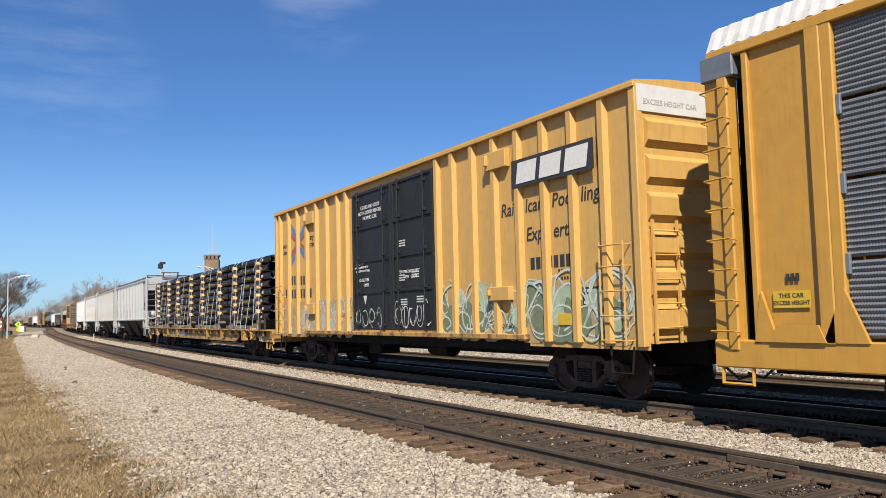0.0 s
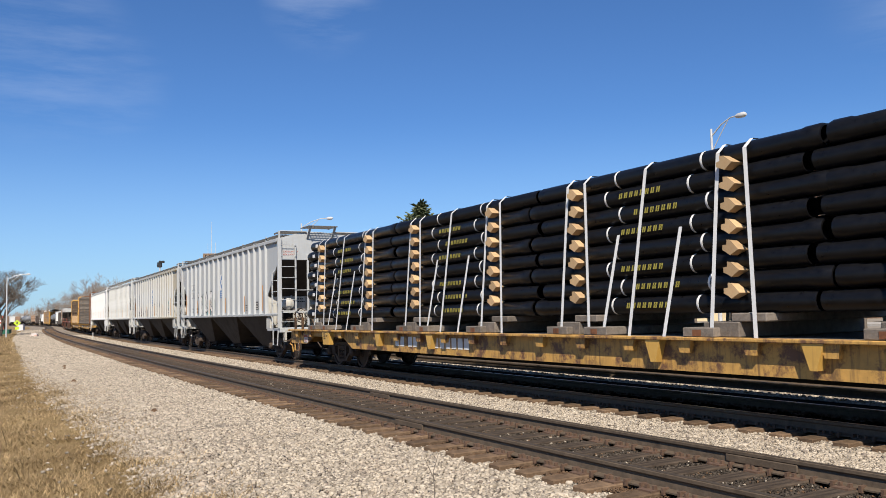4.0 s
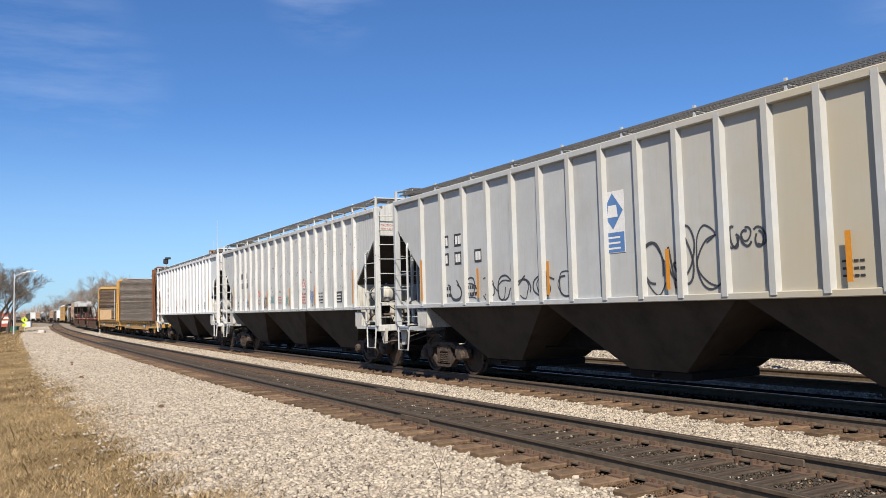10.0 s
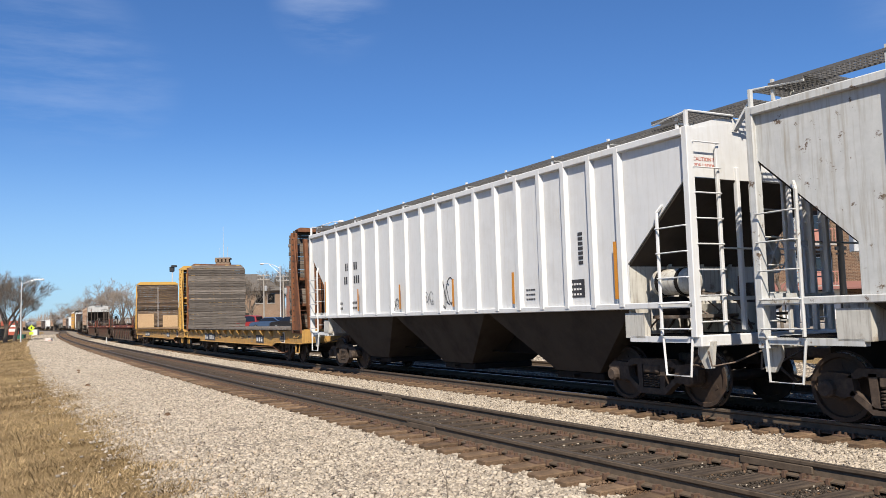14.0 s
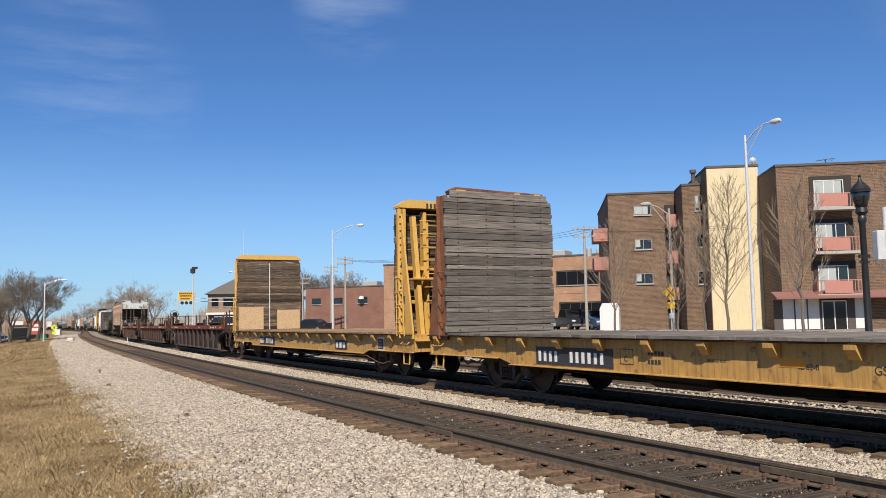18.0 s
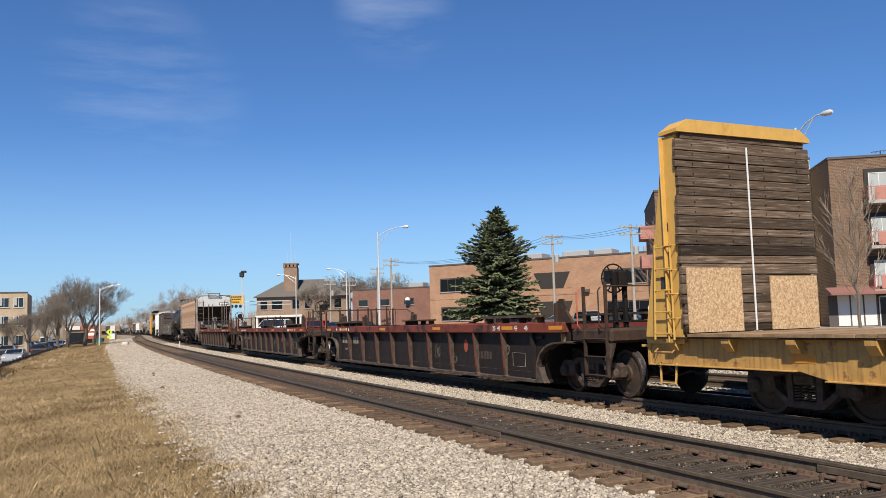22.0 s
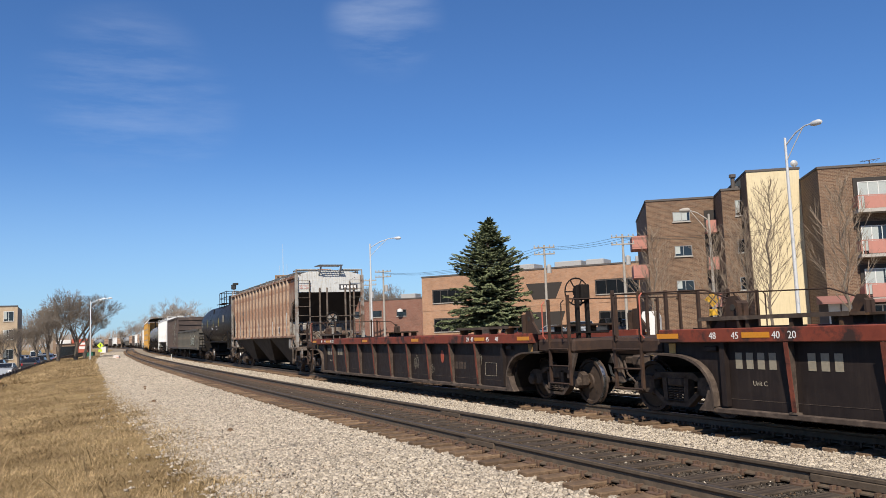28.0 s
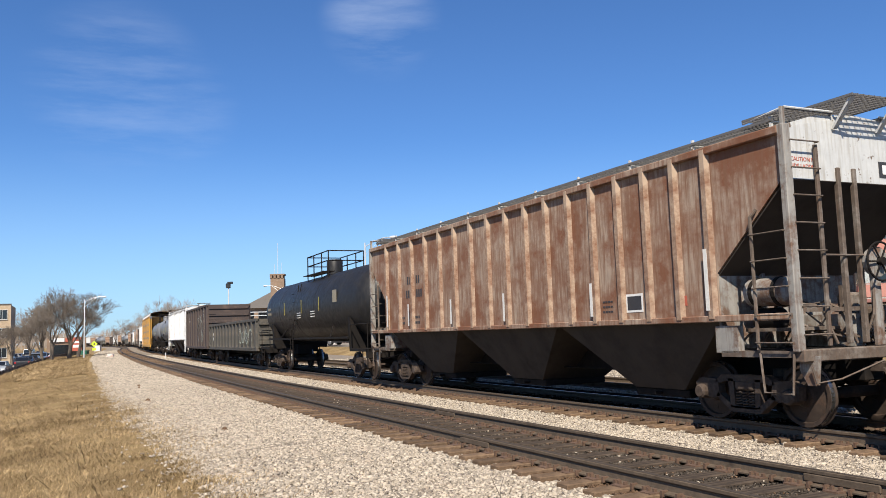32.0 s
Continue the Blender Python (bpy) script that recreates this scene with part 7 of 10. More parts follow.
            guide.prism([(m * (gx + 0.30), 1.46), (m * (gx + 0.56), 1.46), (m * (gx + 0.30), 1.72)], my * 1.40, my * 1.46)
            part("guide_hole", Shape().lathe([(0, 0), (0.05, 0), (0.05, 0.004), (0, 0.004)], 10, "y", (m * (gx + 0.14), my * 1.442 if my > 0 else -1.446, 1.78)), dark_room_mat, car, "dark round hole")
            part("corner_guide", guide, brown_mat, car, "worn maroon container corner guide")
            for x, z0, top in ((WL + 1.74, 0.46, 2.16), (WL + 2.48, 0.42, 2.22)):
                part("stanchion", Shape().box(m * x - 0.026, m * x + 0.026, my * 1.43, my * 1.444, z0, top, 0.004).box(m * x - 0.026, m * x - 0.016, my * 1.39, my * 1.43, z0, top).box(m * x + 0.016, m * x + 0.026, my * 1.39, my * 1.43, z0, top), brown_mat, car, "brown steel channel post")
            if m < 0:
                part("hand_rail", Shape().tube([(m * (WL - 0.45), my * 1.42, 1.90), (m * (WL + 0.1), my * 1.42, 2.08), (m * (WL + 2.48), my * 1.42, 2.14)], 0.015, 6), brown_mat, car)
            for x in (WL + 1.62, WL + 2.36):
                part("grab_rod", Shape().tube([(m * x, my * 1.44, 1.34), (m * x, my * 1.50, 1.40), (m * x, my * 1.50, 2.06), (m * x, my * 1.44, 2.12)], 0.014, 6), letter_red if x < WL + 1.7 and my < 0 else brown_mat, car, "thin red grab rod" if x < WL + 1.7 and my < 0 else "")
            st = Shape()
            for z in (0.45, 0.80, 1.14):
                st.tube([(m * (WL + 1.74), my * 1.44, z), (m * (WL + 2.48), my * 1.46, z)], 0.020, 6)
            part("step", st, brown_mat, car)
            part("end_brace", Shape().prism([(m * (WL + 2.44), 1.06), (m * (WL + 2.66), 1.06), (m * (WL + 2.42), 0.56), (m * (WL + 2.30), 0.56)], my * 1.34, my * 1.40), dusty_well_mat, car)
            walkw = Shape().box(m * (WL - 2.55), m * (WL + 0.18), my * 1.22, my * 1.50, 1.60, 1.64)
            for x in (WL - 2.4, WL - 1.6, WL - 0.8, WL):
                walkw.box(m * x - 0.03, m * x + 0.03, my * 1.30, my * 1.50, 1.47, 1.60)
            part("side_walkway", walkw, web_mat, car, "narrow steel walkway on the chord")
            part("walkway_edge", Shape().box(m * (WL - 2.55), m * (WL + 0.18), my * 1.522, my * 1.53, 1.59, 1.65), dusty_well_mat, car)
        cw = grating(WL + 0.5, WL + 2.4, -1.25, -0.40, 1.46, 0.09)
        part("crosswalk", cw.mesh("crosswalk", frame_mat, fix=False), None, car, "", pose(0, 0, 0, 0, 0, 0 if m > 0 else 180))
        part("cross_rail", Shape().tube([(m * (WL + 2.44), -1.40, 2.14), (m * (WL + 2.44), 1.40, 2.14)], 0.015, 6).box(m * (WL + 2.40), m * (WL + 2.45), -0.25, -0.19, 1.3, 2.2).box(m * (WL + 2.40), m * (WL + 2.45), 0.55, 0.61, 1.3, 2.2), brown_mat, car)
        part("air_hose", Shape().tube([(m * (WL + 2.3), -0.4, 1.0), (m * (WL + 2.45), -0.42, 0.6), (m * (WL + 2.6), -0.3, 0.42), (m * (WL + 2.75), -0.1, 0.5)], 0.028, 6), rubber_mat, car)
    part("brake_wheel", BRAKE_WHEEL_DARK, None, car, "dark hand brake wheel on a stand", pose(WL + 2.12, -0.95, 2.30))
    bs = Shape().box(WL + 2.18, WL + 2.28, -1.06, -0.99, 1.25, 2.42, 0.01).box(WL + 2.18, WL + 2.28, -0.82, -0.75, 1.25, 2.25, 0.01).lathe([(0, 0.0), (0.14, 0.0), (0.15, 0.10), (0, 0.14)], 14, "x", (WL + 2.14, -0.92, 2.30))
    bs.box(WL + 2.20, WL + 2.36, -0.98, -0.78, 2.12, 2.44, 0.02)
    part("brake_stand", bs, frame_mat, car, "brake housing on two posts")
    part("logo_oval", Shape().prism([(3.75 + 0.105 * math.cos(q * math.pi / 10), 0.92 + 0.165 * math.sin(q * math.pi / 10)) for q in range(20)], -1.416, -1.412), oval_mat, car, "orange-red oval emblem")
    bars(car, "number_stencil", [(-7.06, 0.86, 4), (-5.74, 0.86, 3)], cream_letter, -1.412, 0.13, 0.24, 0.65)
    for x, t in ((5.56, "20"), (5.80, "40"), (6.62, "45"), (7.08, "48"), (-5.92, "20"), (-6.20, "40"), (-6.97, "45"), (-7.43, "48")):
        words(car, t, 0.15, x, 1.31, letter_white, -1.564)
    words(car, "Unit " + digits, 0.10, -6.75, 0.62, cream_letter, -1.412)
    scrawl(car, 2.95, 3.2, 0.45, 0.72, cream_letter, -1.414, int(u), 1, 0.010)
    scrawl(car, 1.75, 2.1, 0.55, 0.95, cream_letter, -1.414, int(u) + 1, 2, 0.010)
    scrawl(car, 5.9, 6.1, 0.68, 1.02, cream_letter, -1.414, int(u) + 2, 1, 0.012)
    bars(car, "faded_stencil", [(4.45, 0.62, 5)], dusty_well_mat, -1.412, 0.11, 0.18, 0.4)
    fr = Shape()
    for a, b in (((6.25, 0.5), (6.82, 0.5)), ((6.82, 0.5), (6.82, 0.8)), ((6.82, 0.8), (6.25, 0.8)), ((6.25, 0.8), (6.25, 0.5))):
        fr.tube([(a[0], -1.414, a[1]), (b[0], -1.414, b[1])], 0.004, 4)
    part("stencil_frame", fr, cream_letter, car)
    truck(car, -WL - 1.33), truck(car, WL + 1.33)
    couplers(car, WL + 2.4)
    CARS.append((car, u, WL + 1.33))
    return car


# ---- tank cars, gondola, open-top car ----
def tank_car(u, paint, label, HL=7.75, R=1.42, zc=2.72):
    car = thing("tank_car", label, "tank car", "tank cars in the train")
    prof = [(0.0, -HL), (0.5, -HL + 0.03), (0.95, -HL + 0.14), (1.25, -HL + 0.36), (R, -HL + 0.75), (R, HL - 0.75), (1.25, HL - 0.36), (0.95, HL - 0.14), (0.5, HL - 0.03), (0, HL)]
    part("shell", Shape().lathe(prof, 40, "x", (0, 0, zc)), paint, car, smooth=True)
    seams = Shape()
    for x in (-4.3, -1.6, 1.6, 4.3):
        seams.lathe([(R, -0.02), (R + 0.006, -0.01), (R + 0.006, 0.01), (R, 0.02)], 40, "x", (x, 0, zc))
    part("weld_seam", seams, paint, car, smooth=True)
    part("dome", Shape().lathe([(0, 0.62), (0.30, 0.62), (0.34, 0.55), (0.34, 0.0), (0.5, -0.1)], 20, "z", (0, 0, zc + R)), paint, car, "valve housing dome", smooth=True)
    rl = Shape()
    for y in (-0.75, 0.75):
        for z in (0.45, 0.85):
            rl.tube([(-1.6, y, zc + R + z), (1.6, y, zc + R + z)], 0.025, 6)
        for x in (-1.6, -0.6, 0.6, 1.6):
            rl.tube([(x, y, zc + R - 0.35), (x, y, zc + R + 0.85)], 0.025, 6)
    for x in (-1.6, 1.6):
        for z in (0.45, 0.85):
            rl.tube([(x, -0.75, zc + R + z), (x, 0.75, zc + R + z)], 0.025, 6)
    part("platform_rail", rl, frame_mat, car)
    part("platform", grating(-1.6, 1.6, -0.95, -0.5, zc + R + 0.02, 0.1).mesh("platform", frame_mat, fix=False), None, car)
    lad = Shape()
    arc = [(-0.95 - 0.28 * math.sin(t), zc + R * math.cos(t)) for t in np.linspace(0.7, 1.57, 6)] + [(-1.55, 1.6), (-1.55, 1.0), (-1.55, 0.45)]
    for x in (-0.22, 0.22):
        lad.tube([(x - 1.5, y, z) for y, z in arc], 0.022, 6)
    for k in range(9):
        z = 0.5 + 0.36 * k
        lad.tube([(-1.72, -1.57 if z < 3 else -1.45, z), (-1.28, -1.57 if z < 3 else -1.45, z)], 0.014, 5)
    part("ladder", lad, frame_mat, car)
    for m in (-1, 1):
        sd = Shape()
        sd.prism([(-1.30, 1.0), (1.30, 1.0), (1.36, zc - 0.55), (0.9, zc - 1.05), (0, zc - 1.38), (-0.9, zc - 1.05), (-1.36, zc - 0.55)], m * (HL - 1.9), m * (HL - 1.6), "x")
        sd.box(m * (HL - 2.6), m * (HL + 0.5), -0.35, 0.35, 0.7, 1.2, 0.02)
        sd.box(m * (HL + 0.3), m * (HL + 0.5), -1.45, 1.45, 0.75, 1.1, 0.02)
        sd.box(m * (HL - 1.4), m * (HL + 0.5), -1.45, -1.35, 0.98, 1.08).box(m * (HL - 1.4), m * (HL + 0.5), 1.35, 1.45, 0.98, 1.08)
        part("saddle", sd, frame_mat, car)
        ra = Shape()
        for y in (-1.42, 1.42):
            ra.tube([(m * (HL - 1.4), y, 1.1), (m * (HL - 1.4), y, 1.9), (m * (HL + 0.42), y, 1.9), (m * (HL + 0.42), y, 1.1)], 0.02, 6)
            ra.tube([(m * (HL - 0.1), y, 1.0), (m * (HL - 0.1), y, 0.45), (m * (HL + 0.4), y, 0.45), (m * (HL + 0.4), y, 1.0)], 0.02, 6)
        ra.tube([(m * (HL + 0.42), -1.42, 1.9), (m * (HL + 0.42), 1.42, 1.9)], 0.02, 6)
        part("hand_rail", ra, frame_mat, car)
    part("running_bar", Shape().box(-HL + 1.5, HL - 1.5, -1.5, -1.44, 1.42, 1.5).tube([(-4, -1.46, 1.45), (-3.6, -1.2, 1.9)], 0.03, 5).tube([(4, -1.46, 1.45), (3.6, -1.2, 1.9)], 0.03, 5), frame_mat, car)
    bars(car, "number_stencil", [(-6.6, zc + 0.1, 4), (-6.6, zc - 0.12, 5)], cream_letter, -R - 0.01, 0.10, 0.12, 0.5)
    bars(car, "data_stencil", [(-1.0, zc - 0.4 + 0.1 * r, 5) for r in range(3)] + [(1.2, zc - 0.4 + 0.1 * r, 5) for r in range(3)], letter_white, -R - 0.01, 0.1, 0.03, 0.3)
    for x in (-3.3, -0.3, 2.4):
        part("reflector", Shape().box(x, x + 0.05, -R - 0.012, -R - 0.004, zc - 0.2, zc + 0.35), letter_yellow, car)
    part("placard", Shape().box(4.3, 4.8, -R - 0.01, -R - 0.002, zc + 0.05, zc + 0.5), cream_letter, car, "white stencil panel")
    truck(car, -HL + 1.75), truck(car, HL - 1.75)
    couplers(car, HL + 0.5)
    CARS.append((car, u, HL - 1.75))
    return car


def open_car(u, HL, top, paint, label, name, n_ribs):
    car = thing(name, label, "gondola", "open cars in the train")
    for m in (-1, 1):
        part("side_wall", Shape().box(-HL, HL, m * 1.42, m * 1.46, 1.0, top), paint, car)
        part("top_chord", Shape().box(-HL, HL, m * 1.38, m * 1.56, top - 0.12, top + 0.03, 0.012), paint, car)
        part("side_sill", Shape().box(-HL, HL, m * 1.38, m * 1.54, 0.86, 1.05, 0.012), paint, car)
        rib = Shape().prism([(-0.09, m * 1.46), (0.09, m * 1.46), (0.06, m * 1.57), (-0.06, m * 1.57)], 1.0, top - 0.1, "z").mesh("side_rib", paint)
        for k in range(n_ribs):
            part("side_rib", rib, None, car, "", pose(-HL + 0.15 + k * (2 * HL - 0.3) / (n_ribs - 1), 0, 0))
        part("end_wall", Shape().box(m * HL, m * (HL - 0.05), -1.42, 1.42, 1.0, top), paint, car)
        for z in np.arange(1.2, top, 0.5):
            part("end_rib", Shape().box(m * HL, m * (HL + 0.08), -1.40, 1.40, z, z + 0.16, 0.01), paint, car)
        lad = Shape()
        for k in range(max(3, int((top - 1.0) / 0.38))):
            grab(lad, (m * (HL + 0.03), -1.40, 1.1 + 0.38 * k), (m * (HL + 0.03), -0.95, 1.1 + 0.38 * k), (m * 0.1, 0, 0))
            grab(lad, (m * (HL - 0.1), -1.46, 1.1 + 0.38 * k), (m * (HL - 0.55), -1.46, 1.1 + 0.38 * k), (0, -0.12, 0))
        part("ladder", lad, paint, car)
    part("floor", Shape().box(-HL, HL, -1.42, 1.42, 0.95, 1.03).box(-HL, HL, -0.25, 0.25, 0.6, 0.95), frame_mat, car)
    bars(car, "number_stencil", [(-HL + 1.2, top - 0.75, 4), (-HL + 1.2, top - 1.05, 5)], letter_white, -1.462, 0.13, 0.18, 0.4)
    scrawl(car, HL - 5, HL - 1, 1.15, top - 0.4, graf_pale, -1.575, int(u), 4, 0.03)
    truck(car, -HL + 1.9), truck(car, HL - 1.9)
    couplers(car, HL)
    CARS.append((car, u, HL - 1.9))
    return car


autorack()
boxcar()
pipe_flat()
hoppers()
bulkhead_flat("worn yellow flatcar with grey plank bulkheads in rust-brown frames", 138.4, 10.06, rust_frame_mat, rust_frame_mat, plank_mat, plank_mat, grimy_yellow_mat, False, 7.2, False, -7.2, 7.2)
bulkhead_flat("yellow flatcar with braced yellow bulkheads and strand board patches", 159.8, 10.33, bright_yellow_mat, bright_yellow_mat, brown_plank_mat, brown_plank_mat, grimy_yellow_mat, True, 7.6, True, -7.45, 7.3)
well_car(181.4, "empty dark maroon well car with a red top chord", "B")
well_car(202.72, "empty dark maroon well car with white number bars", "C")
well_car(224.15, "last empty maroon well car of the three", "A")
tank = tank_car(261.2, tank_mat, "black tank car with a railed platform on top")
gon = open_car(278.6, 8.4, 2.52, gon_mat, "grimy dark gondola with upright ribs", "gondola", 15)
dark = open_car(294.6, 6.5, 4.02, dark_brown_mat, "tall dark brown open-top car", "open_top_car", 9)
white_h = hopper("pale grey covered hopper far back in the train", 310.0, off_white_mat, off_white_mat, off_white_mat, 0.10, 12)
grey_tank = tank_car(326.8, grey_tank_mat, "plain grey tank car behind a hopper", 7.2)


def again(ob, u, half, label):
    c = copy_thing(ob, ob.matrix_basis)
    c["label"] = label
    CARS.append((c, u, half))
    return c


again(grey_tank, 343.0, 5.45, "grey tank car coupled behind another")
rack = next(c for c in CARS if c[0].name.startswith("autorack"))
again(rack[0], 365.2, 9.9, "yellow autorack with a white roof far back in the train")
far = 379.5
rusty = next(c[0] for c in CARS if abs(c[1] - 243.9) < 0.1)
order = [(white_h, 8.7, 6.85, "pale hopper far back in the train"), (dark, 6.9, 4.6, "dark open car far back in the train"), (rusty, 8.7, 6.85, "rusted hopper far back in the train"),
         (gon, 8.8, 6.5, "low gondola far back in the train"), (grey_tank, 7.9, 5.45, "grey tank car far back in the train"), (rusty, 8.7, 6.85, "rust-streaked hopper far back in the train")]
k = 0
while far < 770:
    ob, hl, half, lab = order[k % len(order)]
    again(ob, far + hl, half, lab)
    far += 2 * hl + 0.5
    k += 1


# ---- the town ----
FX, GX = Vector((0.985, -0.174, 0)), Vector((0.174, 0.985, 0))      # along the house fronts, and away from the tracks
GRID = math.degrees(math.atan2(FX.y, FX.x))


def scaled(m, k, kz=None):
    return m @ Matrix.Diagonal((k, k, kz or k, 1))


def town(f, g, z=0.0):
    p = FX * f + GX * g
    return pose(p.x, p.y, z, 0, 0, GRID)


def brick_mat(name, a, b, mortar, sx=3.7, sz=10.0):
    """Brick in courses, laid in the wall's own plane."""
    m, n, l, bsdf = nodes_of(name)
    vec = n.new("ShaderNodeTexCoord").outputs["Object"]
    sep = n.new("ShaderNodeSeparateXYZ")
    l.new(vec, sep.inputs[0])
    add = n.new("ShaderNodeMath")
    l.new(sep.outputs[0], add.inputs[0]), l.new(sep.outputs[1], add.inputs[1])
    com = n.new("ShaderNodeCombineXYZ")
    l.new(add.outputs[0], com.inputs[0]), l.new(sep.outputs[2], com.inputs[1])
    br = n.new("ShaderNodeTexBrick")
    br.inputs["Scale"].default_value = 1.0
    br.inputs["Brick Width"].default_value, br.inputs["Row Height"].default_value, br.inputs["Mortar Size"].default_value = 1 / sx, 1 / sz, 0.010
    br.inputs["Color1"].default_value, br.inputs["Color2"].default_value, br.inputs["Mortar"].default_value = (*a, 1), (*b, 1), (*mortar, 1)
    l.new(com.outputs[0], br.inputs["Vector"])
    big = noise_node(n, l, vec, 0.6, 5.0)
    hsv = n.new("ShaderNodeHueSaturation")
    l.new(ranged(n, l, big, 0.3, 0.7, 0.82, 1.15), hsv.inputs["Value"])
    l.new(br.outputs["Color"], hsv.inputs["Color"])
    l.new(hsv.outputs["Color"], bsdf.inputs["Base Color"])
    bsdf.inputs["Roughness"].default_value = 0.9
    bumped(n, l, bsdf, br.outputs["Fac"], 0.4, -0.01)
    return m


apt_brick = brick_mat("brown_brick", (0.144, 0.082, 0.047), (0.078, 0.042, 0.025), (0.211, 0.156, 0.105))
office_brick = brick_mat("orange_brick", (0.335, 0.183, 0.105), (0.265, 0.139, 0.078), (0.328, 0.242, 0.172))
red_brick = brick_mat("dark_red_brick", (0.183, 0.078, 0.051), (0.14, 0.058, 0.039), (0.203, 0.148, 0.117))
buff_brick = brick_mat("buff_brick", (0.406, 0.304, 0.195), (0.343, 0.25, 0.156), (0.39, 0.328, 0.25))
tan_brick = brick_mat("tan_brick", (0.215, 0.14, 0.09), (0.17, 0.11, 0.07), (0.215, 0.17, 0.13))
stucco_mat = surface("cream_render", (0.53, 0.445, 0.28), 0.9, scale=4, vary=0.05, second=(0.44, 0.36, 0.22), second_scale=0.7, streak=(0.34, 0.275, 0.165), streak_amount=0.5, bump=0.1)
coping_mat = surface("roof_coping", (0.07, 0.058, 0.051), 0.8, scale=6, vary=0.2, bump=0.1)
pink_mat = surface("salmon_balcony_panel", (0.351, 0.156, 0.121), 0.8, scale=6, vary=0.08, streak=(0.257, 0.109, 0.078), streak_amount=0.3, bump=0.05)
awning_mat = surface("maroon_canopy", (0.19, 0.085, 0.068), 0.8, scale=6, vary=0.1, bump=0.1)
pane_mat = glass_mat("window_glass", (0.0094, 0.0109, 0.0125), 0.10)
office_pane = glass_mat("tinted_office_glass", (0.0062, 0.0062, 0.0062), 0.25, 0.25)
curtain_mat = surface("pale_curtain", (0.312, 0.335, 0.32), 0.8, scale=8, vary=0.1, bump=0.0)
window_white = surface("window_frame_white", (0.546, 0.538, 0.515), 0.6, scale=8, vary=0.06, bump=0.0)
# Flat near-black for recesses and openings, with their shade in the colour.
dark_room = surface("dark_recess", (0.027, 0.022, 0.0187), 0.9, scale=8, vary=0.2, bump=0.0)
slate_mat = surface("grey_shingles", (0.101, 0.09, 0.078), 0.9, scale=8, vary=0.25, bump=0.3, bump_scale=20)
alum_mat = surface("aluminium_pole", (0.5, 0.5, 0.49), 0.35, metal=0.15, scale=9, vary=0.08, bump=0.02)
iron_mat = surface("black_iron", (0.014, 0.014, 0.014), 0.45, scale=12, vary=0.2, bump=0.05)
wood_pole_mat = surface("grey_pole_wood", (0.281, 0.254, 0.218), 0.9, scale=8, vary=0.15, second=(0.187, 0.164, 0.14), second_scale=3, bump=0.3)
galv_unit = surface("roof_unit_metal", (0.328, 0.328, 0.32), 0.6, metal=0.3, scale=6, vary=0.1, bump=0.05)
sign_yellow = surface("sign_yellow", (0.56, 0.31, 0.014), 0.5, scale=10, vary=0.05, bump=0.0)
fluo_mat = surface("sign_yellow_green", (0.484, 0.624, 0.039), 0.5, scale=10, vary=0.05, bump=0.0)
frame_grey = surface("window_frame_grey", (0.187, 0.183, 0.176), 0.6, scale=8, vary=0.1, bump=0.0)
bark_mat = surface("grey_bark", (0.133, 0.109, 0.086), 0.95, scale=10, vary=0.25, second=(0.164, 0.136, 0.105), second_scale=3, bump=0.4, spec=0.1)
# Paler than the near twigs: distance haze is mixed into the colour.
far_twig_mat = surface("far_grey_twigs", (0.234, 0.195, 0.16), 0.95, scale=5, vary=0.15, bump=0.0, spec=0.1)
tan_twig_mat = surface("tan_twigs", (0.211, 0.164, 0.121), 0.95, scale=5, vary=0.2, bump=0.0, spec=0.1)
twig_mat = surface("bare_twigs", (0.152, 0.127, 0.103), 0.95, scale=5, vary=0.2, bump=0.0, spec=0.1)
needle_mat = surface("spruce_needles", (0.085, 0.098, 0.05), 0.8, scale=2.5, vary=0.35, second=(0.148, 0.172, 0.078), second_at=(0.5, 0.68), second_scale=5, bump=0.0, island=0.4, spec=0.2)


def ring(x, z, w, h, t, y0, y1):
    """A flat frame round an opening."""
    s = Shape()
    v = [(px, y, pz) for y in (y0, y1) for i in (0, t) for px, pz in ((x + i, z + i), (x + w - i, z + i), (x + w - i, z + h - i), (x + i, z + h - i))]
    f = []
    for k in range(4):
        j = (k + 1) % 4
        f += [(k, j, 4 + j, 4 + k), (8 + k, 12 + k, 12 + j, 8 + j), (k, 8 + k, 8 + j, j), (4 + k, 4 + j, 12 + j, 12 + k)]
    return s.add(v, f)


def window(parent, x, z, w, h, y, curtain=0.0, mullions=1, name="window", frame=None, pane=None):
    """A window set into a front that faces -y."""
    t = 0.05
    mat = frame or window_white
    win = part(name, ring(x, z, w, h, t, y - 0.05, y + 0.03), mat, parent)
    for k in range(mullions):
        xm = x + w * (k + 1) / (mullions + 1)
        part("mullion", Shape().box(xm - 0.025, xm + 0.025, y - 0.045, y - 0.021, z + t, z + h - t), mat, win)
    part("pane", Shape().box(x, x + w, y - 0.02, y - 0.012, z, z + h), pane or pane_mat, win, "dark glass")
    if curtain > 0:
        part("curtain", Shape().box(x + t, x + t + (w - 2 * t) * curtain, y - 0.026, y - 0.022, z + t + 0.25 * h * (1 - curtain), z + h - t), curtain_mat, win, "pale curtain behind the glass")
    part("window_sill", Shape().box(x - 0.06, x + w + 0.06, y - 0.10, y, z - 0.08, z), concrete_mat, win)
    return win


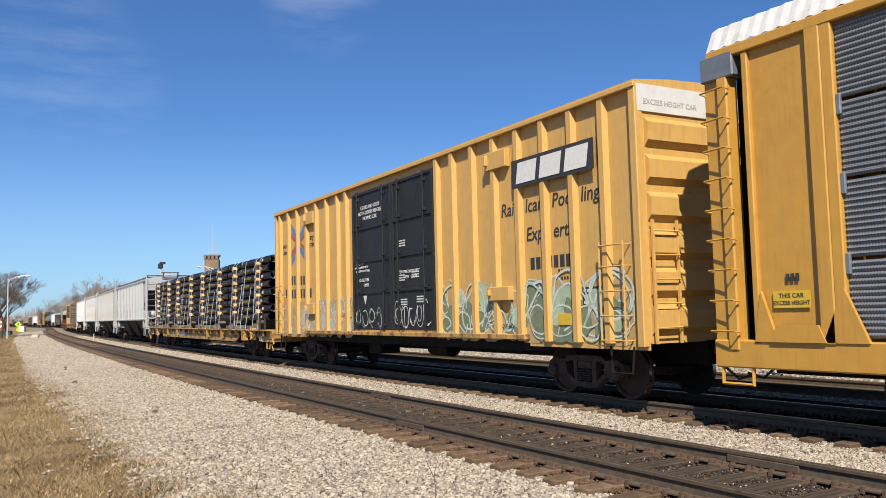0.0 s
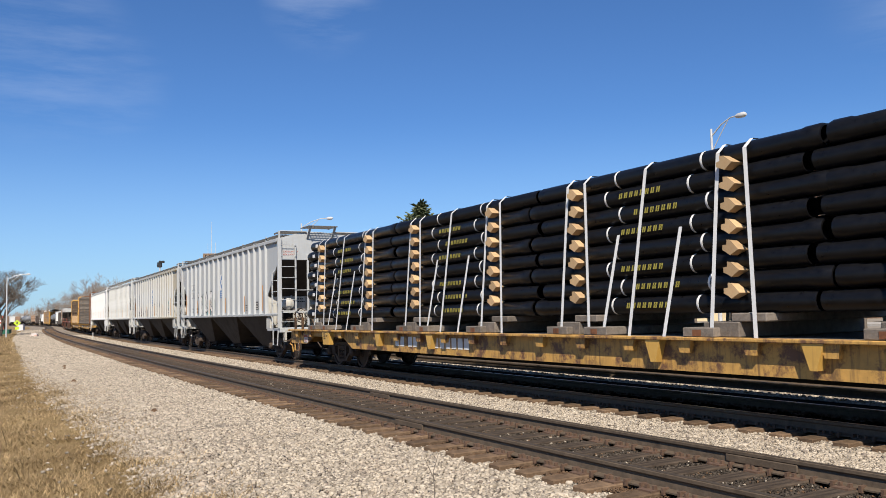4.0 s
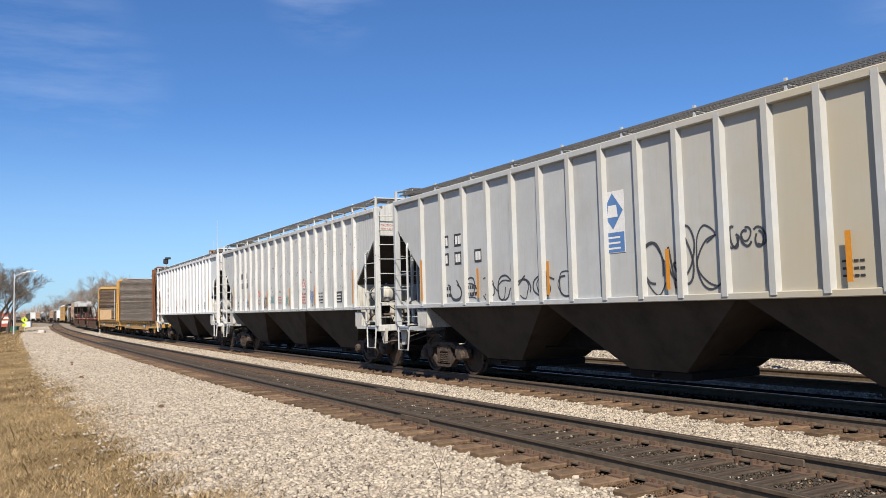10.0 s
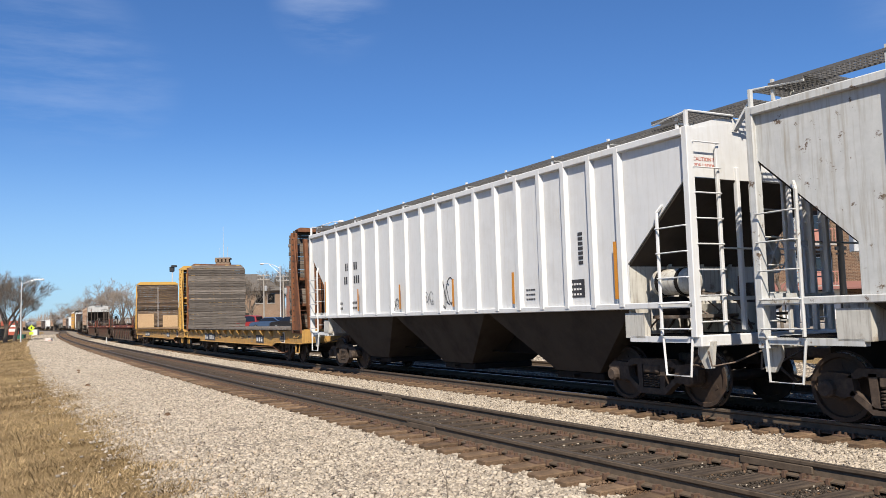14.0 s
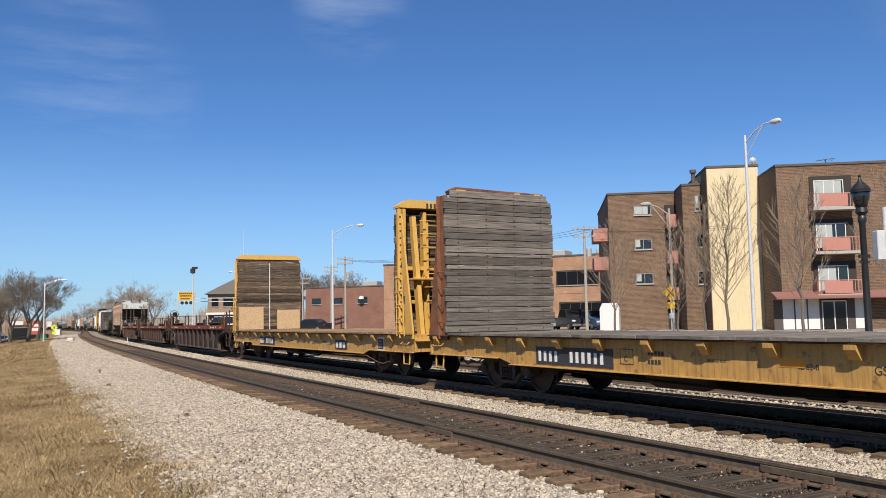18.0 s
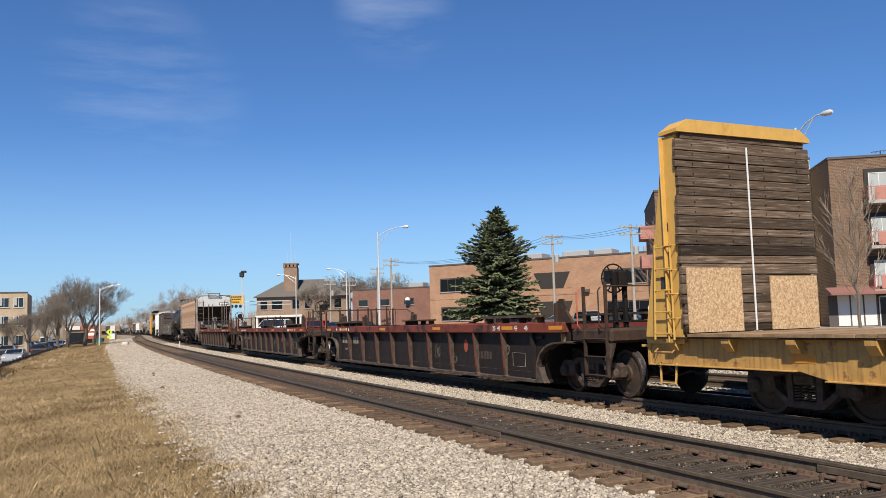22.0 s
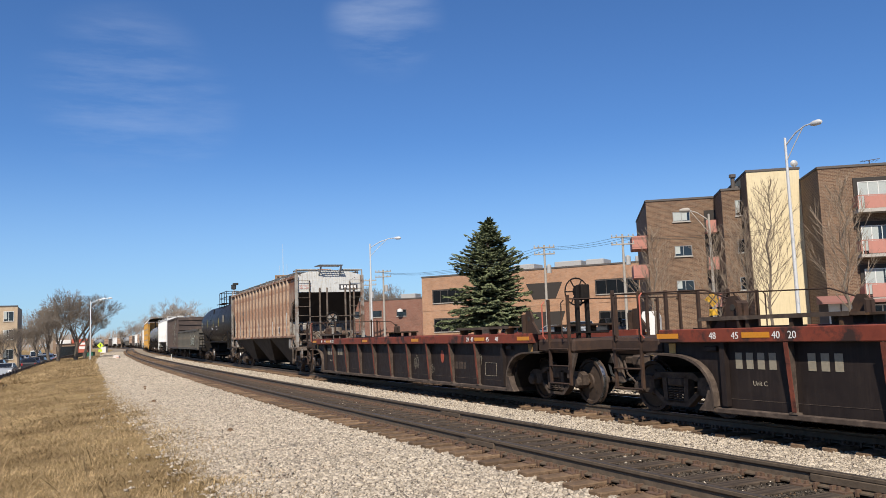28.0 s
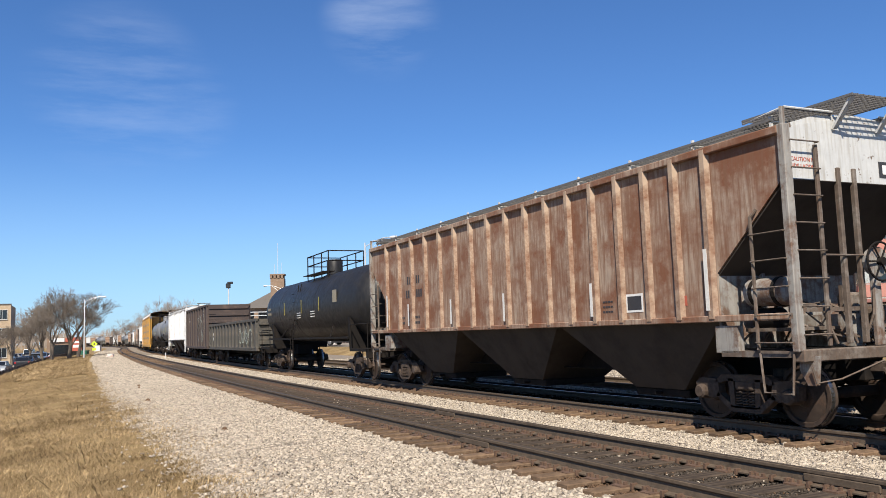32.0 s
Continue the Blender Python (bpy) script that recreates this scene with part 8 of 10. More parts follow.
def apartment_house():
    GZ = 0.30
    house = thing("apartment_building", "four-storey brown brick apartment building with salmon balconies", "building", at=Matrix.Identity(4))
    ROOF = 11.75

    def block(f0, f1, g, depth, top, mat, nm):
        m = town(0, 0)
        b = Shape().box(f0, f1, g, g + depth, GZ - 0.6, top)
        w = part("wall", b, mat, house, nm, m)
        part("coping", Shape().box(f0 - 0.06, f1 + 0.06, g - 0.06, g + 0.35, top, top + 0.16).box(f0 - 0.06, f0 + 0.3, g, g + depth, top, top + 0.158), coping_mat, w)
        return w

    a = block(5.15, 11.2, 70.1, 14, ROOF, apt_brick, "brown brick wing")
    for z, h in ((9.96, 0.80), (7.08, 0.86), (4.22, 0.86)):
        window(a, 7.26, z, 1.38, h, 70.1, 0.85 if z > 9 else 0.3, 1, "window", frame_grey)
    # balconies at the outer corner of the wing and in the notch
    for z in (7.95, 5.5):
        part("balcony", Shape().box(3.9, 5.15, 71.0, 74.0, z, z + 0.15).box(3.9, 3.98, 71.0, 74.0, z + 0.15, z + 1.1).box(3.9, 5.15, 70.98, 71.06, z + 0.15, z + 1.1), pink_mat, house, "", town(0, 0))
    # A dark sheet on the brick paints the notch's shade.
    part("recess", Shape().box(9.75, 10.66, 70.0, 70.08, GZ, ROOF - 1.0), dark_room, house, "dark plate for the shade in the notch", town(0, 0))
    for z in (8.9, 5.9, 2.9):
        part("balcony", Shape().box(9.75, 10.6, 69.0, 70.1, z - 0.1, z + 0.05).box(9.75, 10.6, 69.0, 69.07, z + 0.05, z + 0.92), pink_mat, house, "", town(0, 0))
    b = block(10.66, 13.5, 66.5, 16, ROOF, apt_brick, "brown brick bay")
    for z, h in ((9.72, 1.22), (6.85, 1.05), (3.95, 1.02)):
        window(b, 11.62, z, 0.66, h, 66.5, 0.4 if z > 9 else 0.0, 1 if z > 9 else 0, "window", frame_grey)
    part("roof_vent", Shape().tube([(11.7, 67.2, ROOF), (11.7, 67.2, ROOF + 1.1)], 0.16, 10).tube([(11.7, 67.2, ROOF + 1.1), (11.7, 67.2, ROOF + 1.35)], 0.26, 10).lathe([(0.5, 0), (0.4, 0.35), (0, 0.5)], 12, "z", (12.0, 67.5, ROOF)), coping_mat, house, "black roof vents", town(0, 0))
    block(12.18, 15.93, 64.2, 10, 12.68, stucco_mat, "cream rendered stair tower")
    c = block(15.94, 36.0, 59.4, 15, ROOF, apt_brick, "brown brick front with balconies")
    # Thin dark brick added over the cream so this side looks shaded.
    part("side_cladding", Shape().box(12.14, 12.176, 64.24, 66.48, GZ - 0.5, 12.66), apt_brick, house, "dark brick sheet for the tower's shaded side", town(0, 0))
    dish = Shape().lathe([(0.0, 0.0), (0.14, 0.03), (0.27, 0.10)], 14, "y", (15.75, 64.6, 13.2)).tube([(15.75, 64.6, 12.7), (15.75, 64.6, 13.2)], 0.035, 6)
    part("satellite_dish", dish, galv_unit, house, "", town(0, 0))
    an = Shape().tube([(19.8, 61, ROOF), (19.8, 61, ROOF + 0.7)], 0.03, 6).tube([(19.2, 61, ROOF + 0.6), (20.5, 61, ROOF + 0.75)], 0.02, 5)
    for k in range(5):
        an.tube([(19.3 + 0.25 * k, 60.7, ROOF + 0.62), (19.3 + 0.25 * k, 61.3, ROOF + 0.62)], 0.015, 4)
    part("roof_aerial", an, coping_mat, house, "", town(0, 0))
    for z, cur in ((8.62, 0.95), (5.62, 0.55), (2.72, 0.6)):
        for f0 in (18.1, 26.0):
            # The plate's dark colour gives the balcony recess its shade.
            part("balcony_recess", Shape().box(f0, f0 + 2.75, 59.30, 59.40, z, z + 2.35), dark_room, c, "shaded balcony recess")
            wd = window(c, f0 + 0.25, z + 0.1, 1.95, 1.95, 59.28, cur, 2, "balcony_door")
            bal = part("balcony", Shape().box(f0 - 0.1, f0 + 2.75, 58.35, 59.40, z - 0.12, z + 0.08), concrete_mat, c, "concrete balcony slab")
            part("balcony_panel", Shape().box(f0 + 0.35, f0 + 2.15, 58.36, 58.41, z + 0.12, z + 0.95), pink_mat, bal, "salmon balcony panel")
            for x in (f0 - 0.05, f0 + 0.15, f0 + 2.3, f0 + 2.5, f0 + 2.7):
                part("baluster", Shape().box(x - 0.02, x + 0.02, 58.36, 58.40, z + 0.08, z + 0.97), pink_mat, bal)
            part("balcony_rail", Shape().box(f0 - 0.1, f0 + 2.75, 58.36, 58.41, z + 0.97, z + 1.03), pink_mat, bal)
            part("balcony_side", Shape().box(f0 - 0.1, f0 - 0.06, 58.42, 59.4, z + 0.3, z + 1.0), pink_mat, bal)
        window(c, 23.2, z + 0.9, 1.6, 1.2, 59.4, 0.5, 1)
    # ground floor: white panels, a glass door and a canopy
    for x, wide in ((15.90, 0.74), (16.73, 0.74), (17.56, 0.74), (20.62, 0.55)):
        part("white_panel", Shape().box(x, x + wide, 59.30, 59.39, 0.45, 2.55), window_white, c, "white infill panel")
        part("panel_post", Shape().box(x + wide, x + wide + 0.09, 59.28, 59.40, 0.40, 2.6), coping_mat, c)
    part("panel_post", Shape().box(15.3, 15.88, 59.28, 59.40, 0.40, 2.6), coping_mat, c)
    part("panel_post", Shape().box(20.12, 20.60, 59.28, 59.40, 0.40, 2.6), coping_mat, c)
    dr = part("entrance_door", Shape().box(18.45, 20.10, 59.34, 59.40, 0.40, 2.60), dark_room, c, "glazed entrance")
    for x in (18.53, 19.31):
        part("pane", Shape().box(x, x + 0.70, 59.30, 59.335, 0.5, 2.30), pane_mat, dr)
    part("door_frame", Shape().box(18.46, 18.53, 59.26, 59.33, 0.4, 2.4).box(19.23, 19.31, 59.26, 59.33, 0.4, 2.4).box(20.01, 20.08, 59.26, 59.33, 0.4, 2.4).box(18.46, 20.08, 59.26, 59.33, 2.30, 2.40), window_white, dr)
    part("canopy", Shape().prism([(59.4, 3.05), (58.0, 2.62), (58.0, 2.50), (59.4, 2.50)], 15.2, 30.0, "x"), awning_mat, c, "maroon sloping canopy")
    return house


def office():
    GZ = 0.36
    base = Matrix.Translation((-2.52, 104.97, 0)) @ Matrix.Rotation(math.atan2(91.24 - 104.97, 22.6 + 2.52), 4, "Z")
    ob = thing("office_building", "low two-storey orange brick office building with ribbon windows", "building", at=base)
    L, TOP = 31.0, 8.5
    w = part("wall", Shape().box(0, L, 0, 16, GZ - 0.6, TOP), office_brick, ob)
    part("coping", Shape().box(-0.05, L, -0.06, 0.3, TOP, TOP + 0.18), coping_mat, ob)
    part("brick_band", Shape().box(0.0, L, -0.035, 0.0, 4.25, 4.5), office_brick, ob)
    for x, z, ww, hh in ((1.6, 5.2, 4.3, 1.6), (1.7, 1.6, 4.0, 1.6), (22.9, 5.2, 4.9, 1.6), (23.2, 1.6, 4.9, 1.6)):
        part("recess", Shape().box(x - 0.1, x + ww + 0.1, -0.012, 0, z - 0.1, z + hh + 0.1), dark_room, ob)
        window(ob, x, z, ww, hh, -0.012, 0.0, 3, "window", coping_mat, office_pane)
    # splayed openings
    for x, z, ww, hh in ((14.3, 5.0, 4.6, 1.9), (14.5, 1.1, 4.6, 2.4)):
        part("opening", Shape().prism([(x, z + hh), (x + ww, z + hh), (x + ww - 0.9, z), (x + 0.9, z)], -0.02, 0.0), dark_room, ob, "dark splayed opening")
        part("reveal", Shape().prism([(x + ww, z + hh), (x + ww + 0.5, z + hh), (x + ww + 0.1, z), (x + ww - 0.9, z)], -0.03, 0.0), office_brick, ob)
    part("wall_lamp", Shape().box(20.6, 21.2, -0.4, 0, 4.35, 4.75, 0.05), coping_mat, ob)
    part("door", Shape().box(7.6, 9.3, -0.03, 0, 0.4, 2.6), dark_room, ob)
    for x, ww in ((11.0, 2.8), (16.5, 3.4), (20.5, 2.2), (26.5, 2.4)):
        part("roof_unit", Shape().box(x, x + ww, 4, 7, TOP, TOP + 1.1, 0.06).box(x + ww * 0.55, x + ww * 0.7, 3.97, 4.02, TOP + 0.1, TOP + 1.0), galv_unit, ob, "grey rooftop air unit")
    low = thing("brick_annex", "low dark red brick annex beside the offices", "building", at=Matrix.Translation((-14.0, 118.5, 0)) @ Matrix.Rotation(radians(-22), 4, "Z"))
    part("wall", Shape().box(0, 12.5, 0, 12, -0.3, 6.3), red_brick, low)
    part("coping", Shape().box(-0.05, 12.5, -0.06, 0.3, 6.3, 6.46), coping_mat, low)
    for x in (1.0, 4.4, 8.2):
        window(low, x, 4.0, 1.5, 0.9, 0.0, 0.0, 0, "window", coping_mat)
    part("roof_unit", Shape().box(7.5, 9.8, 3, 5, 6.3, 7.2, 0.05), galv_unit, low)
    part("skylight", Shape().lathe([(0.4, 0), (0.35, 0.3), (0, 0.45)], 10, "z", (9.0, -0.6, 4.6)), window_white, low)


def village_hall():
    base = Matrix.Translation((-34.2, 146.0, 0)) @ Matrix.Rotation(radians(4), 4, "Z")
    ob = thing("brick_hall", "two-storey tan brick hall with a hipped roof and a square tower", "building", at=base)
    w = part("wall", Shape().box(0, 16.0, 0, 12, -0.3, 6.7), tan_brick, ob)
    part("roof", Shape().add([(-0.6, -0.6, 6.7), (16.6, -0.6, 6.7), (16.6, 12.6, 6.7), (-0.6, 12.6, 6.7), (4.5, 6, 10.0), (11.5, 6, 10.0)], [(0, 1, 5, 4), (1, 2, 5), (2, 3, 4, 5), (3, 0, 4), (0, 3, 2, 1)]), slate_mat, ob, "grey hipped shingle roof")
    for x in (0.6, 2.6, 6.2, 8.4, 11.6, 13.6):
        window(w, x, 4.5, 1.3 if x != 2.6 else 1.9, 1.7, 0.0, 0.0, 0, "window", frame_grey, office_pane)
    part("porch", Shape().box(0.2, 8.2, -3.0, 0, 3.1, 3.45).box(0.3, 0.6, -2.9, -2.6, 0, 3.1).box(7.8, 8.1, -2.9, -2.6, 0, 3.1), window_white, ob, "flat white porch roof")
    part("porch_recess", Shape().box(0.5, 11, -0.04, 0, 0.3, 2.9), dark_room, ob)
    tw = part("tower", Shape().box(4.6, 7.0, 1.5, 3.9, 6.0, 12.0), tan_brick, ob, "square tan brick tower")
    cren = Shape()
    for x in (4.5, 5.15, 5.8, 6.45):
        cren.box(x, x + 0.42, 1.42, 1.7, 12.0, 12.6)
        cren.box(x, x + 0.42, 3.7, 4.0, 12.0, 12.6)
    cren.box(4.5, 7.1, 1.42, 4.0, 12.55, 12.8)
    part("parapet", cren, tan_brick, tw)
    part("mast", Shape().tube([(5.8, 2.7, 12.8), (5.8, 2.7, 18.5)], [0.06, 0.02], 6).tube([(5.2, 2.7, 12.8), (5.2, 2.7, 14.6)], 0.03, 5).tube([(6.5, 2.7, 12.8), (6.5, 2.7, 14.8)], 0.03, 5), alum_mat, tw, "thin radio masts")


# ---- street furniture ----
def street_lamp(x, y, z0, top, arm, turn, mat=None):
    mat = mat or alum_mat
    ob = thing("street_lamp", "tall aluminium street lamp with a curved arm and cobra head" if mat is alum_mat else "dull grey street lamp with a short curved arm", "street lamp", "street lamps", pose(x, y, z0, 0, 0, turn))
    h = top - z0
    part("pole", Shape().tube([(0, 0, 0), (0, 0, h)], [0.095, 0.055], 12), mat, ob, smooth=True)
    part("base_plate", Shape().box(-0.22, 0.22, -0.22, 0.22, 0, 0.09, 0.02), mat, ob)
    a = Shape()
    a.tube([(0, 0, h - 0.35), (arm * 0.4, 0, h + 0.10), (arm * 0.75, 0, h + 0.30), (arm, 0, h + 0.31)], 0.032, 8)
    a.tube([(0, 0, h - 1.05), (arm * 0.35, 0, h - 0.35), (arm * 0.66, 0, h + 0.22)], 0.022, 8)
    part("arm", a, mat, ob, smooth=True)
    part("lamp_head", Shape().lathe([(0, -0.08), (0.07, -0.06), (0.12, 0.10), (0.125, 0.36), (0.06, 0.47), (0, 0.48)], 12, "x", (arm, 0, h + 0.29)), mat, ob, "grey cobra lamp head", smooth=True)
    return ob


def ornate_lamp():
    ob = thing("lamp_post", "black cast-iron lamp post with a glass lantern", "lamp post", at=pose(9.96, 17.34, 0.12))
    part("column", Shape().lathe([(0.22, 0), (0.22, 0.12), (0.16, 0.2), (0.14, 0.75), (0.10, 0.85), (0.075, 1.0), (0.065, 3.35), (0.09, 3.4), (0.09, 3.5), (0.05, 3.55)], 16, "z"), iron_mat, ob, smooth=True)
    part("lantern_base", Shape().lathe([(0.05, 3.5), (0.13, 3.6), (0.11, 3.7), (0.14, 3.75)], 16, "z"), iron_mat, ob, smooth=True)
    part("globe", Shape().lathe([(0.12, 3.74), (0.19, 3.95), (0.17, 4.05)], 16, "z"), pane_mat, ob, "glass lantern globe", smooth=True)
    part("lantern_cap", Shape().lathe([(0.2, 4.03), (0.21, 4.1), (0.13, 4.2), (0.05, 4.28), (0.02, 4.36), (0.035, 4.4), (0, 4.44)], 16, "z"), iron_mat, ob, smooth=True)
    part("arm_bracket", Shape().box(-0.12, 0.12, -0.03, 0.03, 2.6, 2.68).box(-0.1, 0.1, -0.03, 0.03, 2.5, 2.54), iron_mat, ob)
    sg = thing("traffic_signal", "black traffic signal head on a grey pole", "traffic signal", at=pose(12.2, 20.2, 0.3))
    part("pole", Shape().tube([(0, 0, 0), (0, 0, 3.9)], 0.06, 10), alum_mat, sg, smooth=True)
    part("signal_head", Shape().box(0.12, 0.45, -0.16, 0.16, 2.55, 3.55, 0.03), iron_mat, sg)
    for z in (2.75, 3.05, 3.35):
        part("visor", Shape().tube([(0.45, 0, z), (0.70, 0, z - 0.02)], 0.13, 12, caps=False), iron_mat, sg)
    part("walk_signal", Shape().box(-0.30, -0.08, -0.12, 0.12, 2.55, 3.3, 0.02), alum_mat, sg)


def utility_pole(x, y, top, turn, label="grey wooden utility pole with two crossarms"):
    ob = thing("utility_pole", label, "utility pole", "utility poles", pose(x, y, 0.3, 0, 0, turn))
    h = top - 0.3
    part("pole", Shape().tube([(0, 0, 0), (0, 0, h)], [0.145, 0.09], 10), wood_pole_mat, ob, smooth=True)
    for z in (h - 0.25, h - 0.85):
        part("crossarm", Shape().box(-0.95, 0.95, -0.14, -0.02, z - 0.06, z + 0.06, 0.01), wood_pole_mat, ob)
        ins = Shape()
        for xx in (-0.87, -0.5, 0.5, 0.87):
            ins.lathe([(0.03, 0), (0.06, 0.06), (0.05, 0.16), (0, 0.2)], 8, "z", (xx, -0.08, z + 0.06))
        part("insulator", ins, galv_unit, ob)
    part("transformer", Shape().lathe([(0, 0), (0.22, 0.02), (0.22, 0.7), (0.1, 0.8), (0, 0.82)], 12, "z", (0.35, -0.1, h - 2.6)), galv_unit, ob)
    return ob


def wires(a, b, sag, label):
    a, b = Vector(a), Vector(b)
    for k in range(3):
        o = Vector((0.5 * (k - 1), 0.2 * (k - 1), -0.1 * k))
        solo("overhead_wire", Shape().tube([a.lerp(b, t / 10) + o - Vector((0, 0, sag * 4 * (t / 10) * (1 - t / 10))) for t in range(11)], 0.012, 4), iron_mat, label, "wire", "overhead wires")


def signs():
    ob = thing("crossing_sign", "yellow railway crossing warning sign on a grey post", "road sign", at=pose(14.0, 42.77, 0.3, 0, 0, -18))
    part("post", Shape().tube([(0, 0.03, 0), (0, 0.03, 2.9)], 0.035, 8), alum_mat, ob)
    part("sign_plate", Shape().prism([(-0.40, 2.45), (0, 2.05), (0.40, 2.45), (0, 2.85)], -0.02, 0.0), sign_yellow, ob, "yellow diamond plate")
    x = Shape()
    for m in (-1, 1):
        x.prism([(-0.22 * m, 2.23), (-0.15 * m, 2.23), (0.22 * m, 2.67), (0.15 * m, 2.67)], -0.026 - 0.001 * m, -0.022)
    part("sign_cross", x, letter_dark, ob, "black cross")
    part("sub_plate", Shape().box(-0.2, 0.2, -0.02, 0.0, 1.62, 1.95), sign_yellow, ob)
    part("base_box", Shape().box(-0.14, 0.14, -0.03, 0.0, 1.1, 1.4), alum_mat, ob)
    ob = thing("pedestrian_sign", "yellow-green diamond sign beside the crossing", "road sign", at=scaled(pose(-57.3, 138.6, -0.6, 0, 0, 22), 0.85))
    part("post", Shape().tube([(0, 0.03, 0), (0, 0.03, 3.0)], 0.04, 8), alum_mat, ob)
    part("sign_plate", Shape().prism([(-0.62, 2.35), (0, 1.73), (0.62, 2.35), (0, 2.97)], -0.02, 0.0), fluo_mat, ob)
    part("sub_plate", Shape().box(-0.35, 0.35, -0.02, 0, 1.1, 1.6), fluo_mat, ob)
    part("sign_mark", Shape().box(-0.1, 0.1, -0.025, -0.021, 2.15, 2.6), letter_dark, ob)
    ob = thing("overhead_sign", "yellow lettered warning board on a pole by the crossing", "road sign", at=pose(-32.1, 119.4, 0.0, 0, 0, 16))
    part("post", Shape().tube([(0, 0.05, 0), (0, 0.05, 6.3)], 0.09, 8).tube([(2.2, 0.05, 0), (2.2, 0.05, 6.3)], 0.09, 8), alum_mat, ob)
    part("board", Shape().box(0.0, 2.2, -0.04, 0.0, 4.95, 6.2), sign_yellow, ob, "yellow board")
    bars(ob, "lettering_stencil", [(0.1, 5.85, 7), (0.25, 5.5, 6), (0.3, 5.1, 5)], letter_dark, -0.045, 0.2, 0.2, 0.3)
    sg = Shape()
    for xx in (0.5, 1.1, 1.7):
        sg.lathe([(0, 0), (0.24, 0), (0.24, 0.15), (0, 0.15)], 12, "y", (xx, -0.2, 4.6))
    part("signal_lamp", sg, iron_mat, ob, "dark crossing lamps")
    part("gantry", Shape().box(-0.2, 9.0, 0.0, 0.1, 5.2, 5.32).box(-0.2, 9.0, 0.0, 0.1, 4.7, 4.8), alum_mat, ob)
    ob = thing("signal_mast", "railway signal lamp on a thin mast", "railway signal", at=pose(-29.3, 116.4, 0.0))
    part("mast", Shape().tube([(0, 0, 0), (0, 0, 8.9)], 0.09, 8), alum_mat, ob)
    part("signal_head", Shape().box(-0.35, 0.3, -0.25, 0.1, 8.6, 9.3, 0.08).box(-0.1, 0.65, -0.35, 0.0, 9.2, 9.5, 0.05), iron_mat, ob)
    ob = thing("storage_box", "tall white utility cabinet on the kerb", "cabinet", at=pose(13.2, 52.5, 0.36, 0, 0, -20))
    part("cabinet_body", Shape().prism([(-0.6, 0), (0.6, 0), (0.6, 1.7), (0.42, 2.05), (-0.42, 2.05), (-0.6, 1.7)], -0.5, 0.5), window_white, ob)
    part("cabinet_door", Shape().box(-0.5, 0.5, -0.52, -0.50, 0.2, 1.7, 0.01), window_white, ob)
    ob = thing("door_panel", "small cream double door housing by the offices", "cabinet", at=pose(8.3, 92.0, 0.36, 0, 0, -25))
    part("housing", Shape().box(-1.3, 1.3, 0, 1.0, 0, 1.9, 0.03), stucco_mat, ob)
    for xx in (-0.55, 0.55):
        part("vent", Shape().lathe([(0, 0), (0.22, 0), (0.22, 0.05), (0, 0.05)], 12, "y", (xx, -0.06, 1.0)), coping_mat, ob)
    solo("construction_bag", Shape().prism([(-0.9, 0), (0.9, 0), (0.75, 0.75), (0.2, 0.95), (-0.6, 0.85)], -0.5, 0.5), surface("pale_sheeting", (0.515, 0.468, 0.429), 0.8, scale=4, vary=0.15, second=(0.484, 0.218, 0.14), second_at=(0.52, 0.6), second_scale=1.5), "pale and orange covered heap by the track", "heap", at=scaled(pose(*at_line(111.5, -2.7, -0.27)), 0.48))


# ---- parked vehicles ----
CAR_PAINTS = {"silver": (0.25, 0.265, 0.28), "white": (0.577, 0.577, 0.569), "black": (0.014, 0.014, 0.0156), "blue": (0.039, 0.07, 0.133), "grey": (0.10, 0.11, 0.125), "red": (0.234, 0.023, 0.023)}
CAR_PAINTS = {k: surface(k + "_car_paint", v, 0.35, scale=4, vary=0.05, bump=0.0) for k, v in CAR_PAINTS.items()}
tyre_mat = surface("tyre_rubber", (0.0156, 0.0156, 0.0156), 0.85, scale=20, vary=0.2, bump=0.1)
rim_mat = surface("alloy_rim", (0.351, 0.351, 0.359), 0.35, metal=0.8, scale=20, vary=0.1, bump=0.0)
lampglass = surface("tail_lamp_red", (0.273, 0.0156, 0.0156), 0.3, scale=20, vary=0.1, bump=0.0)
VEH = {}


